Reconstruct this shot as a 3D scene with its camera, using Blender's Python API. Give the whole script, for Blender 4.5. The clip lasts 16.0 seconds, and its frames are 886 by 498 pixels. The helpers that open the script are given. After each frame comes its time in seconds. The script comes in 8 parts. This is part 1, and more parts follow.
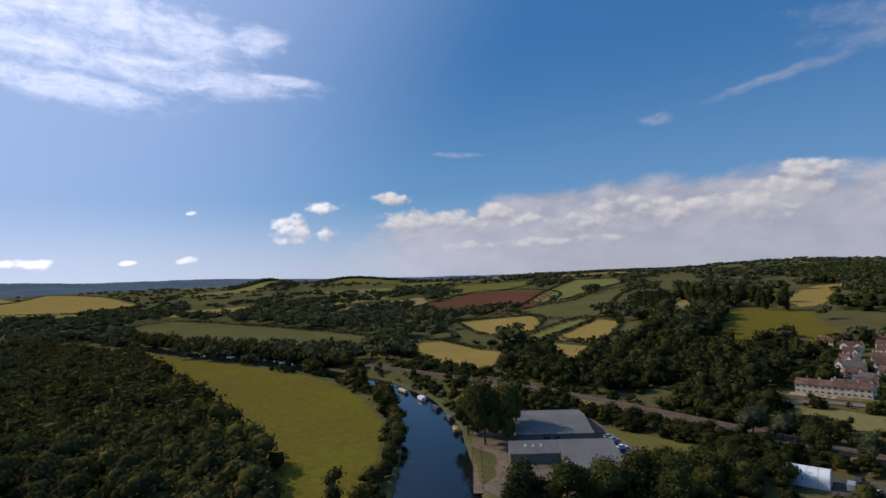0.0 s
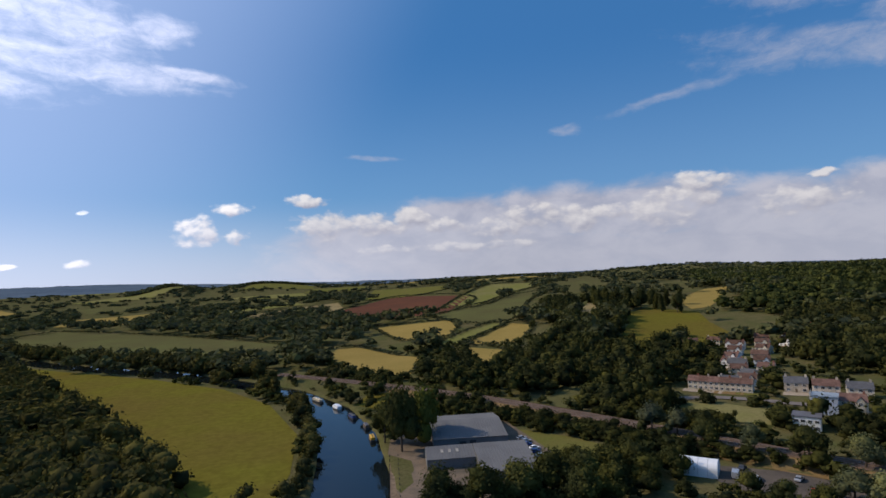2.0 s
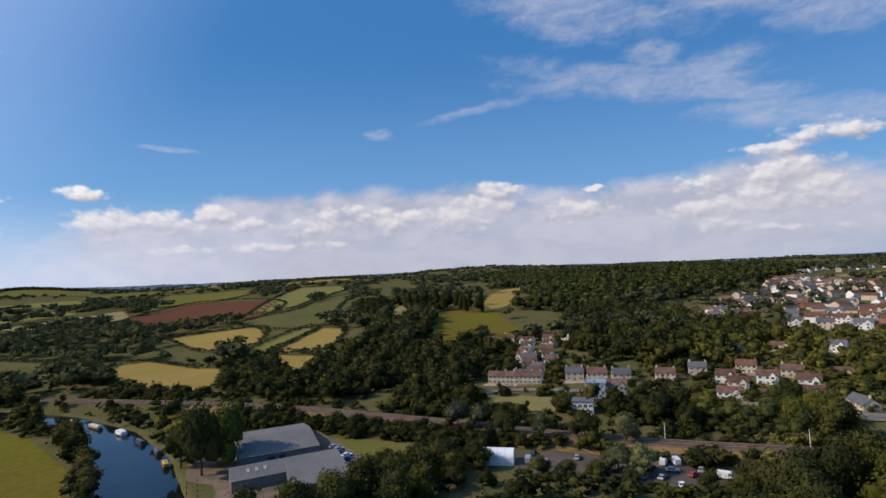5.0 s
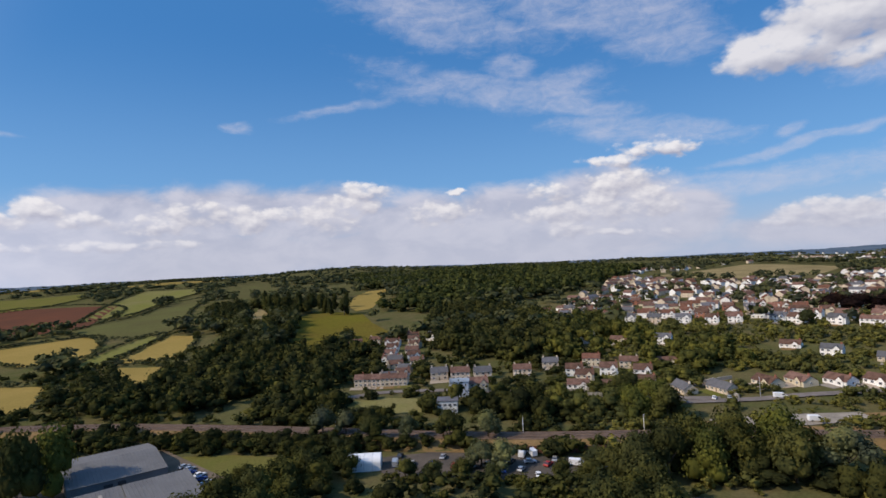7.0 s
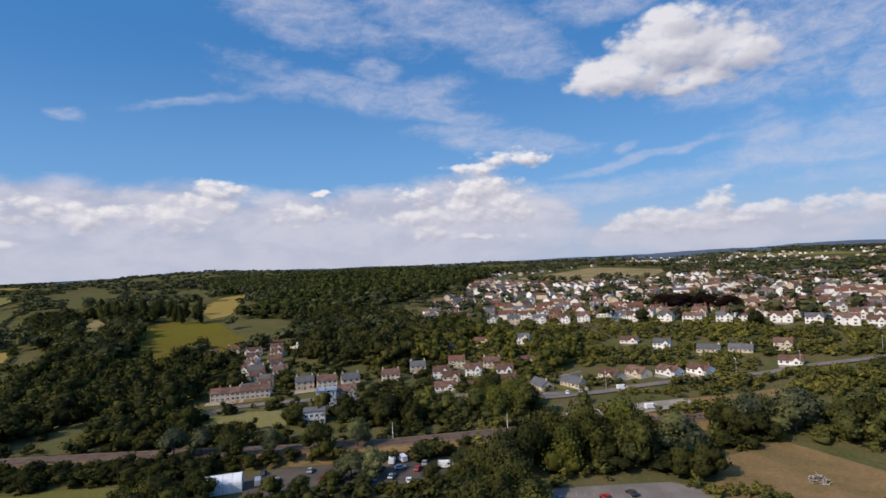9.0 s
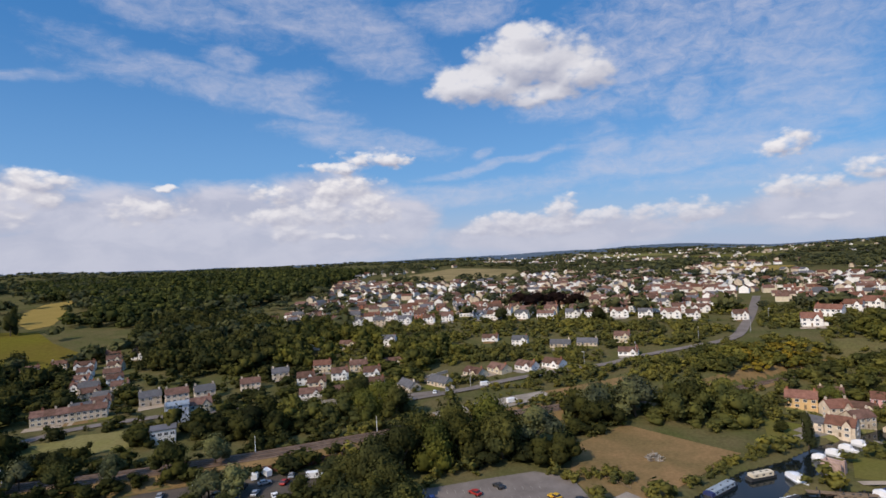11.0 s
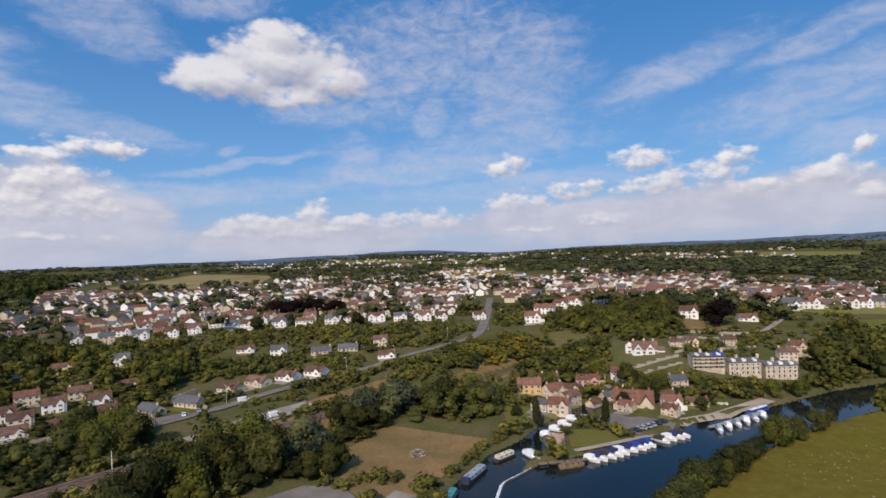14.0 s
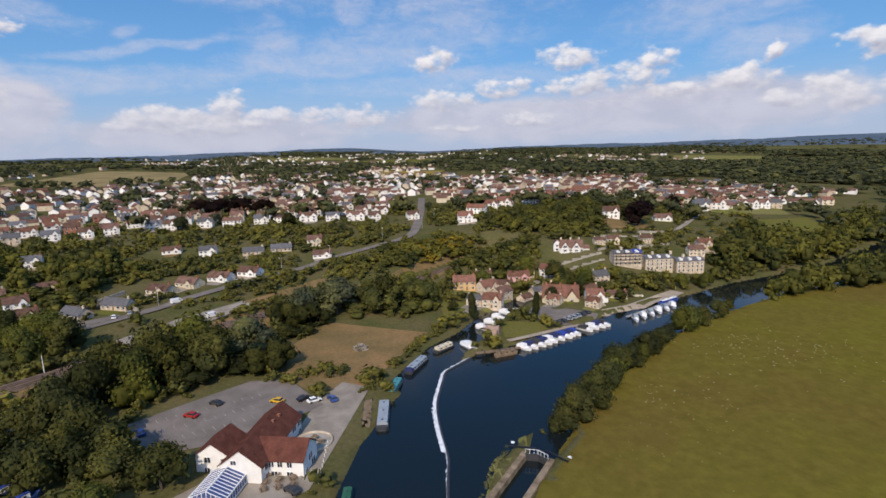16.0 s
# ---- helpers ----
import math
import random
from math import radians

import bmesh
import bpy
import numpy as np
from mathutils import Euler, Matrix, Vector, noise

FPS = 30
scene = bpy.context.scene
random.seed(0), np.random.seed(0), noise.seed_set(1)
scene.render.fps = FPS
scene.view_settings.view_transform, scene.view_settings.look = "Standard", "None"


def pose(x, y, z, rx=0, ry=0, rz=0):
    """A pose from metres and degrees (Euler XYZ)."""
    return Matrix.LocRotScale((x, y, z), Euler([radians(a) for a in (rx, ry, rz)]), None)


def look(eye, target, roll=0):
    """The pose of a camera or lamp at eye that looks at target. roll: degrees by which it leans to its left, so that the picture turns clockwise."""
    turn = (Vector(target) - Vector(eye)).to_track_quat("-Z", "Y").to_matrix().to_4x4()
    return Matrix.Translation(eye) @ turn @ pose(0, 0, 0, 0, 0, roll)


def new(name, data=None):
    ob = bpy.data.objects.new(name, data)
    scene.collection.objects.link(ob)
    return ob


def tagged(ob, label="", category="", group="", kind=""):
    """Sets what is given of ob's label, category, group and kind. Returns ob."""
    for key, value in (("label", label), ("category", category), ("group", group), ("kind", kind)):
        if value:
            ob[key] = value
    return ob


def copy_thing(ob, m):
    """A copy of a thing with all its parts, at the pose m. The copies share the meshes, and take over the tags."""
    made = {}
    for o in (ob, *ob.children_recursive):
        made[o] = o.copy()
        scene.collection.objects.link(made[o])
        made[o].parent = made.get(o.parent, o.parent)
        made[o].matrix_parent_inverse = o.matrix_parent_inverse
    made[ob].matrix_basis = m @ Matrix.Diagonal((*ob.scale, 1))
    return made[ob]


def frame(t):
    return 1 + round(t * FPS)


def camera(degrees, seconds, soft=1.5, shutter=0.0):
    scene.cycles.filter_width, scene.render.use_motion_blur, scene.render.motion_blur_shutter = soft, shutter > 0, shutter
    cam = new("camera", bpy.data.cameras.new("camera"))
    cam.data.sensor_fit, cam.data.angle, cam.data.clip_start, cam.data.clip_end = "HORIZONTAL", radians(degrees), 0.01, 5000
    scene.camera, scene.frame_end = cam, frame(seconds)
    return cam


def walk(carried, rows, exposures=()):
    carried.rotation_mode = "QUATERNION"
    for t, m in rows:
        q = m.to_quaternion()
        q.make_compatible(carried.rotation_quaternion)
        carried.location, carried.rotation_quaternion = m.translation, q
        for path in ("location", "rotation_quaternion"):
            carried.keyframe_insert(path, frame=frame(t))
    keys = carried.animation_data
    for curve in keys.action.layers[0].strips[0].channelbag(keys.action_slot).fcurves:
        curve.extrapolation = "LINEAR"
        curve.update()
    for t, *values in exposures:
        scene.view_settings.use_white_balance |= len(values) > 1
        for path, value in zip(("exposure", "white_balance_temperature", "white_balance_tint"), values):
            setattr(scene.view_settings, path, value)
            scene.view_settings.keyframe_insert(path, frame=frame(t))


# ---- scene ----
EXP0 = -0.2
SOFT = 1.6
# Camera
cam = camera(77.73, 16.0, soft=SOFT)
PATH = [
    (0.0, 0.00, 0.00, 66.00, 92.875, 2.300, 0.178),
    (0.5, -0.13, -0.16, 66.26, 92.848, 2.196, 0.109),
    (1.0, -0.25, -0.27, 66.52, 93.570, 2.127, -2.068),
    (1.5, -0.36, -0.32, 66.77, 93.319, 2.283, -5.444),
    (2.0, -0.47, -0.33, 67.02, 92.956, 2.464, -8.515),
    (2.5, -0.57, -0.28, 67.27, 92.736, 2.581, -11.597),
    (3.0, -0.66, -0.17, 67.51, 92.774, 2.666, -14.621),
    (3.5, -0.74, -0.01, 67.75, 92.643, 2.677, -17.986),
    (4.0, -0.81, 0.19, 67.98, 92.579, 2.712, -21.257),
    (6.5, -1.06, 2.04, 69.10, 91.838, 2.791, -38.390),
    (7.0, -1.08, 2.56, 69.31, 91.741, 2.837, -41.935),
    (7.5, -1.10, 3.14, 69.52, 91.597, 2.824, -45.369),
    (8.0, -1.11, 3.78, 69.73, 91.531, 2.819, -48.844),
    (8.5, -1.11, 4.46, 69.93, 91.475, 2.813, -52.380),
    (9.0, -1.10, 5.20, 70.12, 91.413, 2.867, -55.919),
    (11.5, -0.95, 9.69, 71.05, 90.681, 2.754, -73.917),
    (12.0, -0.89, 10.75, 71.23, 90.657, 2.640, -77.650),
    (12.5, -0.83, 11.86, 71.40, 90.620, 2.594, -81.271),
    (13.0, -0.76, 13.02, 71.57, 90.538, 2.483, -84.961),
    (13.5, -0.68, 14.23, 71.73, 90.405, 2.395, -89.173),
    (14.0, -0.59, 15.50, 71.89, 90.194, 2.242, -95.749),
    (14.5, -0.50, 16.82, 72.05, 90.044, 2.076, -102.188),
    (15.0, -0.40, 18.20, 72.20, 90.449, 1.964, -103.446),
    (15.5, -0.29, 19.62, 72.35, 84.432, 1.564, -103.507),
    (16.0, -0.17, 21.10, 72.49, 79.513, 1.302, -103.368),
]
walk(cam, [(t, pose(*row)) for t, *row in PATH], exposures=[(0.0, EXP0 - 0.14), (2.0, EXP0 - 0.03), (4.0, EXP0 + 0.12), (6.5, EXP0 + 0.21), (9.0, EXP0 + 0.24), (12.5, EXP0 + 0.21), (14.8, EXP0 + 0.22), (15.5, EXP0 + 0.13), (16.0, EXP0 + 0.27)])

# Sky, clouds and sun
SUN_AZ, SUN_EL = -66.0, 38.0
SKY, SUN = 0.085, 3.65
# clouds: compass degrees, height in degrees, half width, half height (and tilt for the streaks)
PUFFS = [(-15.8, 5.3, 2.1, 1.35), (-12.1, 7.5, 1.5, 0.65), (-12.0, 4.7, 1.0, 0.85), (-5.3, 8.3, 1.9, 0.65), (-25.2, 2.4, 1.1, 0.45), (-29.9, 2.5, 0.8, 0.25),
         (-37.5, 2.3, 2.2, 0.35), (-24.6, 6.9, 0.8, 0.25), (34.3, 8.0, 1.9, 1.05), (43.7, 7.5, 0.8, 0.3), (102.8, 8.4, 1.8, 0.9), (103.9, 4.6, 2.8, 0.85), (109.4, 5.9, 2.4, 0.75),
         (64.7, 2.2, 1.2, 0.35), (124.0, 7.6, 1.3, 0.9), (122.1, 6.1, 2.7, 1.25), (125.9, 4.8, 2.2, 0.9)]
PUFFS_EAST = [(115.7, 8.1, 2.6, 1.2), (116.9, 5.7, 3.2, 1.1), (109.1, 5.7, 2.5, 0.95), (103.9, 4.8, 2.9, 0.95), (131.5, 5.4, 2.5, 1.15), (133.5, 7.5, 0.8, 0.85),
              (112.2, 2.7, 3.1, 0.65), (104.6, 1.8, 1.9, 0.4), (134.3, 3.6, 1.8, 0.75), (82.7, 4.1, 1.9, 1.3), (86.6, 3.2, 2.6, 0.75), (93.1, 3.1, 4.4, 1.1),
              (76.8, 3.1, 3.8, 1.15), (80.8, 2.3, 5.2, 0.75), (104.2, 1.9, 1.8, 0.45), (110.6, 2.4, 1.3, 0.45), (83.1, 4.4, 1.7, 1.05), (82.2, 2.6, 2.9, 0.75),
              (77.0, 3.1, 2.5, 0.9), (74.1, 2.4, 2.2, 0.65)]
HEAPS = [(-2.8, 5.6, 3.4, 1.3), (1.0, 5.7, 3.5, 1.05), (5.7, 6.4, 1.8, 1.05), (8.3, 5.4, 2.0, 0.85), (3.5, 3.2, 2.5, 0.5), (9.9, 3.1, 2.3, 0.55), (17.9, 6.1, 2.8, 1.1),
         (14.8, 5.1, 2.9, 0.85), (14.7, 3.3, 3.3, 0.5), (22.8, 5.2, 1.7, 1.45), (25.9, 6.0, 1.5, 0.75), (29.9, 5.4, 2.9, 1.2), (32.6, 6.4, 2.8, 1.35),
         (41.7, 5.3, 2.6, 1.1), (59.3, 7.3, 2.1, 1.4), (58.0, 4.7, 2.9, 1.9), (54.7, 3.3, 2.9, 1.0), (53.3, 4.9, 2.2, 0.9)]
HEAPS_EAST = [(60.1, 7.5, 3.1, 1.15), (57.4, 5.0, 5.5, 1.6), (62.5, 5.3, 3.0, 2.05), (53.6, 4.7, 3.2, 1.2), (41.8, 5.4, 3.1, 1.15), (63.6, 10.3, 3.3, 0.8),
              (60.1, 9.5, 2.7, 0.6), (53.7, 6.9, 2.4, 0.9), (85.4, 2.8, 2.7, 0.55), (14.6, 3.4, 1.7, 0.45), (59.2, 2.6, 2.5, 0.45)]
HIGH = [(79.7, 19.1, 6.7, 3.25), (75.7, 17.3, 6.3, 2.45), (84.8, 17.6, 4.3, 2.7), (72.9, 17.4, 3.3, 1.95), (80.1, 21.6, 2.9, 1.3), (80.4, 15.9, 6.4, 1.4)]
CIRRUS_WEST = [(-37.5, 21.8, 5.7, 2.55, 0), (-31.8, 23.4, 3.9, 2.2, 0), (-24.3, 22.9, 4.5, 1.6, -8), (-18.8, 23.1, 2.0, 1.0, 0), (-24.9, 19.4, 8.4, 1.1, -4),
               (-34.8, 17.4, 6.1, 1.0, -4), (-15.9, 19.6, 5.0, 0.5, -4), (31.9, 16.1, 5.6, 0.45, 9), (1.3, 12.4, 3.5, 0.3, 0), (48.5, 17.2, 9.0, 1.1, -6),
               (43.4, 23.8, 8.7, 1.25, -10), (50.0, 19.4, 1.4, 0.9, 0), (55.2, 17.6, 3.3, 1.0, 10), (60.0, 12.4, 2.9, 0.8, 0)]
CIRRUS_EAST = [(42.2, 24.6, 6.5, 1.95, -10), (58.1, 24.0, 8.6, 1.95, -12), (65.3, 20.5, 4.3, 1.7, -10), (47.1, 17.7, 10.0, 0.85, -13), (55.3, 15.6, 6.4, 0.75, -13),
               (49.6, 19.7, 1.4, 0.85, 0), (62.6, 12.4, 7.7, 0.85, -10), (75.9, 9.2, 10.3, 0.45, 8), (87.3, 9.4, 2.6, 2.1, 0), (73.4, 6.3, 10.7, 0.7, 3),
               (73.1, 24.1, 4.8, 1.3, 0), (95.6, 20.3, 8.6, 3.4, 0), (103.7, 17.7, 6.2, 4.6, 0), (90.1, 17.6, 4.4, 3.1, 0), (103.9, 13.4, 4.9, 2.25, 0),
               (84.9, 14.3, 5.1, 0.9, 0), (98.1, 9.4, 11.2, 1.7, 7), (93.4, 8.0, 7.8, 0.95, 4), (75.2, 6.8, 8.8, 0.75, 0), (119.0, 15.8, 6.9, 1.2, 16)]
CIRRUS_FAR = [(129.4, 12.0, 7.3, 2.05, 12), (131.5, 16.6, 5.8, 1.0, 14), (133.3, 13.1, 4.1, 1.75, 8), (132.4, 8.5, 4.2, 1.0, 4), (61.0, 12.2, 4.4, 0.8, -10),
              (102.8, 6.4, 11.5, 0.8, 3), (121.5, 4.0, 9.6, 0.85, 3)]
PUFFS_EAST += [(139.0, 3.6, 4.0, 1.2), (140.5, 7.5, 2.2, 1.0)]
CIRRUS_FAR += [(22.2, 14.3, 1.5, 0.45, 0), (95.2, 13.6, 2.0, 1.7, 0), (65.3, 20.3, 2.6, 1.2, 0), (75.1, 10.4, 1.2, 0.6, 0)]
BANK = [(2.0, 3.6, 11.0, 3.0), (11.0, 5.6, 9.0, 3.3), (21.0, 6.0, 11.0, 3.4), (30.0, 5.6, 10.0, 3.6), (40.0, 4.4, 11.0, 3.4), (49.0, 4.8, 9.0, 3.4), (58.5, 5.6, 8.0, 4.2), (65.0, 3.6, 6.0, 3.4),
        (14.0, 2.0, 24.0, 3.4), (45.0, 2.0, 30.0, 3.6), (82.0, 1.8, 16.0, 2.2), (112.0, 2.6, 20.0, 2.6), (128.0, 3.2, 16.0, 3.0)]

world = bpy.data.worlds.new("sky")
scene.world = world
world.use_nodes = True
wt = world.node_tree
wt.nodes.clear()


def node(tree, kind, **sets):
    n = tree.nodes.new(kind)
    for key, value in sets.items():
        if key == "op":
            n.operation = value
        elif key == "kind":
            n.data_type = value
        else:
            n.inputs[key.replace("_", " ")].default_value = value
    return n


def calc(tree, op, a, b=None, c=None, clamp=False):
    n = tree.nodes.new("ShaderNodeMath")
    n.operation, n.use_clamp = op, clamp
    for i, v in enumerate((a, b, c)):
        if v is None:
            continue
        if isinstance(v, (int, float)):
            n.inputs[i].default_value = v
        else:
            tree.links.new(v, n.inputs[i])
    return n.outputs[0]


def vcalc(tree, op, a, b=None, out=0):
    n = tree.nodes.new("ShaderNodeVectorMath")
    n.operation = op
    for i, v in enumerate((a, b)):
        if v is None:
            continue
        if isinstance(v, tuple):
            n.inputs[i].default_value = v
        else:
            tree.links.new(v, n.inputs[i])
    return n.outputs[out]


def mixed(tree, fac, a, b, mode="MIX"):
    n = tree.nodes.new("ShaderNodeMix")
    n.data_type, n.blend_type = "RGBA", mode
    for i, v in ((0, fac), (6, a), (7, b)):
        if isinstance(v, (int, float)):
            n.inputs[i].default_value = v
        elif isinstance(v, tuple):
            n.inputs[i].default_value = (*v, 1)
        else:
            tree.links.new(v, n.inputs[i])
    return n.outputs[2]


def ranged(tree, v, a, b, c=0.0, d=1.0, smooth=False):
    n = tree.nodes.new("ShaderNodeMapRange")
    n.interpolation_type = "SMOOTHSTEP" if smooth else "LINEAR"
    tree.links.new(v, n.inputs[0])
    for i, x in enumerate((a, b, c, d)):
        n.inputs[i + 1].default_value = x
    return n.outputs[0]


def fbm(tree, vec, scale, detail=6.0, rough=0.55, distortion=0.0):
    n = tree.nodes.new("ShaderNodeTexNoise")
    n.inputs["Scale"].default_value, n.inputs["Detail"].default_value = scale, detail
    n.inputs["Roughness"].default_value, n.inputs["Distortion"].default_value = rough, distortion
    if vec is not None:
        tree.links.new(vec, n.inputs["Vector"])
    return n.outputs[0]


to_sun = Vector((math.sin(radians(SUN_AZ)) * math.cos(radians(SUN_EL)), math.cos(radians(SUN_AZ)) * math.cos(radians(SUN_EL)), math.sin(radians(SUN_EL))))


def sky_nodes():
    t = wt
    ray = node(t, "ShaderNodeTexCoord").outputs["Generated"]
    xyz = node(t, "ShaderNodeSeparateXYZ")
    t.links.new(ray, xyz.inputs[0])
    az = calc(t, "MULTIPLY", calc(t, "ARCTAN2", xyz.outputs[0], xyz.outputs[1]), 57.2958)
    el = calc(t, "MULTIPLY", calc(t, "ARCSINE", xyz.outputs[2]), 57.2958)
    com = node(t, "ShaderNodeCombineXYZ")
    t.links.new(az, com.inputs[0])
    t.links.new(el, com.inputs[1])
    p = com.outputs[0]

    def warped(at, freq, amount, detail=4.0):
        n = t.nodes.new("ShaderNodeTexNoise")
        n.inputs["Scale"].default_value, n.inputs["Detail"].default_value = 1.0, detail
        t.links.new(vcalc(t, "MULTIPLY", at, freq), n.inputs["Vector"])
        return vcalc(t, "ADD", at, vcalc(t, "MULTIPLY", vcalc(t, "SUBTRACT", n.outputs["Color"], (0.5, 0.5, 0.5)), amount))

    def blobs(rows, at):
        total = None
        for a, e, w, h, *tilt in rows:
            c, s = math.cos(radians(tilt[0] if tilt else 0)), math.sin(radians(tilt[0] if tilt else 0))
            d = vcalc(t, "SUBTRACT", at, (a, e, 0))
            if s:
                u = vcalc(t, "DOT_PRODUCT", d, (c / w, s / w, 0), out=1)
                v = vcalc(t, "DOT_PRODUCT", d, (-s / h, c / h, 0), out=1)
                d = calc(t, "SQRT", calc(t, "ADD", calc(t, "MULTIPLY", u, u), calc(t, "MULTIPLY", v, v)))
            else:
                d = vcalc(t, "LENGTH", vcalc(t, "MULTIPLY", d, (1 / w, 1 / h, 0)), out=1)
            d = calc(t, "SUBTRACT", 1, d)
            total = d if total is None else calc(t, "MAXIMUM", total, d)
        return total

    def held(v, lo, hi):
        return calc(t, "MINIMUM", calc(t, "MAXIMUM", v, lo), hi)

    sky = t.nodes.new("ShaderNodeTexSky")
    sky.sky_type, sky.sun_disc = "NISHITA", False
    sky.sun_elevation, sky.sun_rotation = radians(SUN_EL), radians(SUN_AZ)
    sky.altitude, sky.air_density, sky.dust_density, sky.ozone_density = 60, 1.0, 1.0, 2.0
    base = vcalc(t, "SCALE", sky.outputs[0])
    base.node.inputs["Scale"].default_value = SKY
    base = mixed(t, 1.0, base, (0.46, 0.98, 1.40), "MULTIPLY")
    near_sun = vcalc(t, "DOT_PRODUCT", ray, tuple(to_sun), out=1)
    # clear air: deep blue above, paler low down and towards the sun
    clear = mixed(t, ranged(t, el, 3.0, 24.0, 0.0, 1.0, True), (0.21, 0.41, 0.73), (0.060, 0.222, 0.545))
    base = mixed(t, 0.72, base, clear)
    base = mixed(t, ranged(t, near_sun, 0.42, 0.94, 0.0, 0.85, True), base, (0.54, 0.70, 1.12))

    # thin high cloud in streaks and small ripples
    pc = warped(p, (0.16, 0.34, 0), (5.0, 1.7, 0), 7)
    wisp = fbm(t, vcalc(t, "MULTIPLY", pc, (0.10, 0.42, 0)), 1.0, 8, 0.66, 0.4)
    ripple = fbm(t, vcalc(t, "MULTIPLY", p, (0.55, 0.95, 0)), 1.0, 7, 0.68, 0.6)
    patch = ranged(t, vcalc(t, "LENGTH", vcalc(t, "MULTIPLY", vcalc(t, "SUBTRACT", p, (92, 20, 0)), (1 / 20, 1 / 9, 0)), out=1), 0.5, 1.1, 0.66, 0.42, True)
    grain = calc(t, "ADD", calc(t, "MULTIPLY", wisp, calc(t, "SUBTRACT", 1, patch)), calc(t, "MULTIPLY", ripple, patch))
    streaks = [(a, e, w * (1.45 if h > 0.6 else 1.1), h * (1.7 if h > 0.6 else 1.25), k) for a, e, w, h, k in CIRRUS_WEST + CIRRUS_EAST + CIRRUS_FAR]
    thin = calc(t, "ADD", held(blobs(streaks, pc), -0.6, 0.5), calc(t, "MULTIPLY", calc(t, "SUBTRACT", grain, 0.5), 2.4))
    thin = ranged(t, thin, -0.15, 1.25, 0.0, 0.72, True)
    # a hazy bank low over the hills
    pb = warped(p, (0.07, 0.3, 0), (5.0, 1.8, 0), 7)
    mass = fbm(t, vcalc(t, "MULTIPLY", p, (0.22, 0.42, 0)), 1.0, 8, 0.58, 0.4)
    bank = calc(t, "ADD", held(blobs(BANK, pb), -0.5, 0.5), calc(t, "MULTIPLY", calc(t, "SUBTRACT", mass, 0.5), 0.75))
    bank = ranged(t, bank, -0.08, 0.42, 0.0, 0.84, True)
    # heaped cloud, lumpy at two sizes
    ph = warped(p, (0.36, 0.52, 0), (2.4, 1.2, 0), 7)
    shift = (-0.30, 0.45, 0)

    def lumps(at):
        low = fbm(t, vcalc(t, "MULTIPLY", at, (0.30, 0.46, 0)), 1.0, 8, 0.56, 0.2)
        v = t.nodes.new("ShaderNodeTexVoronoi")
        v.feature, v.voronoi_dimensions = "SMOOTH_F1", "2D"
        v.inputs["Scale"].default_value, v.inputs["Smoothness"].default_value, v.inputs["Detail"].default_value, v.inputs["Roughness"].default_value = 1.0, 0.5, 2.0, 0.55
        t.links.new(vcalc(t, "MULTIPLY", warped(at, (1.1, 1.6, 0), (0.7, 0.45, 0), 3), (0.52, 0.85, 0)), v.inputs["Vector"])
        return calc(t, "ADD", calc(t, "MULTIPLY", calc(t, "SUBTRACT", low, 0.5), 1.25), calc(t, "MULTIPLY", calc(t, "SUBTRACT", 0.42, v.outputs["Distance"]), 0.42))

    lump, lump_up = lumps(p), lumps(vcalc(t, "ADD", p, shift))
    rows = [(a, e, w * 1.45, h * 1.45) for a, e, w, h in PUFFS[:8]] + [(a, e, w * 1.65, h * 1.55) for a, e, w, h in PUFFS[8:] + PUFFS_EAST + HEAPS + HEAPS_EAST]
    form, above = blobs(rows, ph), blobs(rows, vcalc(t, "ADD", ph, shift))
    big = [(a, e, w * 1.22, h * 1.22) for a, e, w, h in HIGH]
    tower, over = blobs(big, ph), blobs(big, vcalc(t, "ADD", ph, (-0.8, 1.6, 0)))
    thick = calc(t, "ADD", held(form, -0.7, 0.55), lump)
    tall = calc(t, "ADD", held(tower, -0.8, 0.55), calc(t, "MULTIPLY", lump, 0.55))
    cover = ranged(t, thick, 0.02, 0.52, 0.0, 0.92, True)
    cover_tall = ranged(t, tall, 0.02, 0.46, 0.0, 0.92, True)
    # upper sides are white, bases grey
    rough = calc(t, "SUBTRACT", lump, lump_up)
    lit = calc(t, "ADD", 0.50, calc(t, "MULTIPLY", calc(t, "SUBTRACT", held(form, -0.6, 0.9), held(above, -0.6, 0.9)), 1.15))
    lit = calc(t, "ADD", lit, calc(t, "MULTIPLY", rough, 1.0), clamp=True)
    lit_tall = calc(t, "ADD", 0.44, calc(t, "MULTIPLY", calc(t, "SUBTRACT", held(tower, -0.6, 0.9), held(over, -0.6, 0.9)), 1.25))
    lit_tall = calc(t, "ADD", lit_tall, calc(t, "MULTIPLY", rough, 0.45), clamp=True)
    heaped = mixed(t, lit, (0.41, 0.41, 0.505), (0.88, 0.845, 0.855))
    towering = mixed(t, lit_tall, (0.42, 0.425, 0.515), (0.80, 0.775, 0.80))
    # cloud towards the sun is brighter
    glow = ranged(t, near_sun, 0.40, 0.88, 1.0, 2.9, True)

    def lighted(col):
        n = vcalc(t, "SCALE", col)
        t.links.new(glow, n.node.inputs["Scale"])
        return n

    def plain(col):
        return mixed(t, 0.0, col, (1, 1, 1))

    col = mixed(t, thin, base, lighted(plain((0.60, 0.60, 0.71))))
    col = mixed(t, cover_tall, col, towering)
    col = mixed(t, bank, col, lighted(mixed(t, ranged(t, mass, 0.34, 0.66, 0.0, 1.0, True), (0.475, 0.47, 0.57), (0.66, 0.63, 0.70))))
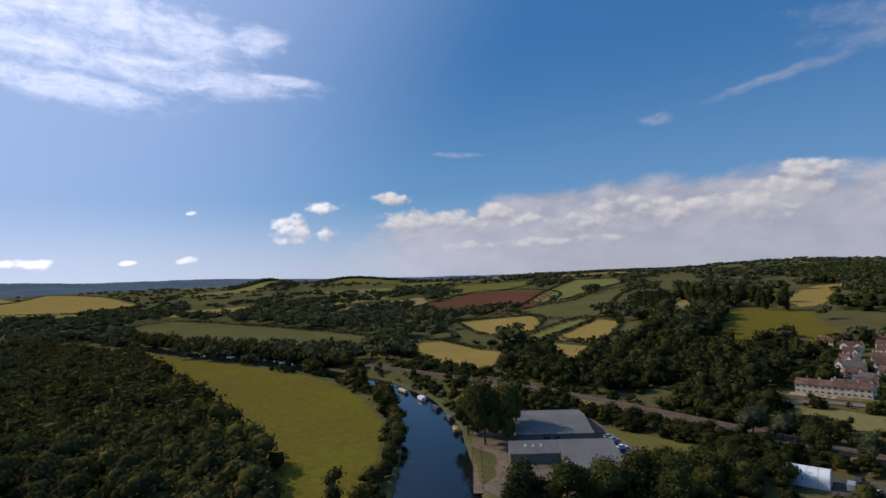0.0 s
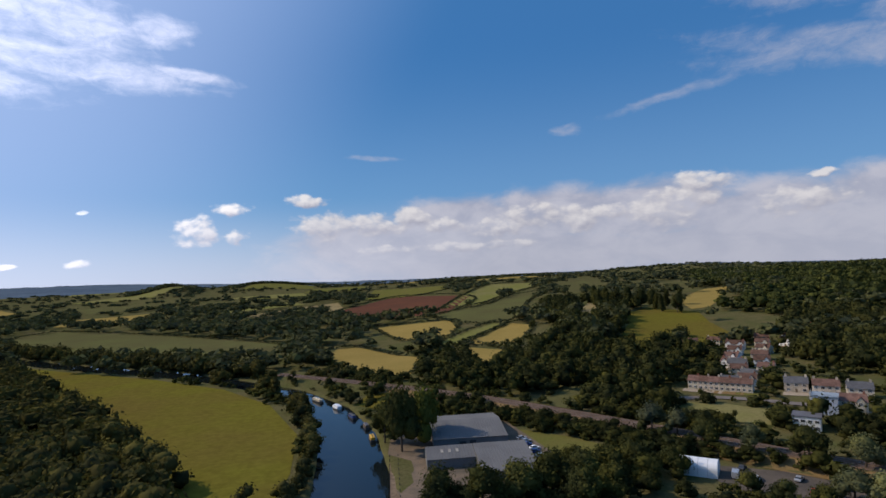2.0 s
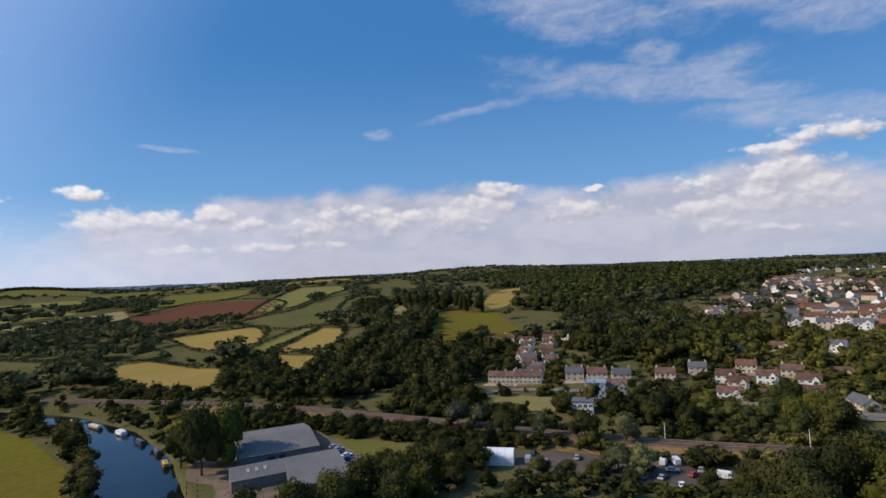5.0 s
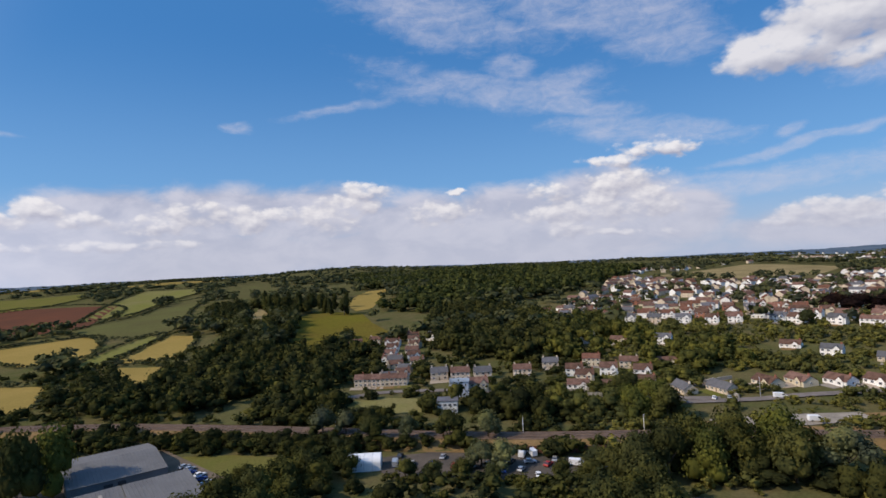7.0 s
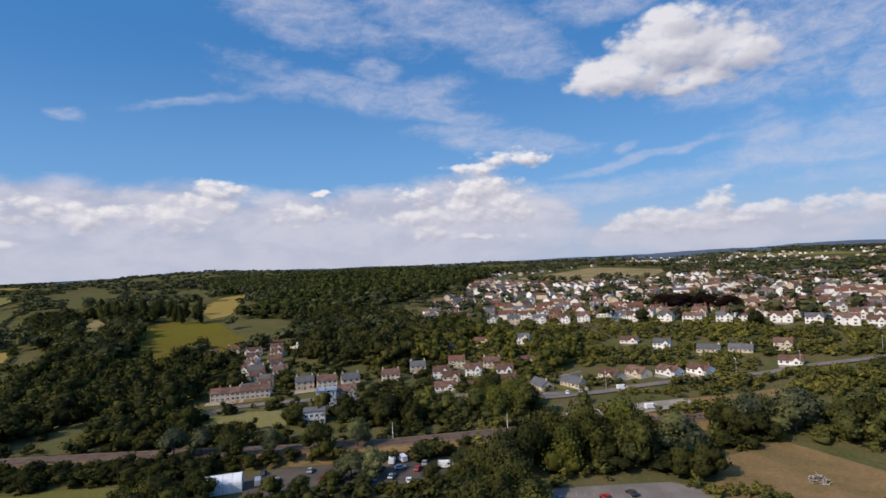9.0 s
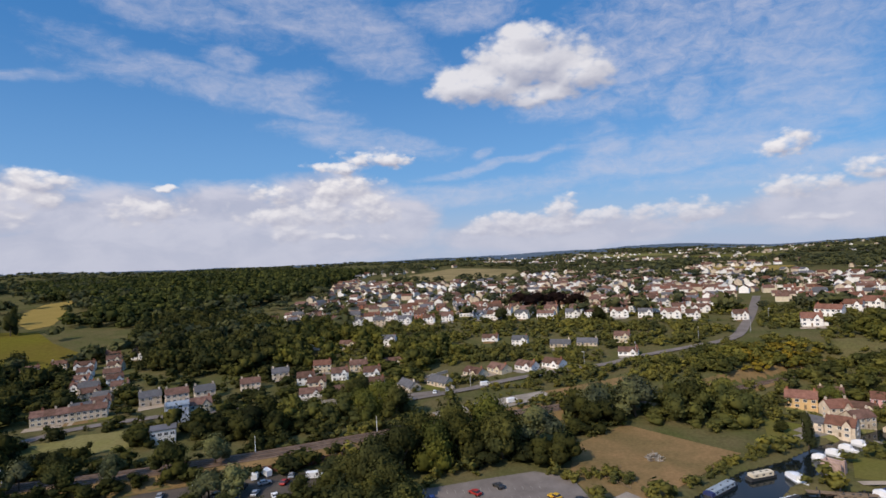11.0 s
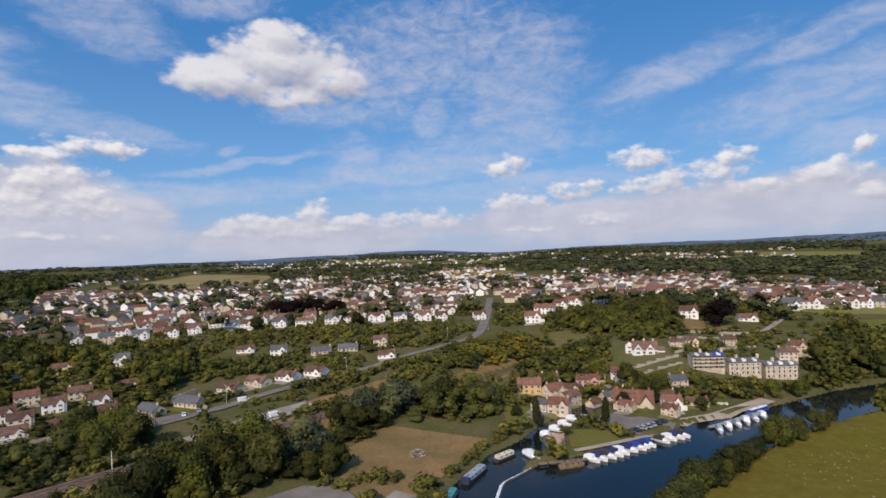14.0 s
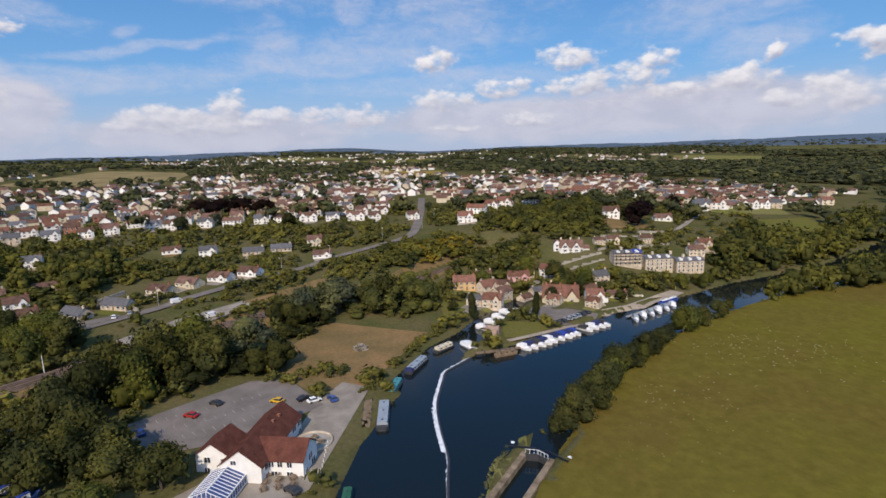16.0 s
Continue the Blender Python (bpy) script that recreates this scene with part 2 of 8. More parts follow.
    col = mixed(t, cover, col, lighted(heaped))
    # near the horizon the air veils everything
    veil = ranged(t, el, -1.0, 9.0, 0.72, 0.0, True)
    air = vcalc(t, "SCALE", plain((0.51, 0.53, 0.645)))
    t.links.new(ranged(t, near_sun, 0.15, 0.70, 1.0, 1.9), air.node.inputs["Scale"])
    col = mixed(t, veil, col, air)
    bg = node(t, "ShaderNodeBackground")
    t.links.new(col, bg.inputs[0])
    out = node(t, "ShaderNodeOutputWorld")
    t.links.new(bg.outputs[0], out.inputs[0])


sky_nodes()
sun = new("sun", bpy.data.lights.new("sun", "SUN"))
sun.data.energy, sun.data.angle, sun.data.color = SUN, radians(0.6), (1.0, 0.85, 0.68)
sun.matrix_world = look(to_sun * 900, (0, 0, 0))

# Materials
def surface(name, color, rough=0.85, vary=0.25, scale=1.0, fine=8.0, bump=0.3, other=None, metal=0.0, random_tint=0.0, island=0.0, depth=0.05, spec=None):
    """A node material: two scales of noise over a base colour, fine relief, and a tint that differs from object to object."""
    m = bpy.data.materials.new(name)
    m.use_nodes = True
    t = m.node_tree
    bsdf = t.nodes["Principled BSDF"]
    bsdf.inputs["Roughness"].default_value, bsdf.inputs["Metallic"].default_value = rough, metal
    bsdf.inputs["Specular IOR Level"].default_value = spec if spec is not None else (0.0 if rough > 0.84 else 0.3)
    at = t.nodes.new("ShaderNodeNewGeometry").outputs["Position"]
    big = fbm(t, at, scale, 4, 0.6)
    small = fbm(t, at, scale * fine, 3, 0.6)
    c2 = other or tuple(max(0.0, v * (1 - vary)) for v in color)
    c1 = color if other else tuple(min(1.0, v * (1 + vary * 0.6)) for v in color)
    col = mixed(t, ranged(t, big, 0.35, 0.65), c1, c2)
    col = mixed(t, 1.0, col, mixed(t, ranged(t, small, 0.3, 0.7), (1 + vary * 0.5,) * 3, (1 - vary * 0.5,) * 3), "MULTIPLY")
    if random_tint:
        r = t.nodes.new("ShaderNodeObjectInfo").outputs["Random"]
        col = mixed(t, 1.0, col, mixed(t, r, (1 + random_tint,) * 3, (1 - random_tint, 1 - random_tint, 1 - random_tint * 1.2)), "MULTIPLY")
    if island:
        r = t.nodes.new("ShaderNodeNewGeometry").outputs["Random Per Island"]
        col = mixed(t, 1.0, col, mixed(t, r, (1 + island, 1 + island, 1 + island * 0.6), (1 - island,) * 3), "MULTIPLY")
    t.links.new(col, bsdf.inputs["Base Color"])
    if bump:
        b = t.nodes.new("ShaderNodeBump")
        b.inputs["Strength"].default_value, b.inputs["Distance"].default_value = bump, depth
        t.links.new(small, b.inputs["Height"])
        t.links.new(b.outputs[0], bsdf.inputs["Normal"])
    return m


def leaves(name, color, other, yellow=0.0):
    color, other = [(c[0] * 1.07, c[1], c[2] * 0.95) for c in (color, other)]
    m = surface(name, color, 0.7, 0.22, 0.07, 14, 0, other, random_tint=0.22, island=0.27, spec=0.0)
    t = m.node_tree
    bsdf, out = t.nodes["Principled BSDF"], t.nodes["Material Output"]
    # whole trees differ: some olive, some yellower
    at = t.nodes.new("ShaderNodeNewGeometry").outputs["Position"]
    kind = fbm(t, vcalc(t, "MULTIPLY", at, (1, 1, 0.2)), 0.11, 2, 0.5)
    link = bsdf.inputs["Base Color"].links[0].from_socket
    tint = mixed(t, ranged(t, kind, 0.36, 0.64), (0.60, 0.67, 0.76), (1.40, 1.32, 0.96))
    stand = fbm(t, vcalc(t, "MULTIPLY", at, (1, 1, 0)), 0.028, 3, 0.5)
    tint = mixed(t, 1.0, tint, mixed(t, ranged(t, stand, 0.36, 0.64), (0.78, 0.80, 0.86), (1.18, 1.16, 1.0)), "MULTIPLY")
    t.links.new(mixed(t, 1.0, link, tint, "MULTIPLY"), bsdf.inputs["Base Color"])
    back = t.nodes.new("ShaderNodeBsdfTranslucent")
    back.inputs[0].default_value = (color[0] * 1.1, color[1] * 1.3, color[2] * 0.8, 1)
    mix = t.nodes.new("ShaderNodeMixShader")
    mix.inputs[0].default_value = 0.15
    t.links.new(bsdf.outputs[0], mix.inputs[1])
    t.links.new(back.outputs[0], mix.inputs[2])
    t.links.new(mix.outputs[0], out.inputs[0])
    return m


M = {
    "ground": surface("rough_grass", (0.082, 0.086, 0.030), 0.95, 0.45, 0.05, 16, 0.4, (0.125, 0.105, 0.048)),
    "meadow": surface("mown_meadow", (0.140, 0.126, 0.019), 0.95, 0.30, 0.011, 30, 0.3, (0.134, 0.100, 0.024)),
    "pasture": surface("pasture", (0.17, 0.17, 0.045), 0.95, 0.3, 0.02, 30, 0.3, (0.20, 0.175, 0.07)),
    "barley": surface("ripe_barley", (0.30, 0.215, 0.065), 0.95, 0.18, 0.02, 30, 0.3, (0.26, 0.19, 0.055)),
    "stubble": surface("pale_stubble", (0.27, 0.21, 0.10), 0.95, 0.2, 0.02, 30, 0.3),
    "plough": surface("ploughed_red_earth", (0.135, 0.058, 0.035), 0.95, 0.2, 0.02, 40, 0.3, (0.105, 0.052, 0.034)),
    "olive": surface("olive_crop", (0.115, 0.115, 0.042), 0.95, 0.2, 0.015, 30, 0.3, (0.10, 0.09, 0.038)),
    "green": surface("green_grass", (0.120, 0.124, 0.028), 0.95, 0.25, 0.03, 30, 0.3, (0.150, 0.130, 0.040)),
    "dry": surface("dry_brown_grass", (0.26, 0.162, 0.075), 0.95, 0.28, 0.06, 16, 0.3, (0.165, 0.120, 0.052)),
    "asphalt": surface("asphalt", (0.200, 0.172, 0.150), 0.9, 0.18, 0.15, 30, 0.3),
    "gravel": surface("pale_gravel", (0.30, 0.26, 0.21), 0.95, 0.25, 0.15, 30, 0.4),
    "ballast": surface("rail_ballast", (0.18, 0.125, 0.09), 0.95, 0.3, 0.3, 20, 0.5),
    "rail": surface("rail_steel", (0.22, 0.17, 0.14), 0.45, 0.2, 1, 8, 0.1, metal=0.7),
    "paving": surface("paving", (0.38, 0.31, 0.23), 0.9, 0.15, 0.3, 12, 0.3),
    "render": surface("white_render", (0.80, 0.78, 0.74), 0.85, 0.08, 0.4, 10, 0.1, random_tint=0.06),
    "cream": surface("cream_render", (0.62, 0.54, 0.40), 0.85, 0.12, 0.4, 10, 0.1, random_tint=0.12),
    "stone": surface("pale_stone", (0.60, 0.50, 0.38), 0.9, 0.25, 0.5, 10, 0.3, random_tint=0.15),
    "pink": surface("pink_render", (0.62, 0.36, 0.33), 0.85, 0.1, 0.4, 10, 0.1),
    "brick": surface("red_brick", (0.30, 0.13, 0.085), 0.9, 0.25, 0.6, 12, 0.3, random_tint=0.15),
    "tile_red": surface("red_clay_tiles", (0.185, 0.092, 0.066), 0.86, 0.25, 0.5, 8, 0.4, random_tint=0.25),
    "tile_brown": surface("brown_tiles", (0.155, 0.092, 0.072), 0.86, 0.3, 0.5, 8, 0.4, random_tint=0.25),
    "slate": surface("grey_slate", (0.115, 0.112, 0.118), 0.7, 0.2, 0.5, 8, 0.3, random_tint=0.2),
    "metal_roof": surface("grey_sheet_roof", (0.155, 0.152, 0.148), 0.75, 0.12, 0.12, 10, 0.1, spec=0.12),
    "metal_wall": surface("dark_sheet_wall", (0.16, 0.16, 0.16), 0.6, 0.15, 0.2, 10, 0.1),
    "white": surface("white_paint", (0.80, 0.80, 0.79), 0.5, 0.05, 0.6, 8, 0.05),
    "gelcoat": surface("white_gelcoat", (0.82, 0.82, 0.82), 0.25, 0.04, 0.6, 8, 0, spec=0.5),
    "glass": surface("dark_window_glass", (0.035, 0.04, 0.048), 0.08, 0.2, 1, 4, 0, spec=0.6),
    "timber": surface("weathered_timber", (0.22, 0.16, 0.105), 0.85, 0.3, 0.6, 10, 0.3),
    "dark": surface("dark_steel", (0.05, 0.05, 0.052), 0.5, 0.2, 1, 8, 0.1),
    "concrete": surface("concrete", (0.36, 0.33, 0.28), 0.9, 0.2, 0.3, 12, 0.3),
    "foam": surface("white_water", (0.72, 0.74, 0.76), 0.9, 0.35, 1.2, 5, 0.8),
    "tarp_blue": surface("blue_canvas", (0.03, 0.06, 0.30), 0.7, 0.15, 1, 8, 0.2),
    "canvas_dark": surface("navy_canvas", (0.03, 0.04, 0.12), 0.7, 0.2, 1, 8, 0.2),
    "teal": surface("teal_paint", (0.07, 0.26, 0.27), 0.4, 0.12, 1, 8, 0.05),
    "red": surface("red_paint", (0.36, 0.03, 0.025), 0.4, 0.15, 1, 8, 0.05),
    "blue": surface("blue_paint", (0.04, 0.08, 0.26), 0.3, 0.15, 1, 8, 0.05),
    "silver": surface("silver_paint", (0.48, 0.49, 0.50), 0.3, 0.08, 1, 8, 0.0, metal=0.4),
    "black": surface("black_paint", (0.02, 0.02, 0.022), 0.3, 0.1, 1, 8, 0.0),
    "yellow": surface("yellow_paint", (0.62, 0.36, 0.03), 0.4, 0.12, 1, 8, 0.05),
    "green_paint": surface("green_paint", (0.03, 0.12, 0.06), 0.4, 0.15, 1, 8, 0.05),
    "sheeting": surface("pale_scaffold_sheeting", (0.52, 0.57, 0.66), 0.6, 0.08, 0.3, 8, 0.1),
    "tile_pub": surface("dark_red_tiles", (0.125, 0.050, 0.036), 0.86, 0.25, 0.5, 8, 0.4),
    "pale_tuft": surface("pale_seed_heads", (0.36, 0.32, 0.17), 0.95, 0.25, 1, 8, 0),
    "worn": surface("worn_dark_yard", (0.080, 0.070, 0.060), 0.95, 0.35, 0.12, 20, 0.3, (0.125, 0.103, 0.082)),
    "dusty": surface("dusty_tan_yard", (0.20, 0.15, 0.105), 0.95, 0.35, 0.12, 20, 0.3, (0.12, 0.10, 0.075)),
    "rubber": surface("tyre_rubber", (0.02, 0.02, 0.02), 0.9, 0.1, 1, 8, 0.0),
    "grey_boat": surface("faded_grey_blue_paint", (0.30, 0.34, 0.37), 0.5, 0.12, 0.6, 8, 0.05),
    "bark": surface("bark", (0.10, 0.08, 0.06), 0.95, 0.3, 1, 8, 0.5),
    "leaf": leaves("green_leaves", (0.062, 0.067, 0.029), (0.041, 0.047, 0.022)),
    "leaf_bright": leaves("bright_green_leaves", (0.104, 0.114, 0.034), (0.075, 0.086, 0.028)),
    "leaf_grey": leaves("grey_green_leaves", (0.100, 0.112, 0.076), (0.078, 0.090, 0.058)),
    "leaf_copper": leaves("copper_beech_leaves", (0.017, 0.011, 0.013), (0.013, 0.009, 0.011)),
    "leaf_yellow": leaves("yellowing_leaves", (0.187, 0.160, 0.030), (0.132, 0.125, 0.025)),
    # one woodland leaf, darker or lighter: its lighting is put into the colour
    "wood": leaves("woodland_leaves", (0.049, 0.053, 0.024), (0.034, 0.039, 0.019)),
    "wood_east": leaves("sunlit_woodland_leaves", (0.116, 0.120, 0.044), (0.078, 0.086, 0.034)),
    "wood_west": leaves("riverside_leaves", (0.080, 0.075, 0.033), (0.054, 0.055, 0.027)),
    # lighter copy of the scrub leaf, with sunlight put into the colour
    "hedge": leaves("sunlit_shrub_leaves", (0.130, 0.128, 0.045), (0.086, 0.090, 0.036)),
    "gorse": leaves("flowering_gorse_leaves", (0.20, 0.15, 0.030), (0.115, 0.105, 0.028)),
    "ochre": surface("ochre_render", (0.60, 0.40, 0.19), 0.85, 0.1, 0.4, 10, 0.1),
    # paler and bluer than nearer woods: some haze is put into the colour
    "far_wood": leaves("haze_tinted_far_leaves", (0.080, 0.088, 0.054), (0.058, 0.068, 0.048)),
    "lock_stone": surface("brown_lock_stone", (0.25, 0.19, 0.13), 0.9, 0.35, 0.5, 10, 0.4, random_tint=0.2),
    "bank_grass": leaves("long_bank_grass", (0.150, 0.150, 0.045), (0.115, 0.120, 0.036)),
    "hill_wood": leaves("hill_woodland_leaves", (0.058, 0.068, 0.028), (0.036, 0.045, 0.021)),
    # blue-grey because the haze of distance is put into the colour
    "hills": surface("haze_tinted_hills", (0.11, 0.145, 0.18), 1.0, 0.3, 0.004, 6, 0, (0.08, 0.11, 0.145)),
}


def water_material():
    m = bpy.data.materials.new("river_water")
    m.use_nodes = True
    t = m.node_tree
    b = t.nodes["Principled BSDF"]
    b.inputs["Base Color"].default_value = (0.008, 0.012, 0.013, 1)
    b.inputs["Roughness"].default_value, b.inputs["IOR"].default_value = 0.06, 1.33
    at = t.nodes.new("ShaderNodeNewGeometry").outputs["Position"]
    n = fbm(t, vcalc(t, "MULTIPLY", at, (0.5, 0.35, 1)), 1.0, 5, 0.6)
    bump = t.nodes.new("ShaderNodeBump")
    bump.inputs["Strength"].default_value, bump.inputs["Distance"].default_value = 0.12, 0.06
    t.links.new(n, bump.inputs["Height"])
    t.links.new(bump.outputs[0], b.inputs["Normal"])
    return m


M["water"] = water_material()

# -- terrain --
KNOTS = (0, 150, 250, 350, 450, 600, 800, 1100, 1500, 2200, 3200, 4900)
PROFILES = {
    -180: (0, 0, 0, 0, 0, 0, 2, 6, 12, 25, 50, 110),
    -60: (0, 0, 0, 0, 0, 1, 3, 6, 12, 25, 50, 120),
    -25: (0, 0, 0, 0, 0, 2, 5, 9, 15, 30, 56, 118),
    0: (0, 0, 0, 0, 2, 7, 14, 21, 30, 44, 50, 48),
    12: (0, 0, 0, 1, 6, 16, 25, 33, 44, 53, 56, 54),
    22: (0, 0, 0, 3, 12, 22, 30, 37, 47, 58, 62, 60),
    32: (0, 0, 1, 4, 9, 20, 28, 37, 51, 64, 68, 70),
    45: (0, 0, 2, 5, 12, 22, 34, 45, 52, 53, 54, 52),
    57: (0, 0, 2, 6, 16, 26, 34, 42, 49, 52, 52, 48),
    70: (0, 0, 3, 9, 19, 25, 30, 38, 46, 47, 46, 44),
    85: (0, 0, 3, 12, 20, 25, 27, 29, 34, 42, 48, 54),
    97: (0, 0, 5, 15, 20, 25, 26, 28, 32, 40, 48, 56),
    112: (0, 0, 8, 18, 23, 26, 26, 27, 29, 36, 44, 50),
    125: (0, 0, 3, 9, 15, 17, 18, 18, 20, 28, 42, 60),
    140: (0, 0, 0, 1, 3, 5, 8, 10, 14, 24, 45, 98),
    180: (0, 0, 0, 0, 0, 0, 2, 6, 12, 25, 50, 110),
}
# hills and dips far off: compass degrees, spread, distance, spread, rise
BUMPS = ((-17.5, 2.4, 2600, 500, 36), (-9.5, 4.5, 2600, 600, 26), (33, 6, 3000, 600, 8), (20, 4, 3100, 900, -9), (78.5, 4, 3600, 1500, -20), (91.5, 5.5, 4700, 900, 24), (101, 4, 4300, 1500, -20))
AZ = np.array(sorted(PROFILES), float)
HEIGHTS = np.array([PROFILES[int(a)] for a in AZ], float)


def ease(t):
    t = np.clip(t, 0, 1)
    return t * t * (3 - 2 * t)


def hermite(p0, p1, p2, p3, t):
    """Catmull-Rom blend between p1 and p2."""
    return p1 + 0.5 * t * (p2 - p0 + t * (2 * p0 - 5 * p1 + 4 * p2 - p3 + t * (3 * (p1 - p2) + p3 - p0)))


def relief(x, y):
    """Rise of the land without the river, for arrays of places."""
    x, y = np.asarray(x, float), np.asarray(y, float)
    r = np.clip(np.hypot(x, y), 0, 4890)
    az = np.degrees(np.arctan2(x, y))
    i = np.clip(np.searchsorted(AZ, az) - 1, 0, len(AZ) - 2)
    t = ease((az - AZ[i]) / (AZ[i + 1] - AZ[i]))
    j = np.clip(np.searchsorted(KNOTS, r) - 1, 0, len(KNOTS) - 2)
    k = np.array(KNOTS, float)
    s = (r - k[j]) / (k[j + 1] - k[j])
    last = len(KNOTS) - 1
    rows = []
    for ii in (i, i + 1):
        get = lambda jj: HEIGHTS[ii, np.clip(jj, 0, last)]
        slope1 = np.where(j > 0, (get(j + 1) - get(j - 1)) / (k[np.clip(j + 1, 0, last)] - k[np.clip(j - 1, 0, last)]), 0)
        slope2 = np.where(j < last - 1, (get(j + 2) - get(j)) / (k[np.clip(j + 2, 0, last)] - k[j]), (get(j + 1) - get(j)) / (k[j + 1] - k[j]))
        d = k[j + 1] - k[j]
        rows.append((2 * s**3 - 3 * s**2 + 1) * get(j) + (s**3 - 2 * s**2 + s) * d * slope1 + (3 * s**2 - 2 * s**3) * get(j + 1) + (s**3 - s**2) * d * slope2)
    z = rows[0] * (1 - t) + rows[1] * t
    for a, da, d, dd, rise in BUMPS:
        z = z + rise * np.exp(-((az - a) / da) ** 2 - ((r - d) / dd) ** 2)
    w = ease((r - 350) / 900)
    z = z + w * (2.2 * np.sin(x / 171 + 1.3) * np.sin(y / 143 + 0.4) + 5 * ease((r - 1200) / 1500) * np.sin(x / 460 + y / 610) * np.cos(y / 390 - 0.8))
    return z
# -- end terrain --

RIVER = [(-470, 740, 10), (-420, 686, 10), (-270, 551, 10), (-155, 464, 10), (-92, 404, 9), (-46, 352, 9), (-20, 298, 11), (-8, 245, 11.5), (-6, 200, 12.5), (-5, 166, 13), (6, 125, 14),
         (28, 85, 15), (62, 46, 16), (98, 8, 15), (120, -2, 17), (138, -16, 21), (155.4, -41.3, 23.4), (173, -73, 17), (191.4, -107.2, 15.4), (204, -142, 13), (222, -190, 13), (236, -260, 14), (300, -400, 14)]
MILL_CUT = [(160, -8, 9), (184, -22, 7), (197, -35, 5.5), (212, -46, 4.8), (228, -62, 4.5), (240, -76, 4.2), (246, -92, 3)]
LOCK = [(78, 4, 2.8), (90, -9, 2.8), (110, -27, 2.8), (120, -35, 5)]
RAILWAY = [(-60, 400), (-20, 362), (16, 327), (53, 287), (86, 242), (115, 199), (135, 168), (159, 136), (186, 106), (206, 82), (240, 36), (262, -12), (285, -38), (304, -60), (316, -82)]
RAIL_Z = 4.6
BRIDGE = (196, 94)


def segment_distance(x, y, line):
    """Distance to a polyline less its half width, where it has one."""
    best = np.full(np.shape(x), 1e9)
    for a, b in zip(line, line[1:]):
        dx, dy = b[0] - a[0], b[1] - a[1]
        s = np.clip(((x - a[0]) * dx + (y - a[1]) * dy) / (dx * dx + dy * dy), 0, 1)
        d = np.hypot(x - a[0] - s * dx, y - a[1] - s * dy)
        if len(a) > 2:
            d = d - (a[2] + s * (b[2] - a[2]))
        best = np.minimum(best, d)
    return best


def land(x, y):
    """Height of the ground, with river bed, banks and railway bank."""
    x, y = np.asarray(x, float), np.asarray(y, float)
    wet = np.minimum(np.minimum(segment_distance(x, y, RIVER), segment_distance(x, y, MILL_CUT)), segment_distance(x, y, LOCK))
    z = relief(x, y) * ease((wet - 4) / 55)
    z = z - 1.4 + 2.5 * ease((wet + 1.2) / 2.6)
    rail = segment_distance(x, y, RAILWAY)
    gap = np.hypot(x - BRIDGE[0], y - BRIDGE[1]) < 5.0
    top = np.where(gap, -9.0, RAIL_Z - np.maximum(rail - 5.2, 0) * 0.62)
    z = np.minimum(np.maximum(z, top), np.where(gap, 99.0, RAIL_Z + np.maximum(rail - 5.2, 0) * 0.75))
    return z


def height(x, y):
    return float(land(np.array([x]), np.array([y]))[0])


def link_mesh(name, bm, material, smooth=False):
    me = bpy.data.meshes.new(name)
    bm.to_mesh(me)
    bm.free()
    for mm in material if isinstance(material, (list, tuple)) else [material]:
        me.materials.append(mm)
    if smooth:
        me.polygons.foreach_set("use_smooth", [True] * len(me.polygons))
    return new(name, me)


def raw_mesh(name, verts, quads, material, smooth=False):
    """A mesh from arrays of places and four-cornered faces."""
    me = bpy.data.meshes.new(name)
    me.vertices.add(len(verts))
    me.vertices.foreach_set("co", np.ascontiguousarray(verts, np.float32).ravel())
    me.loops.add(len(quads) * 4)
    me.loops.foreach_set("vertex_index", np.ascontiguousarray(quads, np.int32).ravel())
    me.polygons.add(len(quads))
    me.polygons.foreach_set("loop_start", np.arange(0, len(quads) * 4, 4, dtype=np.int32))
    if smooth:
        me.polygons.foreach_set("use_smooth", np.ones(len(quads), bool))
    me.materials.append(material)
    me.update(calc_edges=True)
    return me


def part(name, bm, material, parent, label=""):
    ob = link_mesh(name, bm, material)
    ob.parent = parent
    return tagged(ob, label)


def thing(name, label, category, group="", kind=""):
    return tagged(new(name), label, category, group, kind)


def ground_sheet():
    az = np.radians(np.concatenate([np.arange(-180, -46, 3.0), np.arange(-46, 150, 0.42), np.arange(150, 180, 3.0)]))
    r = np.concatenate([[0.001, 12, 25, 38, 50], np.geomspace(60, 460, 150), np.geomspace(468, 4880, 90)])
    x, y = np.outer(r, np.sin(az)), np.outer(r, np.cos(az))
    z = land(x, y)
    n, m = len(r), len(az)
    idx = np.arange(n * m).reshape(n, m)
    nxt = np.roll(idx, -1, axis=1)
    quads = np.stack([idx[:-1], idx[1:], nxt[1:], nxt[:-1]], -1).reshape(-1, 4)[:, ::-1]
    me = raw_mesh("ground", np.stack([x, y, z], -1).reshape(-1, 3), quads, M["ground"], True)
    return tagged(new("ground", me), "rough green and dry grass of the valley and its hills", "ground", kind="structure")


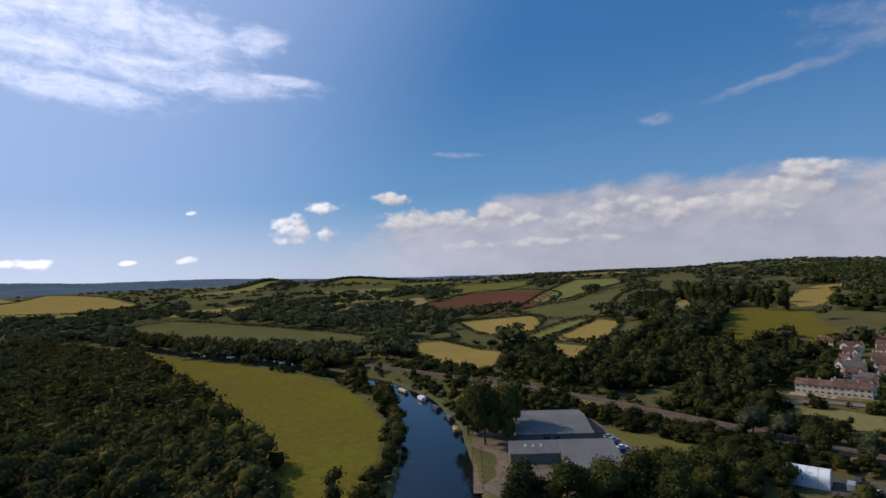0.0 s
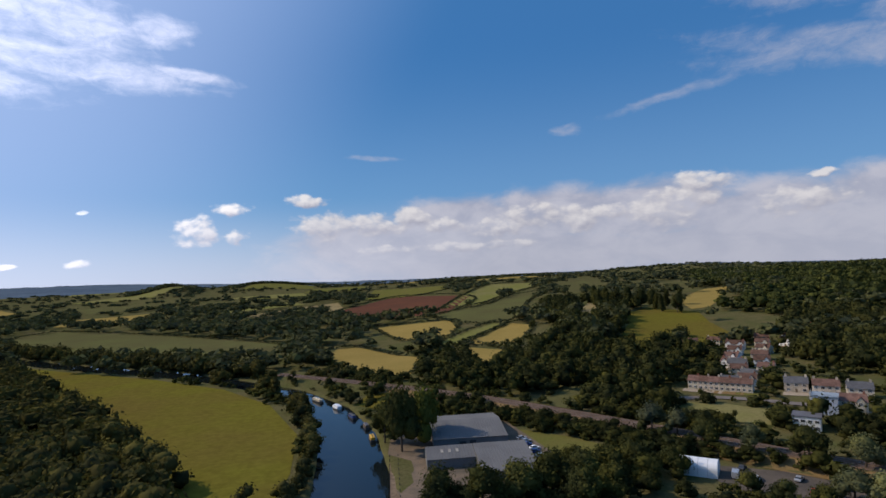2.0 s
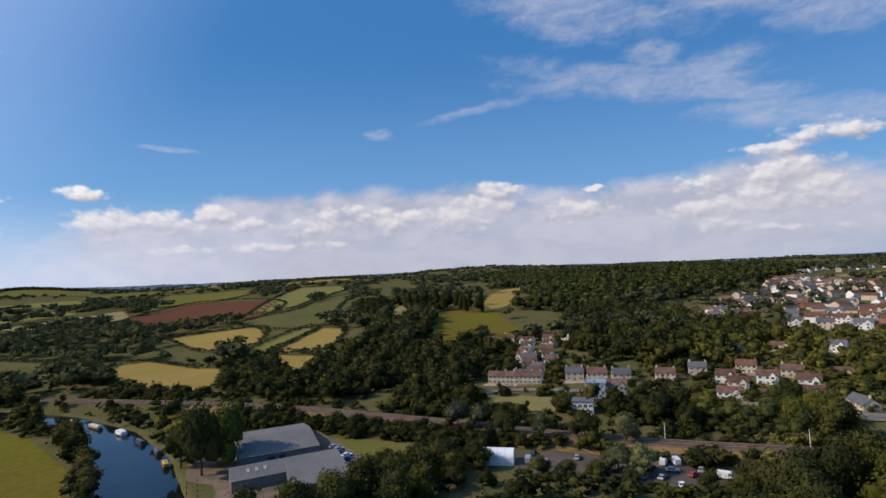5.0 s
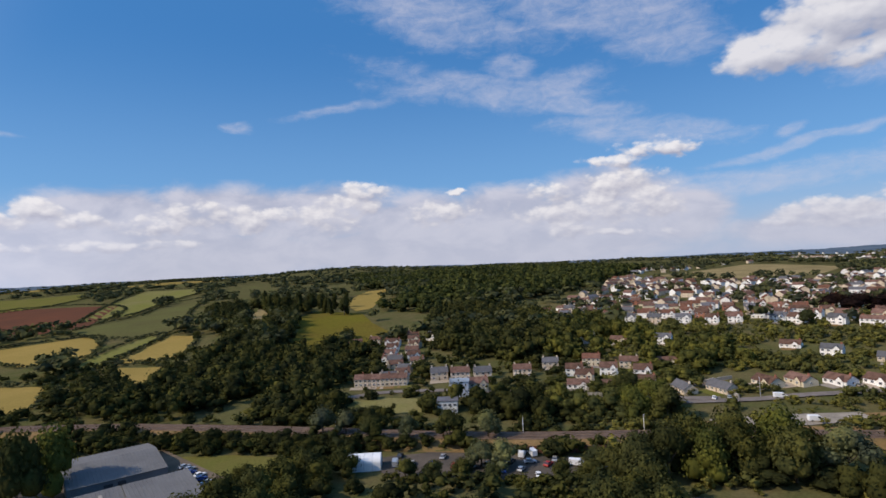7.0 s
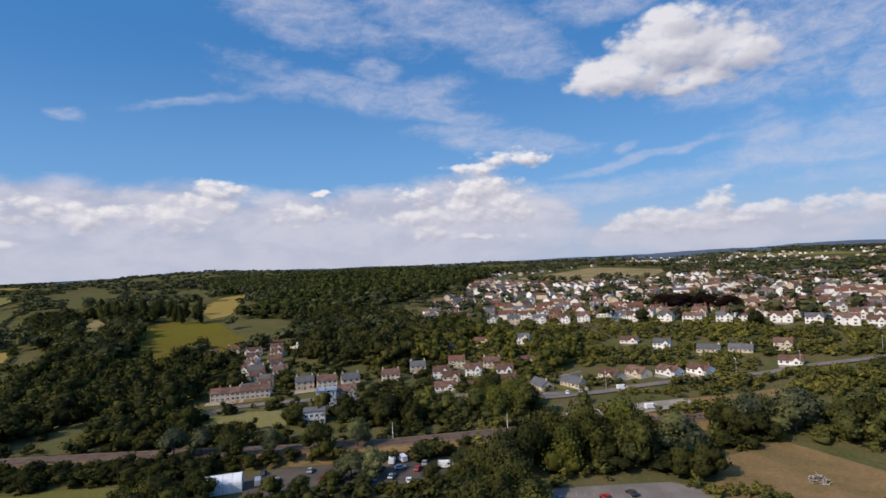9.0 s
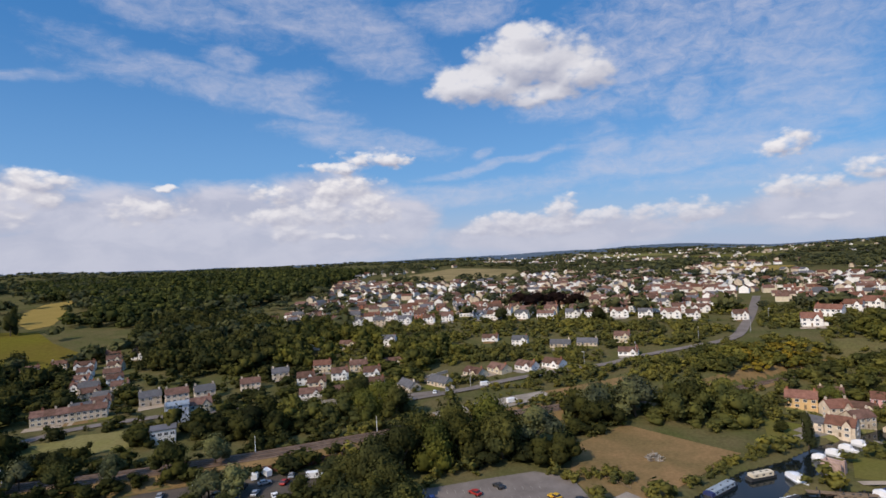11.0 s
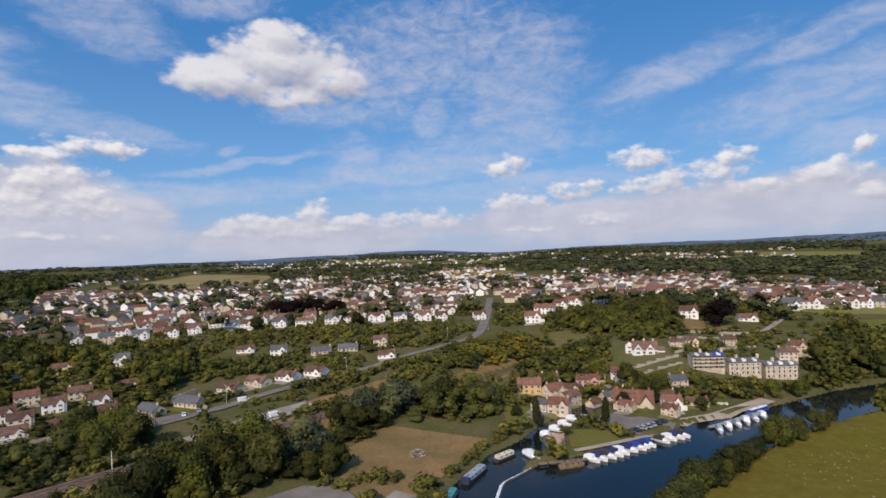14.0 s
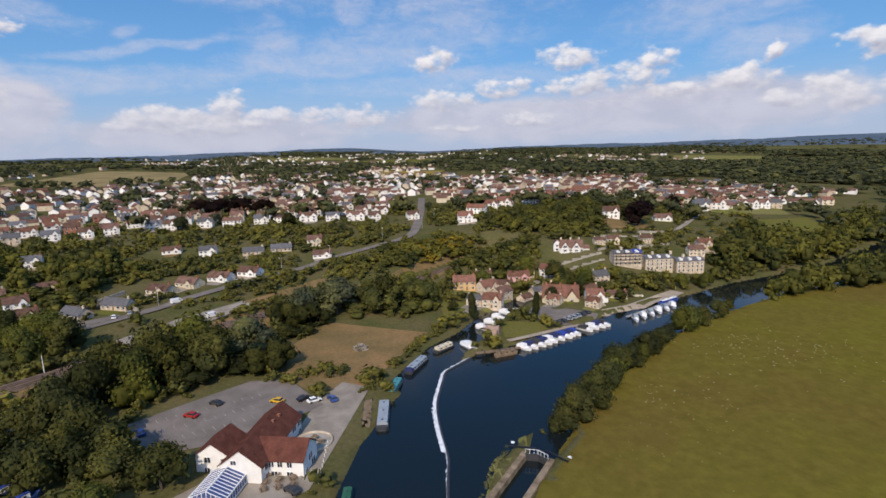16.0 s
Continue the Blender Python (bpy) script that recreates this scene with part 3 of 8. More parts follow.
def drape(name, outline, material, label, category, lift=0.12, step=12.0, kind="structure"):
    """A flat piece of land that follows the ground."""
    bm = bmesh.new()
    vs = [bm.verts.new((x, y, 0)) for x, y in outline]
    bm.faces.new(vs)
    xs, ys = [p[0] for p in outline], [p[1] for p in outline]
    for axis, lo, hi in ((0, min(xs), max(xs)), (1, min(ys), max(ys))):
        count = int(min(60, (hi - lo) / step))
        for i in range(1, count + 1):
            at = lo + (hi - lo) * i / (count + 1)
            co, no = ((at, 0, 0), (1, 0, 0)) if axis == 0 else ((0, at, 0), (0, 1, 0))
            bmesh.ops.bisect_plane(bm, geom=bm.verts[:] + bm.edges[:] + bm.faces[:], plane_co=co, plane_no=no)
    bmesh.ops.triangulate(bm, faces=bm.faces[:])
    vs = list(bm.verts)
    z = land([v.co.x for v in vs], [v.co.y for v in vs])
    far = np.hypot([v.co.x for v in vs], [v.co.y for v in vs])
    for v, h, d in zip(vs, z, far):
        v.co.z = h + lift + max(0, d - 300) * 0.0006
    bmesh.ops.recalc_face_normals(bm, faces=bm.faces[:])
    if bm.faces and sum(f.normal.z for f in bm.faces) < 0:
        bmesh.ops.reverse_faces(bm, faces=bm.faces[:])
    ob = link_mesh(name, bm, material, True)
    return tagged(ob, label, category, kind=kind)


def resample(line, step):
    pts = [Vector(p[:2]) for p in line]
    out = []
    for i in range(len(pts) - 1):
        p0, p1, p2, p3 = pts[max(i - 1, 0)], pts[i], pts[i + 1], pts[min(i + 2, len(pts) - 1)]
        n = max(1, int((p2 - p1).length / step))
        for k in range(n):
            out.append(hermite(p0, p1, p2, p3, k / n))
    return out + [pts[-1]]


def ribbon(name, line, half, material, label, category, lift=0.15, step=5.0, level=None, offset=0.0, kind="structure", across=3, hgt=0.0):
    """A strip along a line: a road, a track bed, a rail."""
    pts = resample(line, step)
    bm = bmesh.new()
    rows = []
    for i, p in enumerate(pts):
        d = (pts[min(i + 1, len(pts) - 1)] - pts[max(i - 1, 0)]).normalized()
        side = Vector((d.y, -d.x))
        row = []
        for k in range(across):
            q = p + side * (offset + half * (2 * k / (across - 1) - 1))
            row.append((q.x, q.y))
        z = [level] * across if level is not None else land([q[0] for q in row], [q[1] for q in row])
        if level is None and across == 3:
            z = [max(z)] * 3
        rows.append([bm.verts.new((q[0], q[1], h + lift)) for q, h in zip(row, z)])
    for a, b in zip(rows, rows[1:]):
        for k in range(across - 1):
            bm.faces.new((a[k], a[k + 1], b[k + 1], b[k]))
    if hgt:
        ext = bmesh.ops.extrude_face_region(bm, geom=bm.faces[:])
        bmesh.ops.translate(bm, verts=[v for v in ext["geom"] if isinstance(v, bmesh.types.BMVert)], vec=(0, 0, hgt))
    bmesh.ops.recalc_face_normals(bm, faces=bm.faces[:])
    if not hgt and sum(f.normal.z for f in bm.faces) < 0:
        bmesh.ops.reverse_faces(bm, faces=bm.faces[:])
    return tagged(link_mesh(name, bm, material), label, category, kind=kind)


ground_sheet()


def river_surface():
    bm = bmesh.new()
    vs = [bm.verts.new(p) for p in ((-520, -420, 0), (420, -420, 0), (420, 780, 0), (-520, 780, 0))]
    bm.faces.new(vs)
    tagged(link_mesh("water", bm, M["water"]), "dark calm river water reflecting the sky", "river", kind="structure")


river_surface()

FIELDS = {}


def field(name, key, label, *outline, lift=0.12, step=12.0):
    mx, my = sum(q[0] for q in outline) / len(outline), sum(q[1] for q in outline) / len(outline)
    if math.hypot(mx, my) > 380 and not name.startswith(("far_field", "hill_meadow", "hill_field")):
        outline = [(mx + (q[0] - mx) * 1.13, my + (q[1] - my) * 1.13) for q in outline]
    FIELDS[name] = outline
    ob = drape(name.rsplit("_", 1)[0] if name[-1].isdigit() else name, outline, M[key], label, "field", lift, step)
    return ob


field("river_meadow_1", "meadow", "mown yellow-green meadow inside the river bend", (-408, 640), (-265, 520), (-154, 435), (-90, 374), (-52, 316), (-30, 250), (-27, 200), (-30, 160), (-37, 130), (-80, 110), (-150, 180), (-250, 330), (-420, 560))
field("river_meadow_2", "meadow", "grazed yellow-green meadow beside the river bank", (84, -12), (100, -23), (118, -34), (132, -51), (155, -84), (176, -116), (195, -156), (205, -199), (209, -262), (190, -330), (80, -330), (40, -150), (50, -40), lift=0.25, step=4.5)
field("barley_field_1", "barley", "ripe golden barley field on the valley floor", (-1352, 1674), (-1660, 2300), (-1329, 2100), (-906, 1573), (-869, 1247), (-998, 1236))
field("crop_field_2", "pasture", "pale cut field beside the barley", (-961, 1190), (-816, 1207), (-689, 1019), (-853, 1056))
field("crop_field_1", "olive", "dull olive crop field beyond the river", (-441, 798), (-430, 890), (-234, 722), (-102, 587), (-97, 500), (-191, 545), (-346, 650))
field("barley_field_2", "barley", "ripe golden barley field below the hill", (17, 662), (96, 625), (92, 563), (74, 521), (39, 540))
field("barley_field_3", "barley", "golden barley strip behind the riverside trees", (-36, 505), (-3, 512), (22, 462), (40, 437), (28, 385), (17, 372), (-17, 440))
field("hay_field_3", "barley", "short golden hay plot below the strips", (75, 380), (87, 366), (98, 384), (109, 425), (85, 451))
field("paddock_5", "olive", "small olive paddock behind the riverside trees", (42, 350), (46, 346), (56, 401), (47, 411))
field("hay_field_1", "pasture", "pale hay strip between dark hedges", (66, 488), (134, 570), (140, 546), (80, 476))
field("hay_field_2", "barley", "golden hay strip between dark hedges", (92, 474), (148, 548), (160, 519), (128, 455))
field("ploughed_field", "plough", "bare red-brown ploughed field on the hill", (-36, 890), (73, 1170), (175, 950), (106, 734), (8, 780))
field("hill_field_1", "green", "green field on the hilltop", (2, 1160), (40, 1726), (270, 1514), (131, 1160))
field("hill_field_2", "olive", "sloping olive-tan field on the hill", (88, 700), (102, 600), (147, 566), (192, 630), (219, 716), (300, 900), (330, 960), (250, 900), (173, 760), (120, 720))
field("hill_field_3", "pasture", "pale tan field above the hill copse", (110, 770), (168, 780), (250, 930), (400, 1190), (443, 1277), (324, 1365), (187, 998))
field("stubble_field", "stubble", "narrow tan stubble field by the wood", (-191, 982), (-55, 1120), (-38, 945), (-159, 911))
field("hill_meadow_1", "meadow", "sunlit olive hill meadow between the woods", (176, 370), (204, 370), (234, 384), (268, 372), (286, 396), (304, 450), (332, 508), (316, 572), (268, 533), (240, 474), (206, 422))
field("hill_meadow_4", "stubble", "small pale clearing behind the hill copse", (207, 513), (221, 497), (252, 567), (283, 640), (257, 646), (238, 587))
field("hill_meadow_5", "olive", "dry olive meadow on the hilltop", (330, 960), (420, 1150), (520, 1240), (470, 1000), (380, 860), (318, 800))
field("paddock_4", "olive", "rough olive paddock beyond the railway", (90, 282), (118, 300), (130, 284), (108, 265), (92, 256))
field("hill_meadow_2", "barley", "sunlit pale gold meadow high on the wooded hill", (340, 532), (362, 534), (392, 566), (440, 624), (540, 745), (500, 745), (393, 640), (354, 566))
field("paddock_1", "pasture", "small yellow-green paddock below the terrace", (150, 244), (164, 236), (173, 220), (159, 200), (143, 216))
field("paddock_2", "meadow", "small bright paddock beside the river", (-6, 300), (2, 326), (16, 316), (12, 280))
field("lawn_1", "green", "green lawn behind the boatyard sheds", (62, 232), (80, 215), (92, 195), (94, 178), (76, 182), (60, 204))
field("barley_field_4", "stubble", "long pale barley field above the town", (822, 405), (1131, 398), (1083, 243), (895, 229), (810, 292))
field("hill_meadow_3", "green", "green field beyond the riverside wood", (344, -280), (372, -376), (306, -346), (304, -273))
field("play_field", "dry", "parched brown grass field beside the moored boats", (202, -19), (176, -2), (158, 10), (160, 26), (172, 33), (198, 34), (222, 18), lift=0.15)
field("garden_lawn", "green", "bright clipped garden lawn", (240, -32), (236, -47), (218, -43), (219, -30))
field("marina_lawn", "green", "green lawn inside the marina", (188, -46), (203, -50), (206, -54), (201, -65), (190, -67), (186, -56))
field("terrace_lawn", "dry", "dry terraced lawn below the white house", (326, -170), (328, -205), (348, -204), (352, -176))
field("paddock_3", "pasture", "pale rough paddock behind the village", (372, -300), (392, -300), (410, -378), (384, -372))
patch = random.Random(23)
HEDGES, COPSES = [], []


def crosses(outline):
    """True where a far field would lie on one that stands already."""
    for o in FIELDS.values():
        mx, my = sum(q[0] for q in o) / len(o), sum(q[1] for q in o) / len(o)
        for q in list(outline) + [(sum(c[0] for c in outline) / 4, sum(c[1] for c in outline) / 4)]:
            if inside([q[0]], [q[1]], o)[0]:
                return True
        for q in list(o) + [(mx, my)]:
            if inside([q[0]], [q[1]], outline)[0]:
                return True
    return False


def inside(px, py, outline):
    px, py = np.asarray(px, float), np.asarray(py, float)
    hit = np.zeros(px.shape, bool)
    n = len(outline)
    for i in range(n):
        (x0, y0), (x1, y1) = outline[i], outline[(i + 1) % n]
        if y0 == y1:
            continue
        cross = ((y0 > py) != (y1 > py)) & (px < (x1 - x0) * (py - y0) / (y1 - y0) + x0)
        hit ^= cross
    return hit


def patchwork(az0, az1, r0, rings, wide, share):
    """Farm fields side by side, with hedges between them and some cells left to woods."""
    corners = {}

    def corner(i, j):
        if (i, j) not in corners:
            r = r0 * 1.17 ** (i + patch.uniform(-0.28, 0.28))
            a = radians(az0 + (j + patch.uniform(-0.22, 0.22)) * wide + 1.4 * (i % 3))
            corners[i, j] = (r * math.sin(a), r * math.cos(a))
        return corners[i, j]

    for i in range(rings):
        for j in range(int((az1 - az0) / wide)):
            cell = [corner(i, j), corner(i, j + 1), corner(i + 1, j + 1), corner(i + 1, j)]
            if crosses(cell):
                continue
            if patch.random() > share:
                COPSES.append(cell)
                continue
            key = patch.choice(["pasture", "green", "olive", "stubble", "barley", "olive", "pasture", "dry"])
            kind = {"barley": "golden", "stubble": "pale stubble", "green": "green", "olive": "dull olive"}.get(key, "yellow-green")
            field("far_field_%d" % len(FIELDS), key, "distant %s farm field between hedges" % kind, *cell, step=45.0)
            HEDGES.append((cell[0], cell[1]))
            HEDGES.append((cell[1], cell[2]))
            HEDGES.append((cell[2], cell[3]))


patchwork(-46, 24, 700, 10, 6.5, 0.42)
patchwork(84, 146, 900, 8, 8.0, 0.42)
for k, (cx, cy, a, b, key) in enumerate([(520, 1900, 240, 130, "barley"), (1500, 500, 160, 120, "green"), (1900, -300, 240, 120, "green"), (700, -520, 110, 60, "pasture")]):
    ang = 0.6 * k
    cell = [(cx + a * math.cos(ang + q) * (1 + 0.2 * math.sin(3 * q + k)), cy + b * math.sin(ang * 0.3 + q)) for q in (0.6, 1.2, 2.4, 2.9, 3.9, 4.5, 5.6, 6.0)]
    if not crosses(cell):
        field("far_field_%d" % len(FIELDS), key, "distant farm field in faded summer colour", *cell, step=30.0)

# Railway, roads and yards
track = ribbon("railway", RAILWAY, 4.6, M["ballast"], "double railway track on a brown ballast bank", "railway", level=RAIL_Z, lift=0.1)
for off in (-2.6, -1.15, 1.15, 2.6):
    ob = ribbon("rail", RAILWAY, 0.07, M["rail"], "", "", level=RAIL_Z, lift=0.12, offset=off, across=2, hgt=0.18)
    ob.parent = track
    for key in ("category", "kind"):
        if key in ob:
            del ob[key]
for off in (-8.2, 8.2):
    ribbon("embankment", RAILWAY[2:], 3.2, M["dry"], "dry yellow grass on the railway bank", "bank", offset=off, across=5, lift=0.15)
MAIN_ROAD = [(222, 138), (240, 112), (256, 92), (272, 78), (290, 55), (305, 28), (318, 14), (331, -11), (340, -28), (353, -40), (381, -49), (434, -62), (485, -73), (524, -81)]
ribbon("road", MAIN_ROAD, 3.1, M["asphalt"], "grey asphalt main road climbing into the town", "road", lift=0.25)
TERRACE_ROAD = [(140, 252), (168, 246), (190, 222), (205, 196), (222, 165), (232, 140), (250, 104)]
ribbon("road", TERRACE_ROAD, 3.2, M["asphalt"], "asphalt street in front of the terraced houses", "road", lift=0.22)
def yard(name, outline, *rest):
    FIELDS["%s_%d" % (name, len(FIELDS))] = outline
    drape(name, outline, *rest)


yard("car_park", [(150, 76), (172, 44), (170, 32), (150, 22), (136, 40), (134, 62)], M["asphalt"], "grey asphalt car park with painted bays", "car park", 0.2)
yard("yard", [(134, 30), (152, 24), (164, 16), (158, 8), (142, 14), (126, 20), (110, 26), (96, 50), (110, 60)], M["gravel"], "gravel and paved forecourt of the riverside pub", "yard", 0.16)
yard("yard", [(10, 236), (62, 246), (68, 190), (54, 165), (10, 160), (6, 200)], M["dusty"], "dusty boatyard hardstanding beside the sheds", "yard", 0.16)
yard("yard", [(108, 172), (128, 158), (152, 122), (158, 106), (146, 98), (128, 120), (104, 150)], M["worn"], "worn grey yard full of parked vehicles", "yard", 0.18)
yard("yard", [(220, 97), (240, 79), (259, 56), (253, 50), (234, 66), (214, 90)], M["gravel"], "pale gravel patch behind the railway", "yard", 0.34)
yard("yard", [(262, 124), (270, 132), (282, 116), (272, 108)], M["dusty"], "sandy building plot beside the road", "yard", 0.2)
yard("yard", [(210, 104), (246, 72), (285, 20), (280, 12), (244, 58), (216, 92)], M["dry"], "dry rough ground behind the railway", "yard", 0.2)
yard("yard", [(203, -67), (216, -66), (222, -72), (209, -90), (204, -94), (198, -88), (194, -74)], M["asphalt"], "grey asphalt car park beside the marina", "car park", 0.2)
yard("yard", [(203, -95), (209, -98), (212, -112), (228, -146), (222, -149), (204, -112)], M["paving"], "paved yard of the far quay", "quay", 0.2)
ribbon("quay_path", [(184, -46), (188, -61), (194, -79), (201, -97), (208, -115), (221, -145)], 1.3, M["paving"], "pale paved path along the marina quay", "path", lift=0.24)
ribbon("lane", [(220, -36), (228, -48), (243, -62), (252, -78), (262, -92), (268, -110)], 2.2, M["gravel"], "pale village lane beside the mill cut", "lane", lift=0.2)
ribbon("lane", [(322, -208), (328, -222), (346, -244), (368, -268)], 2.0, M["gravel"], "pale lane climbing between fields", "lane", lift=0.25)



def haze_tinted_hills():
    """Ridges that close the view, with haze painted into their colour."""
    az = np.radians(np.arange(-48, 150, 0.3))
    r = np.geomspace(3000, 4860, 26)
    x, y = np.outer(r, np.sin(az)), np.outer(r, np.cos(az))
    z = land(x, y)
    wave = sum(np.sin(az * k * 9.0 + k * 1.7) / k for k in (1, 2.3, 4.1, 7.7, 15.0, 31.0))
    lift = ease((r - 3100) / 1500)[:, None] * (5 + 8 * wave + 2.2 * np.sin(az * 330) * np.sin(az * 170 + 2))[None, :]
    z = z + 4 + np.where(r[:, None] < 3050, -12, 0) + np.maximum(lift, 0)
    n, m = len(r), len(az)
    idx = np.arange(n * m).reshape(n, m)
    quads = np.stack([idx[:-1, :-1], idx[1:, :-1], idx[1:, 1:], idx[:-1, 1:]], -1).reshape(-1, 4)[:, ::-1]
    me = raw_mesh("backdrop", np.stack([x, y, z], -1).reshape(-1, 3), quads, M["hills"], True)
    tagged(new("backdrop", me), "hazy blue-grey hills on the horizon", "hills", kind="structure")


haze_tinted_hills()

# Houses
rng = random.Random(7)
CLEAR = [(118, 22, 6), (124, 20, 5), (145, 14, 9), (137, 15, 6), (104, -21, 9), (96, -13, 8), (113, -27, 8), (120, -26, 5), (52, 205, 16), (158, 182, 8), (184, 198, 7), (124, 38, 17), (41, 232, 24), (40, 198, 22), (48, 190, 20), (105, 166, 14), (97, 158, 9), (166, 186, 9), (150, 170, 6), (191, 209, 8), (167, 193, 7), (190, -41, 5), (212, -84, 13), (208, -99, 11), (129, 25, 6), (285, -116, 14), (252, -156, 14), (248, -170, 14), (258, -140, 14), (187, -43, 7), (196, -43, 6), (206, -47, 6), (216, -56, 6), (226, -68, 5), (236, -80, 5), (272, -112, 8), (272, -126, 8), (262, -122, 6), (312, -186, 9), (302, -166, 8)]  # circles that trees keep out of: x, y, radius


def box(bm, x0, x1, y0, y1, z0, z1, turn=None, at=(0, 0, 0)):
    vs = [bm.verts.new((x, y, z)) for z in (z0, z1) for x, y in ((x0, y0), (x1, y0), (x1, y1), (x0, y1))]
    for f in ((3, 2, 1, 0), (4, 5, 6, 7), (0, 1, 5, 4), (1, 2, 6, 5), (2, 3, 7, 6), (3, 0, 4, 7)):
        bm.faces.new([vs[i] for i in f])
    if turn:
        m = pose(*at, *turn)
        for v in vs:
            v.co = m @ v.co
    return vs


def gable_body(bm, w, d, z0, eave, ridge, x=0.0, y=0.0, along="x"):
    """Walls with two gables; the ridge runs along x or y."""
    if along == "x":
        prof = [(-d / 2, z0), (d / 2, z0), (d / 2, eave), (0, ridge), (-d / 2, eave)]
        ends = [[bm.verts.new((x + s * w / 2, y + p, z)) for p, z in prof] for s in (-1, 1)]
    else:
        prof = [(-w / 2, z0), (w / 2, z0), (w / 2, eave), (0, ridge), (-w / 2, eave)]
        ends = [[bm.verts.new((x + p, y + s * d / 2, z)) for p, z in prof] for s in (-1, 1)]
    n = 5
    for i in range(n):
        bm.faces.new((ends[0][i], ends[0][(i + 1) % n], ends[1][(i + 1) % n], ends[1][i]))
    bm.faces.new(ends[0][::-1])
    bm.faces.new(ends[1])


def gable_roof(bm, w, d, eave, ridge, over=0.4, thick=0.18, x=0.0, y=0.0, along="x"):
    """Two sloping slabs with an overhang."""
    span, length = (d, w) if along == "x" else (w, d)
    slope = (ridge - eave) / (span / 2)
    lo = eave - slope * over
    prof = [(-span / 2 - over, lo + 0.04), (0, ridge + 0.04), (span / 2 + over, lo + 0.04), (span / 2 + over, lo + thick), (0, ridge + thick + 0.06), (-span / 2 - over, lo + thick)]
    half = length / 2 + over * 0.7
    if along == "x":
        ends = [[bm.verts.new((x + s * half, y + p, z)) for p, z in prof] for s in (-1, 1)]
    else:
        ends = [[bm.verts.new((x - p, y + s * half, z)) for p, z in prof] for s in (-1, 1)]
    for i in range(6):
        bm.faces.new((ends[0][i], ends[0][(i + 1) % 6], ends[1][(i + 1) % 6], ends[1][i]))
    for e, flip in ((ends[0], -1), (ends[1], 1)):
        for q in ((0, 1, 4, 5), (1, 2, 3, 4)):
            bm.faces.new([e[i] for i in q][::flip])


def fixed(bm):
    bmesh.ops.recalc_face_normals(bm, faces=bm.faces[:])
    return bm


SHARED = {}


def shared(key, make, material):
    if key not in SHARED:
        bm = bmesh.new()
        make(bm)
        fixed(bm)
        me = bpy.data.meshes.new(key[0])
        bm.to_mesh(me)
        bm.free()
        me.materials.append(material)
        SHARED[key] = me
    return SHARED[key]


def frame_ring(bm, w, h, t=0.09, d=0.12):
    box(bm, -w / 2 - t, w / 2 + t, -d, 0, -t, 0)
    box(bm, -w / 2 - t, w / 2 + t, -d, 0, h, h + t)
    box(bm, -w / 2 - t, -w / 2, -d, 0, 0, h)
    box(bm, w / 2, w / 2 + t, -d, 0, 0, h)
    if w > 1.0:
        box(bm, -0.04, 0.04, -d, 0, 0, h)


def window(parent, x, y, z, rz, w=1.3, h=1.2, fm="white"):
    """A framed pane on a wall; rz turns the outward side from -y."""
    fr = new("window", shared(("window", w, h, fm), lambda bm: frame_ring(bm, w, h), M[fm]))
    pa = new("pane", shared(("pane", w, h), lambda bm: box(bm, -w / 2, w / 2, -0.05, 0.0, 0, h), M["glass"]))
    fr.parent, pa.parent = parent, fr
    fr.matrix_basis = pose(x, y, z, 0, 0, rz)
    return fr


def door(parent, x, y, z, rz, key="brick", w=1.0, h=2.05):
    ob = new("door", shared(("door", w, h, key), lambda bm: box(bm, -w / 2, w / 2, -0.08, 0, 0, h), M[key]))
    ob.parent = parent
    ob.matrix_basis = pose(x, y, z, 0, 0, rz)


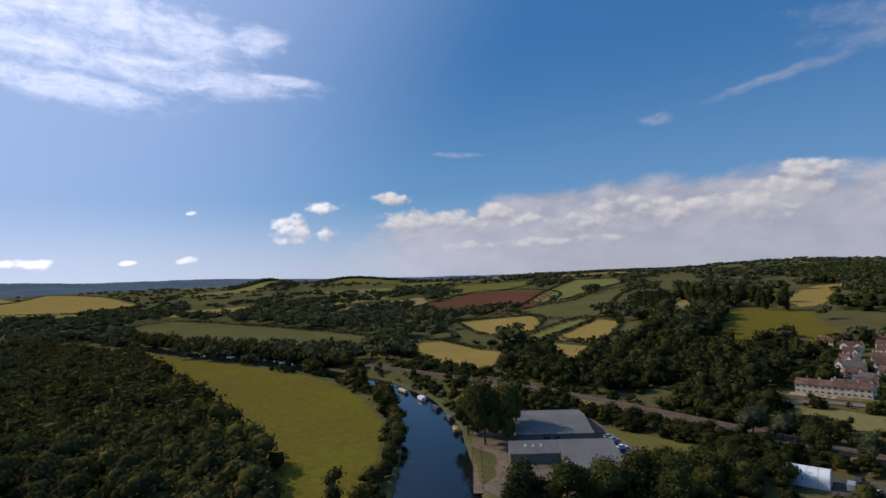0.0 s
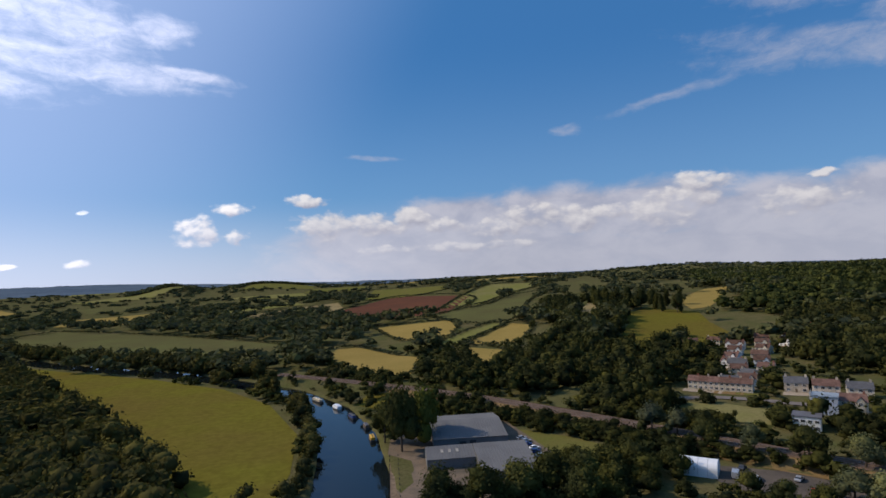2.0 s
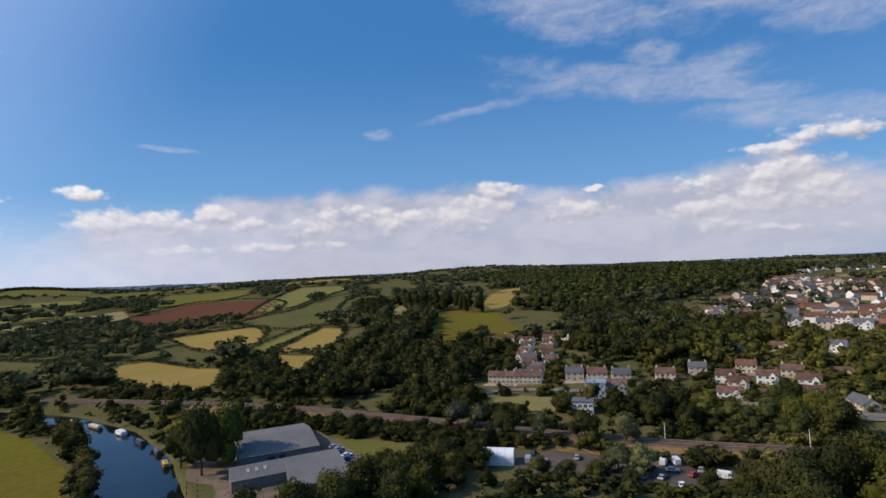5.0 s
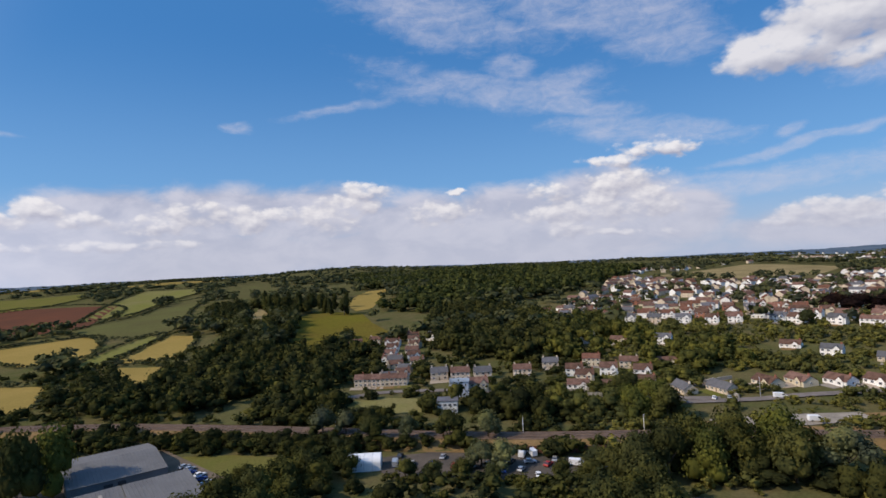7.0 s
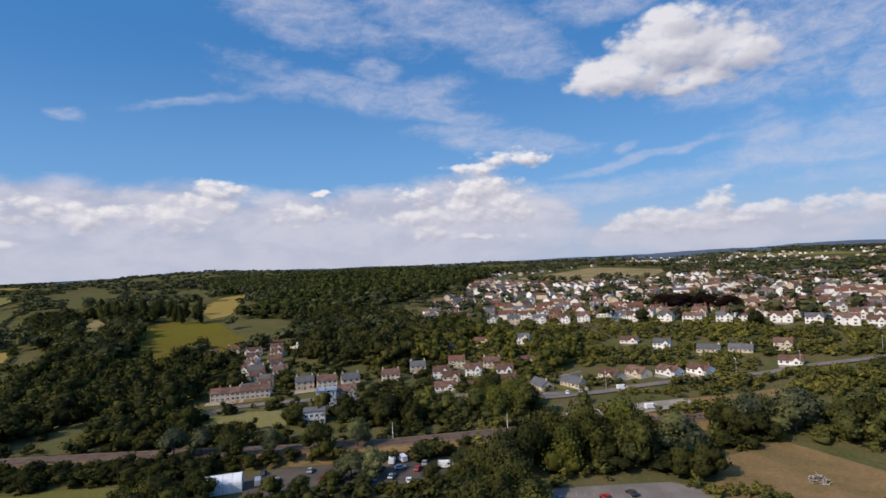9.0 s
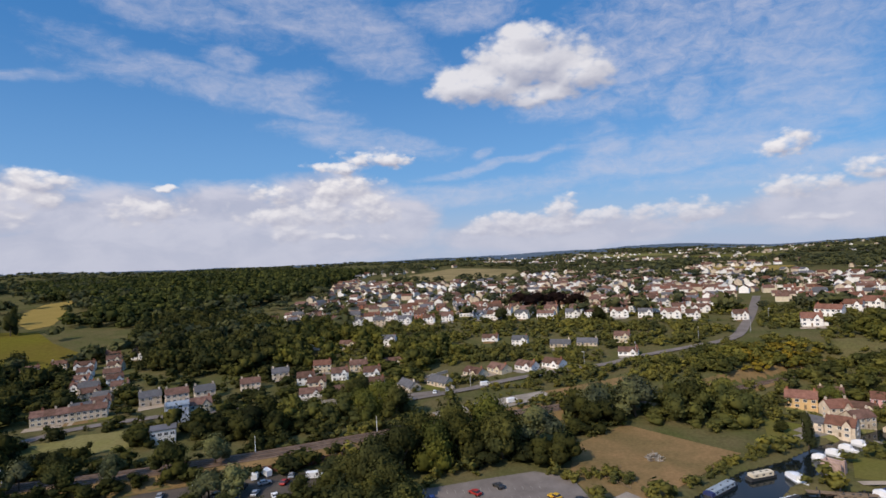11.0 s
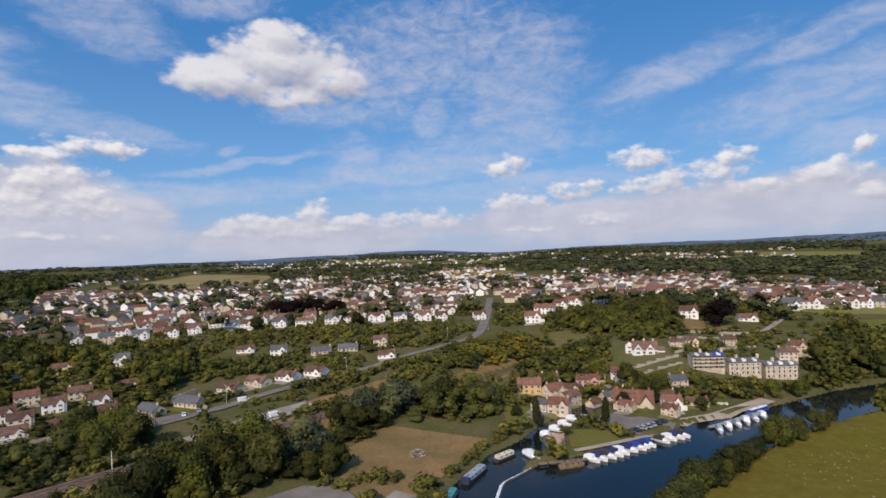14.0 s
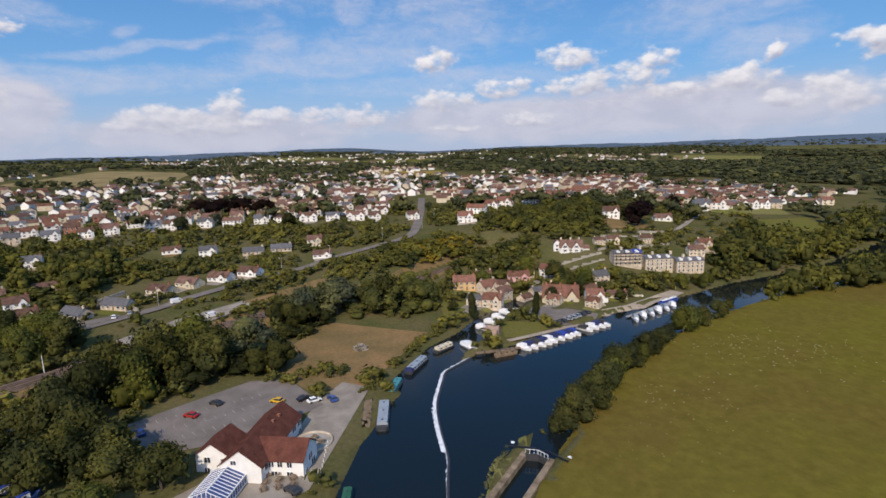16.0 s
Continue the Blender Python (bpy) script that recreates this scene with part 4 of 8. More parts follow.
def house(label, wall="render", roof="tile_brown", w=10.0, d=8.0, storeys=2, rise=2.6, gables=0, chimneys=1, rich=True, group="", porch=False):
    """A gabled house: walls, roof, chimneys, framed windows and a door; its front looks along -y."""
    top = thing("house", label, "house", group)
    eave = 2.7 * storeys
    bm = bmesh.new()
    gable_body(bm, w, d, -2.5, eave, eave + rise)
    front = []
    for k in range(gables):
        gx = (k - (gables - 1) / 2) * w * 0.62 if gables > 1 else w * 0.24
        front.append(gx)
        gable_body(bm, w * 0.3, d * 0.72, -2.5, eave, eave + rise * 0.75, gx, -d * 0.22, "y")
    part("wall", fixed(bm), M[wall], top)
    bm = bmesh.new()
    gable_roof(bm, w, d, eave, eave + rise)
    for gx in front:
        gable_roof(bm, w * 0.3, d * 0.72, eave, eave + rise * 0.75, 0.3, 0.15, gx, -d * 0.22, "y")
    part("roof", fixed(bm), M[roof], top)
    for k in range(chimneys):
        cx = (0.42 if k == 0 else -0.42) * w if chimneys < 3 else (k - 1) * 0.4 * w
        bm = bmesh.new()
        box(bm, cx - 0.55, cx + 0.55, -0.35, 0.35, eave + rise * 0.55, eave + rise + 1.1)
        box(bm, cx - 0.62, cx + 0.62, -0.42, 0.42, eave + rise + 1.0, eave + rise + 1.14)
        box(bm, cx - 0.38, cx - 0.12, -0.13, 0.13, eave + rise + 1.14, eave + rise + 1.6)
        box(bm, cx + 0.12, cx + 0.38, -0.13, 0.13, eave + rise + 1.14, eave + rise + 1.6)
        part("chimney", fixed(bm), M["brick" if wall != "stone" else "stone"], top)
    n = max(2, int(w / 3.2)) if rich else 2
    for s in range(storeys):
        for k in range(n):
            x = (k + 0.5) / n * w - w / 2
            y = -d / 2
            for gx in front:
                if abs(x - gx) < w * 0.15 + 0.7:
                    y, x = -d * 0.58, gx
            if s == 0 and k == n // 2 and n > 2 and y == -d / 2:
                door(top, x, y, 0, 0, "timber")
            else:
                if rich:
                    window(top, x, y, 0.9 + 2.65 * s, 0, 1.6, 1.25)
                else:
                    pa = new("window", shared(("pane", 2.4, 1.3), lambda bm: box(bm, -1.2, 1.2, -0.06, 0.0, 0, 1.3), M["glass"]))
                    pa.parent = top
                    pa.matrix_basis = pose(x, y, 0.9 + 2.65 * s, 0, 0, 0)
    if rich:
        for s in range(storeys):
            window(top, -w / 2, 0, 0.95 + 2.65 * s, -90, 1.1, 1.15)
            window(top, w / 2, 0, 0.95 + 2.65 * s, 90, 1.1, 1.15)
            for k in range(n):
                if (k + s) % 2 == 0:
                    window(top, (k + 0.5) / n * w - w / 2, d / 2, 0.95 + 2.65 * s, 180, 1.3, 1.15)
    if porch:
        bm = bmesh.new()
        box(bm, w / 2 - 0.2, w / 2 + 3.0, -d * 0.3, d * 0.4, -2.5, 2.5)
        part("garage", fixed(bm), M[wall], top)
        bm = bmesh.new()
        gable_roof(bm, 3.2, d * 0.7, 2.5, 3.7, 0.2, 0.15, w / 2 + 1.4, d * 0.05, "y")
        part("garage_roof", fixed(bm), M[roof], top)
    return top


STYLES = {
    "semi_white": ("white semi-detached houses with twin gables and brown roof", dict(w=16, d=9, gables=2, chimneys=2, rise=3.0)),
    "white_brown": ("white rendered detached house with brown tiled roof", dict(w=12, d=9, rise=3.2, gables=1)),
    "white_slate": ("white rendered house under a grey slate roof", dict(w=13, d=9, roof="slate", gables=1, rise=3.0)),
    "white_red": ("white rendered house with red clay tiled roof", dict(w=12, d=9, roof="tile_red", rise=3.2, gables=1, porch=True)),
    "white_long": ("long white rendered house with low brown roof", dict(w=17, d=9, rise=2.6, chimneys=2)),
    "cream_brown": ("cream rendered house with brown tiled roof", dict(wall="cream", w=12, d=9, rise=3.0, gables=1)),
    "cream_red": ("cream house with red clay tiled roof", dict(wall="cream", roof="tile_red", w=13, d=9, rise=3.0)),
    "stone_slate": ("pale stone house with grey slate roof", dict(wall="stone", roof="slate", w=12, d=8, rise=3.0, chimneys=2)),
    "stone_brown": ("pale stone house with brown tiled roof", dict(wall="stone", w=13, d=8.5, rise=3.0, chimneys=2)),
    "brick_brown": ("red brick house with brown tiled roof", dict(wall="brick", w=11, d=8.5, rise=3.0)),
    "bungalow_cream": ("low cream bungalow with brown tiled roof", dict(wall="cream", w=15, d=9, storeys=1, rise=2.8, gables=1)),
    "bungalow_white": ("low white bungalow with brown tiled roof", dict(w=14, d=9, storeys=1, rise=2.8, gables=1)),
    "bungalow_slate": ("low stone bungalow with grey slate roof", dict(wall="stone", roof="slate", w=16, d=8, storeys=1, rise=3.0)),
    "red_long": ("long white rendered houses with pale red roof", dict(w=17, d=9, rise=3.0, roof="tile_red", chimneys=2)),
    "ochre_red": ("ochre rendered house with red clay tiled roof", dict(wall="ochre", roof="tile_red", w=14, d=9, rise=3.0, chimneys=2)),
    "pink_red": ("pink rendered house with red clay tiled roof", dict(wall="pink", roof="tile_red", w=14, d=9, rise=2.6, gables=1)),
    "stone_red": ("pale stone cottage with worn red tiled roof", dict(wall="stone", roof="tile_red", w=12, d=8.5, rise=3.4, gables=1, chimneys=2)),
    "great_red": ("broad inn with steep red tiled roof and white gables", dict(wall="cream", roof="tile_red", w=19, d=13, storeys=1, rise=5.4, gables=2, chimneys=3)),
    "terrace_stone": ("stone cottage of a terrace with brown tiled roof", dict(wall="stone", w=6.2, d=8, rise=2.6, chimneys=1, roof="tile_brown")),
    "terrace_white": ("white fronted cottage of a terrace with brown roof", dict(wall="cream", w=6.2, d=8, rise=2.6, chimneys=1)),
}
PROTO = {}
HOMES = []


def garden(x, y, face, scale):
    """A plot of lawn, gravel or worn grass before a house."""
    key, label = rng.choice([("green", "small green front lawn"), ("dry", "parched garden grass"), ("gravel", "pale gravel drive before a house"), ("paving", "paved garden terrace"), ("pasture", "rough yellow-green garden grass")])
    s, c = math.sin(radians(face)), math.cos(radians(face))
    bm = bmesh.new()
    w, lo, hi = 6.5 * scale * rng.uniform(0.7, 1.1), 4.6 * scale, (10.5 + rng.uniform(0, 3)) * scale
    rows = []
    for j in range(4):
        d = lo + (hi - lo) * j / 3
        xy = [(x + s * d + c * u, y + c * d - s * u) for u in (-w, -w / 3, w / 3, w)]
        z = land([q[0] for q in xy], [q[1] for q in xy])
        rows.append([bm.verts.new((*q, h + 0.2)) for q, h in zip(xy, z)])
    for a, b in zip(rows, rows[1:]):
        for k in range(3):
            bm.faces.new((a[k], a[k + 1], b[k + 1], b[k]))
    fixed(bm)
    if sum(f.normal.z for f in bm.faces) < 0:
        bmesh.ops.reverse_faces(bm, faces=bm.faces[:])
    tagged(link_mesh("garden", bm, M[key]), label, "garden", kind="structure")


def put_house(style, x, y, face, scale=1.0, rich=True, group="", sink=0.0):
    """Stand a house of a style on the ground. face: compass degrees, clockwise from +y, to which its front looks."""
    key = (style, rich, group)
    z = height(x, y) - sink
    rz = 180 - face
    if key not in PROTO:
        label, sets = STYLES[style]
        PROTO[key] = house(label, rich=rich, group=group, **sets)
        ob = PROTO[key]
        ob.scale = (scale, scale, scale)
        ob.matrix_basis = pose(x, y, z, 0, 0, rz) @ Matrix.Diagonal((scale, scale, scale, 1))
    else:
        ob = copy_thing(PROTO[key], pose(x, y, z, 0, 0, rz))
        ob.scale = (scale, scale, scale)
    CLEAR.append((x, y, 8.0 * scale))
    if rich:
        HOMES.append((x, y, z))
        garden(x, y, face, scale)
    CLEAR.append((x + 5 * math.sin(radians(face)), y + 5 * math.cos(radians(face)), 7.0 * scale))
    return ob


def house_row(line, step, styles, face, rich=True, group="", jitter=2.0, scale=1.0):
    pts = resample(line, step)
    for i, p in enumerate(pts):
        s = styles[i % len(styles)] if jitter == 0 else rng.choice(styles)
        put_house(s, p.x + rng.uniform(-jitter, jitter), p.y + rng.uniform(-jitter, jitter), face + rng.uniform(-6, 6) * (jitter > 0), scale * rng.uniform(0.92, 1.08), rich=rich, group=group)


WHITE = ["semi_white", "white_brown", "white_slate", "white_red", "white_long", "cream_brown"]
MIXED = WHITE + ["cream_red", "stone_slate", "stone_brown", "brick_brown", "bungalow_cream", "bungalow_white"]
house_row([(396, 312), (404, 268), (398, 210), (412, 156)], 15, MIXED, -110, group="houses on the hillside", scale=0.8)
house_row([(418, 300), (424, 262), (420, 206), (434, 150)], 15, MIXED, -110, group="houses on the hillside", scale=0.8)
house_row([(424, 134), (424, 78), (426, 26), (414, -24), (408, -52)], 14.5, ["semi_white", "white_long", "white_slate", "white_brown", "semi_white"], -88, group="white houses above the main road", scale=0.8)
house_row([(440, 145), (446, 80), (448, 20), (440, -30)], 15.5, ["semi_white", "white_brown", "white_brown", "semi_white", "cream_brown"], -88, group="white houses above the main road", scale=0.8)
for s, x, y, f in [("white_slate", 332, 225, -110), ("bungalow_cream", 338, 204, -110), ("white_slate", 345, 176, -105), ("bungalow_white", 359, 107, -95), ("white_slate", 346, 84, -92), ("bungalow_slate", 342, 58, -90), ("bungalow_slate", 344, 42, -88), ("cream_brown", 352, 22, -86), ("bungalow_white", 324, 18, -86)]:
    put_house(s, x, y, f, 0.76, group="houses below the white row")
for s, x, y, f in [("bungalow_slate", 254, 122, -60), ("bungalow_slate", 262, 108, -60), ("bungalow_cream", 281, 95, -62), ("bungalow_cream", 290, 84, -62), ("bungalow_white", 296, 70, -64), ("bungalow_white", 301, 56, -64)]:
    put_house(s, x, y, f + rng.uniform(-9, 9), 0.82, group="houses along the main road")
for s, x, y, f in [("white_brown", 256, 184, -122), ("white_brown", 268, 170, -122), ("bungalow_white", 236, 168, -122), ("bungalow_white", 244, 153, -122), ("stone_brown", 240, 208, -130), ("bungalow_cream", 300, 152, -118), ("stone_slate", 262, 205, -128), ("cream_red", 282, 190, -120), ("cream_brown", 248, 172, -122), ("white_brown", 272, 152, -118), ("cream_brown", 252, 140, -112), ("stone_brown", 286, 168, -118)]:
    put_house(s, x, y, f, 0.78, group="houses among the trees")
for i in range(6):
    put_house("terrace_stone" if i % 3 else "terrace_white", 170 + i * 3.5, 268 - i * 3.5, -135, 0.8, group="terraced cottages")
for s, x, y, f in [("stone_slate", 214, 293, -135), ("stone_slate", 207, 242, -140), ("stone_brown", 214, 232, -140), ("cream_brown", 202, 206, -140), ("stone_slate", 222, 222, -140)]:
    put_house(s, x, y, f, 0.82, group="stone houses by the terrace")
SIDE_VALLEY = [("white_brown", 196, 262, -140), ("stone_slate", 204, 270, -135), ("cream_brown", 208, 284, -130), ("cream_brown", 222, 280, -140), ("semi_white", 216, 300, -128), ("white_brown", 232, 296, -132), ("white_brown", 226, 314, -130), ("stone_brown", 242, 310, -126),
               ("white_brown", 240, 330, -128), ("cream_brown", 256, 324, -130), ("semi_white", 252, 346, -120), ("cream_brown", 268, 340, -132), ("white_brown", 282, 334, -124), ("stone_brown", 280, 356, -130), ("white_brown", 296, 348, -126), ("cream_brown", 310, 358, -130),
               ("bungalow_cream", 240, 380, -140), ("stone_brown", 250, 366, -138), ("stone_slate", 186, 262, -140), ("cream_brown", 326, 368, -128)]
for k, (style, x, y, f) in enumerate(SIDE_VALLEY):
    put_house(style, x, y, f + 13 * math.sin(k * 2.3), 0.72, group="houses climbing the side valley")
# village by the marina
for s, x, y, f, k in [("ochre_red", 256, -49, -76, 0.66), ("stone_red", 250, -59, -110, 0.62), ("stone_red", 229, -55, -60, 0.62), ("stone_brown", 240, -63, -120, 0.60), ("stone_slate", 233, -48, -50, 0.5), ("pink_red", 262, -80, -75, 0.66), ("white_red", 268, -99, -72, 0.62), ("bungalow_cream", 258, -70, -70, 0.55),
                      ("stone_brown", 266, -62, -80, 0.55), ("cream_brown", 270, -88, -75, 0.5), ("stone_slate", 246, -84, -100, 0.5), ("stone_red", 240, -92, -70, 0.55),
                      ("great_red", 229, -88, -66, 0.72), ("stone_red", 222, -82, -40, 0.45), ("white_red", 221, -101, -75, 0.55), ("stone_red", 214, -97, -40, 0.45), ("stone_brown", 232, -104, -60, 0.5), ("bungalow_cream", 224, -114, -70, 0.5), ("stone_slate", 246, -117, -100, 0.62), ("stone_brown", 238, -74, -120, 0.45),
                      ("stone_brown", 296, -176, -75, 0.6), ("cream_brown", 290, -150, -75, 0.6), ("stone_brown", 288, -140, -80, 0.5), ("stone_brown", 276, -196, -75, 0.7), ("stone_red", 284, -208, -75, 0.7), ("white_brown", 362, -190, -72, 0.95), ("bungalow_white", 356, -229, -72, 0.9), ("white_slate", 391, -288, -76, 0.9), ("white_red", 394, -268, -76, 0.8), ("stone_slate", 404, -330, -75, 0.8)]:
    put_house(s, x, y, f, k * (1.2 if y > -125 else 1.0), group="village houses near the marina")
put_house("white_red", 378, -84, -80, 0.9, group="long white row with red roofs")
house_row([(408, -102), (424, -119), (432, -150), (459, -201), (490, -236)], 13, ["white_red", "red_long", "red_long"], -62, group="long white row with red roofs", scale=0.9, jitter=0.5)
house_row([(392, -292), (402, -330), (417, -385)], 17, MIXED, -75, group="far village houses")
house_row([(470, -250), (480, -310), (486, -370), (500, -450)], 16, MIXED, -75, rich=False, group="far village houses", scale=0.85)
house_row([(430, -290), (446, -340), (450, -400), (440, -470)], 15, MIXED, -75, rich=False, group="far village houses")
# the town on the plateau
count = 0
TOWN_REST = []
for ring, r in enumerate(range(474, 780, 20)):
    a = 50.0 + ring * 0.6
    while a < (112 if r < 520 else 124) + ring * 0.9:
        a += math.degrees(rng.uniform(12.5, 19) / r)
        rr = r + rng.uniform(-6, 6)
        x, y = rr * math.sin(radians(a)), rr * math.cos(radians(a))
        if segment_distance(np.array([x]), np.array([y]), MAIN_ROAD)[0] < 15 or rng.random() < 0.14 or 795 < x:
            continue
        if count > 148 or (r > 530 and rng.random() < 0.5):
            TOWN_REST.append((x, y, a))
            continue
        put_house(rng.choice(MIXED), x, y, a + 180 + rng.choice([0, 0, 0, 90, 180]) + rng.uniform(-12, 12), 0.76, rich=False, group="town houses")
        count += 1


def far_town():
    """The far streets as one spread of small gabled houses."""
    kinds = {"render": ([], []), "stone": ([], []), "tile_brown": ([], []), "slate": ([], []), "tile_red": ([], [])}
    for k in range(3000):
        u = rng.random()
        r = 760 + 2500 * u ** 1.8
        a = rng.uniform(58, 122) if r < 1300 else rng.uniform(74, 128)
        x, y = r * math.sin(radians(a)), r * math.cos(radians(a))
        if k < len(TOWN_REST):
            x, y, a = TOWN_REST[k]
        elif noise.noise(Vector((x / 170, y / 170, 3))) < -0.12 + 0.00012 * (r - 760) or (780 < x < 1180 and 200 < y < 450):
            continue
        CLEAR.append((x, y, 7))
        z, t = height(x, y), radians(rng.choice([0, 90, 20, -20]) + rng.uniform(-10, 10))
        w, d, e, h = rng.uniform(8, 13) / 2, rng.uniform(6.5, 8) / 2, rng.choice([2.4, 4.4, 4.4]), rng.uniform(2.0, 2.7)
        c, s = math.cos(t), math.sin(t)
        loc = [(-w, -d, -2), (w, -d, -2), (w, d, -2), (-w, d, -2), (-w, -d, e), (w, -d, e), (w, d, e), (-w, d, e), (-w, 0, e + h), (w, 0, e + h)]
        at = [(x + p[0] * c - p[1] * s, y + p[0] * s + p[1] * c, z + p[2]) for p in loc]
        vs, fs = kinds["render" if rng.random() < 0.48 else "stone"]
        n = len(vs)
        vs += at
        fs += [(n, n + 1, n + 5, n + 4), (n + 1, n + 2, n + 6, n + 5), (n + 2, n + 3, n + 7, n + 6), (n + 3, n, n + 4, n + 7), (n + 4, n + 7, n + 8, n + 8), (n + 5, n + 9, n + 6, n + 6)]
        vs, fs = kinds[rng.choice(["tile_brown", "tile_brown", "tile_brown", "slate", "tile_red"])]
        n = len(vs)
        over = 1.07
        vs += [(x + (p[0] * c - p[1] * s) * over, y + (p[0] * s + p[1] * c) * over, z + p[2] + 0.1 - (0.25 if i < 4 else 0)) for i, p in enumerate(loc[4:])]
        fs += [(n, n + 1, n + 5, n + 4), (n + 2, n + 3, n + 4, n + 5)]
    top = thing("far_town", "distant spread of small houses with brown and grey roofs", "town", kind="stuff")
    for key, (vs, fs) in kinds.items():
        me = bpy.data.meshes.new("far_" + key)
        me.from_pydata(vs, [], [tuple(dict.fromkeys(f)) for f in fs])
        me.materials.append(M[key])
        ob = new("roofs" if key in ("tile_brown", "slate", "tile_red") else "walls", me)
        ob.parent = top


far_town()

# Trees
def quad_ball():
    """A rounded cube of 24 faces, as arrays."""
    bm = bmesh.new()
    bmesh.ops.create_cube(bm, size=2)
    bmesh.ops.subdivide_edges(bm, edges=bm.edges[:], cuts=1, use_grid_fill=True)
    v = np.array([x.co.normalized()[:] for x in bm.verts])
    bm.verts.index_update()
    q = np.array([[x.index for x in f.verts] for f in bm.faces])
    bm.free()
    return v, q


BALL_V, BALL_Q = quad_ball()


CUBE_V = np.array([(x, y, z) for z in (-1, 1) for y in (-1, 1) for x in (-1, 1)], float) * 0.66
CUBE_Q = np.array([(0, 2, 3, 1), (4, 5, 7, 6), (0, 1, 5, 4), (2, 6, 7, 3), (0, 4, 6, 2), (1, 3, 7, 5)])


def crown(seed, lobes, cards, card, spread=0.52, shape="round", core=True):
    """A crown one unit high and about one wide: dark inner lobes with leaf clumps standing off them. Returns places and faces."""
    g = np.random.default_rng(seed)
    vs, qs, n = [], [], 0
    centres = []
    for k in range(lobes):
        if shape == "tall":
            c = np.array([g.normal(0, 0.07), g.normal(0, 0.07), 0.12 + 0.78 * (k + 0.5) / lobes])
            rad = np.array([0.2, 0.2, 0.2]) * (1.05 - 0.55 * abs(c[2] - 0.45))
        else:
            a, rr = g.uniform(0, 6.28) + k * 2.4, spread * 0.52 * np.sqrt((k + 0.3) / lobes)
            h = 0.72 - 0.50 * (k / lobes) * g.uniform(0.6, 1.2) if k else 0.70
            c = np.array([rr * np.cos(a), rr * np.sin(a), h])
            rad = g.uniform(0.20, 0.32) * np.array([1.0, 1.0, 0.86])
            if k == 0:
                rad = np.array([0.30, 0.30, 0.29]) if lobes > 1 else np.array([0.42, 0.42, 0.30])
        centres.append((c, rad))
        bv, bq = (BALL_V, BALL_Q) if core else (CUBE_V, CUBE_Q)
        v = bv * ((0.70 if cards / lobes > 12 else 0.86) * rad) * (1 + g.normal(0, 0.10, (len(bv), 1))) + c
        vs.append(v)
        qs.append(bq + n)
        n += len(v)
    per = max(1, cards // lobes)
    for c, rad in centres:
        d = g.normal(0, 1, (per, 3))
        d /= np.linalg.norm(d, axis=1)[:, None]
        d[:, 2] = np.where(d[:, 2] < -0.35, -d[:, 2], d[:, 2])
        p = c + d * rad * g.uniform(0.68, 1.20, (per, 1))
        nor = d + g.normal(0, 0.36, (per, 3))
        nor /= np.linalg.norm(nor, axis=1)[:, None]
        t = np.cross(nor, g.normal(0, 1, (per, 3)))
        t /= np.linalg.norm(t, axis=1)[:, None]
        b = np.cross(nor, t)
        s = card * g.uniform(0.6, 1.35, (per, 1))
        quad = np.stack([p - t * s, p - b * s * 0.62, p + t * s + nor * s * 0.25, p + b * s * 0.62], 1)
        vs.append(quad.reshape(-1, 3))
        qs.append(np.arange(per * 4).reshape(-1, 4) + n)
        n += per * 4
    return np.concatenate(vs), np.concatenate(qs)


def trunk_mesh(seed, high):
    g = random.Random(seed)
    bm = bmesh.new()

    def limb(a, b, r0, r1, n=7):
        a, b = Vector(a), Vector(b)
        q = (b - a).to_track_quat("Z", "Y")
        rings = []
        for p, r in ((a, r0), (a.lerp(b, 0.5) + Vector((g.uniform(-0.02, 0.02), g.uniform(-0.02, 0.02), 0)), (r0 + r1) / 2), (b, r1)):
            rings.append([bm.verts.new(p + q @ Vector((r * math.cos(6.283 * i / n), r * math.sin(6.283 * i / n), 0))) for i in range(n)])
        for u, w in zip(rings, rings[1:]):
            for i in range(n):
                bm.faces.new((u[i], u[(i + 1) % n], w[(i + 1) % n], w[i]))

    limb((0, 0, -0.06), (0, 0, 0.45), 0.032, 0.02)
    for k in range(5):
        a = k * 1.26 + g.uniform(-0.3, 0.3)
        limb((0, 0, 0.22 + 0.05 * k), (0.24 * math.cos(a), 0.24 * math.sin(a), 0.5 + 0.05 * k), 0.014, 0.005, 5)
    me = bpy.data.meshes.new("trunk")
    bm.to_mesh(me)
    bm.free()
    me.materials.append(M["bark"])
    return me


KINDS = {
    "tree": ("leaf", "broad green deciduous tree", "round", 4),
    "bright_tree": ("leaf_bright", "bright green leafy tree", "round", 2),
    "grey_tree": ("leaf_grey", "grey-green willow tree", "round", 2),
    "copper_tree": ("leaf_copper", "dark purple copper beech tree", "round", 1),
    "poplar": ("leaf", "tall narrow dark green poplar", "tall", 2),
}
CROWNS = {}
for kk, (key, label, shape, count) in KINDS.items():
    for v in range(count):
        a, q = crown(100 + v + 10 * len(CROWNS), 12 if shape == "round" else 7, 1500, 0.036, 0.64, shape)
        CROWNS[kk, v] = raw_mesh("crown", a, q, M[key])
TRUNKS = [trunk_mesh(5 + k, 1.0) for k in range(3)]


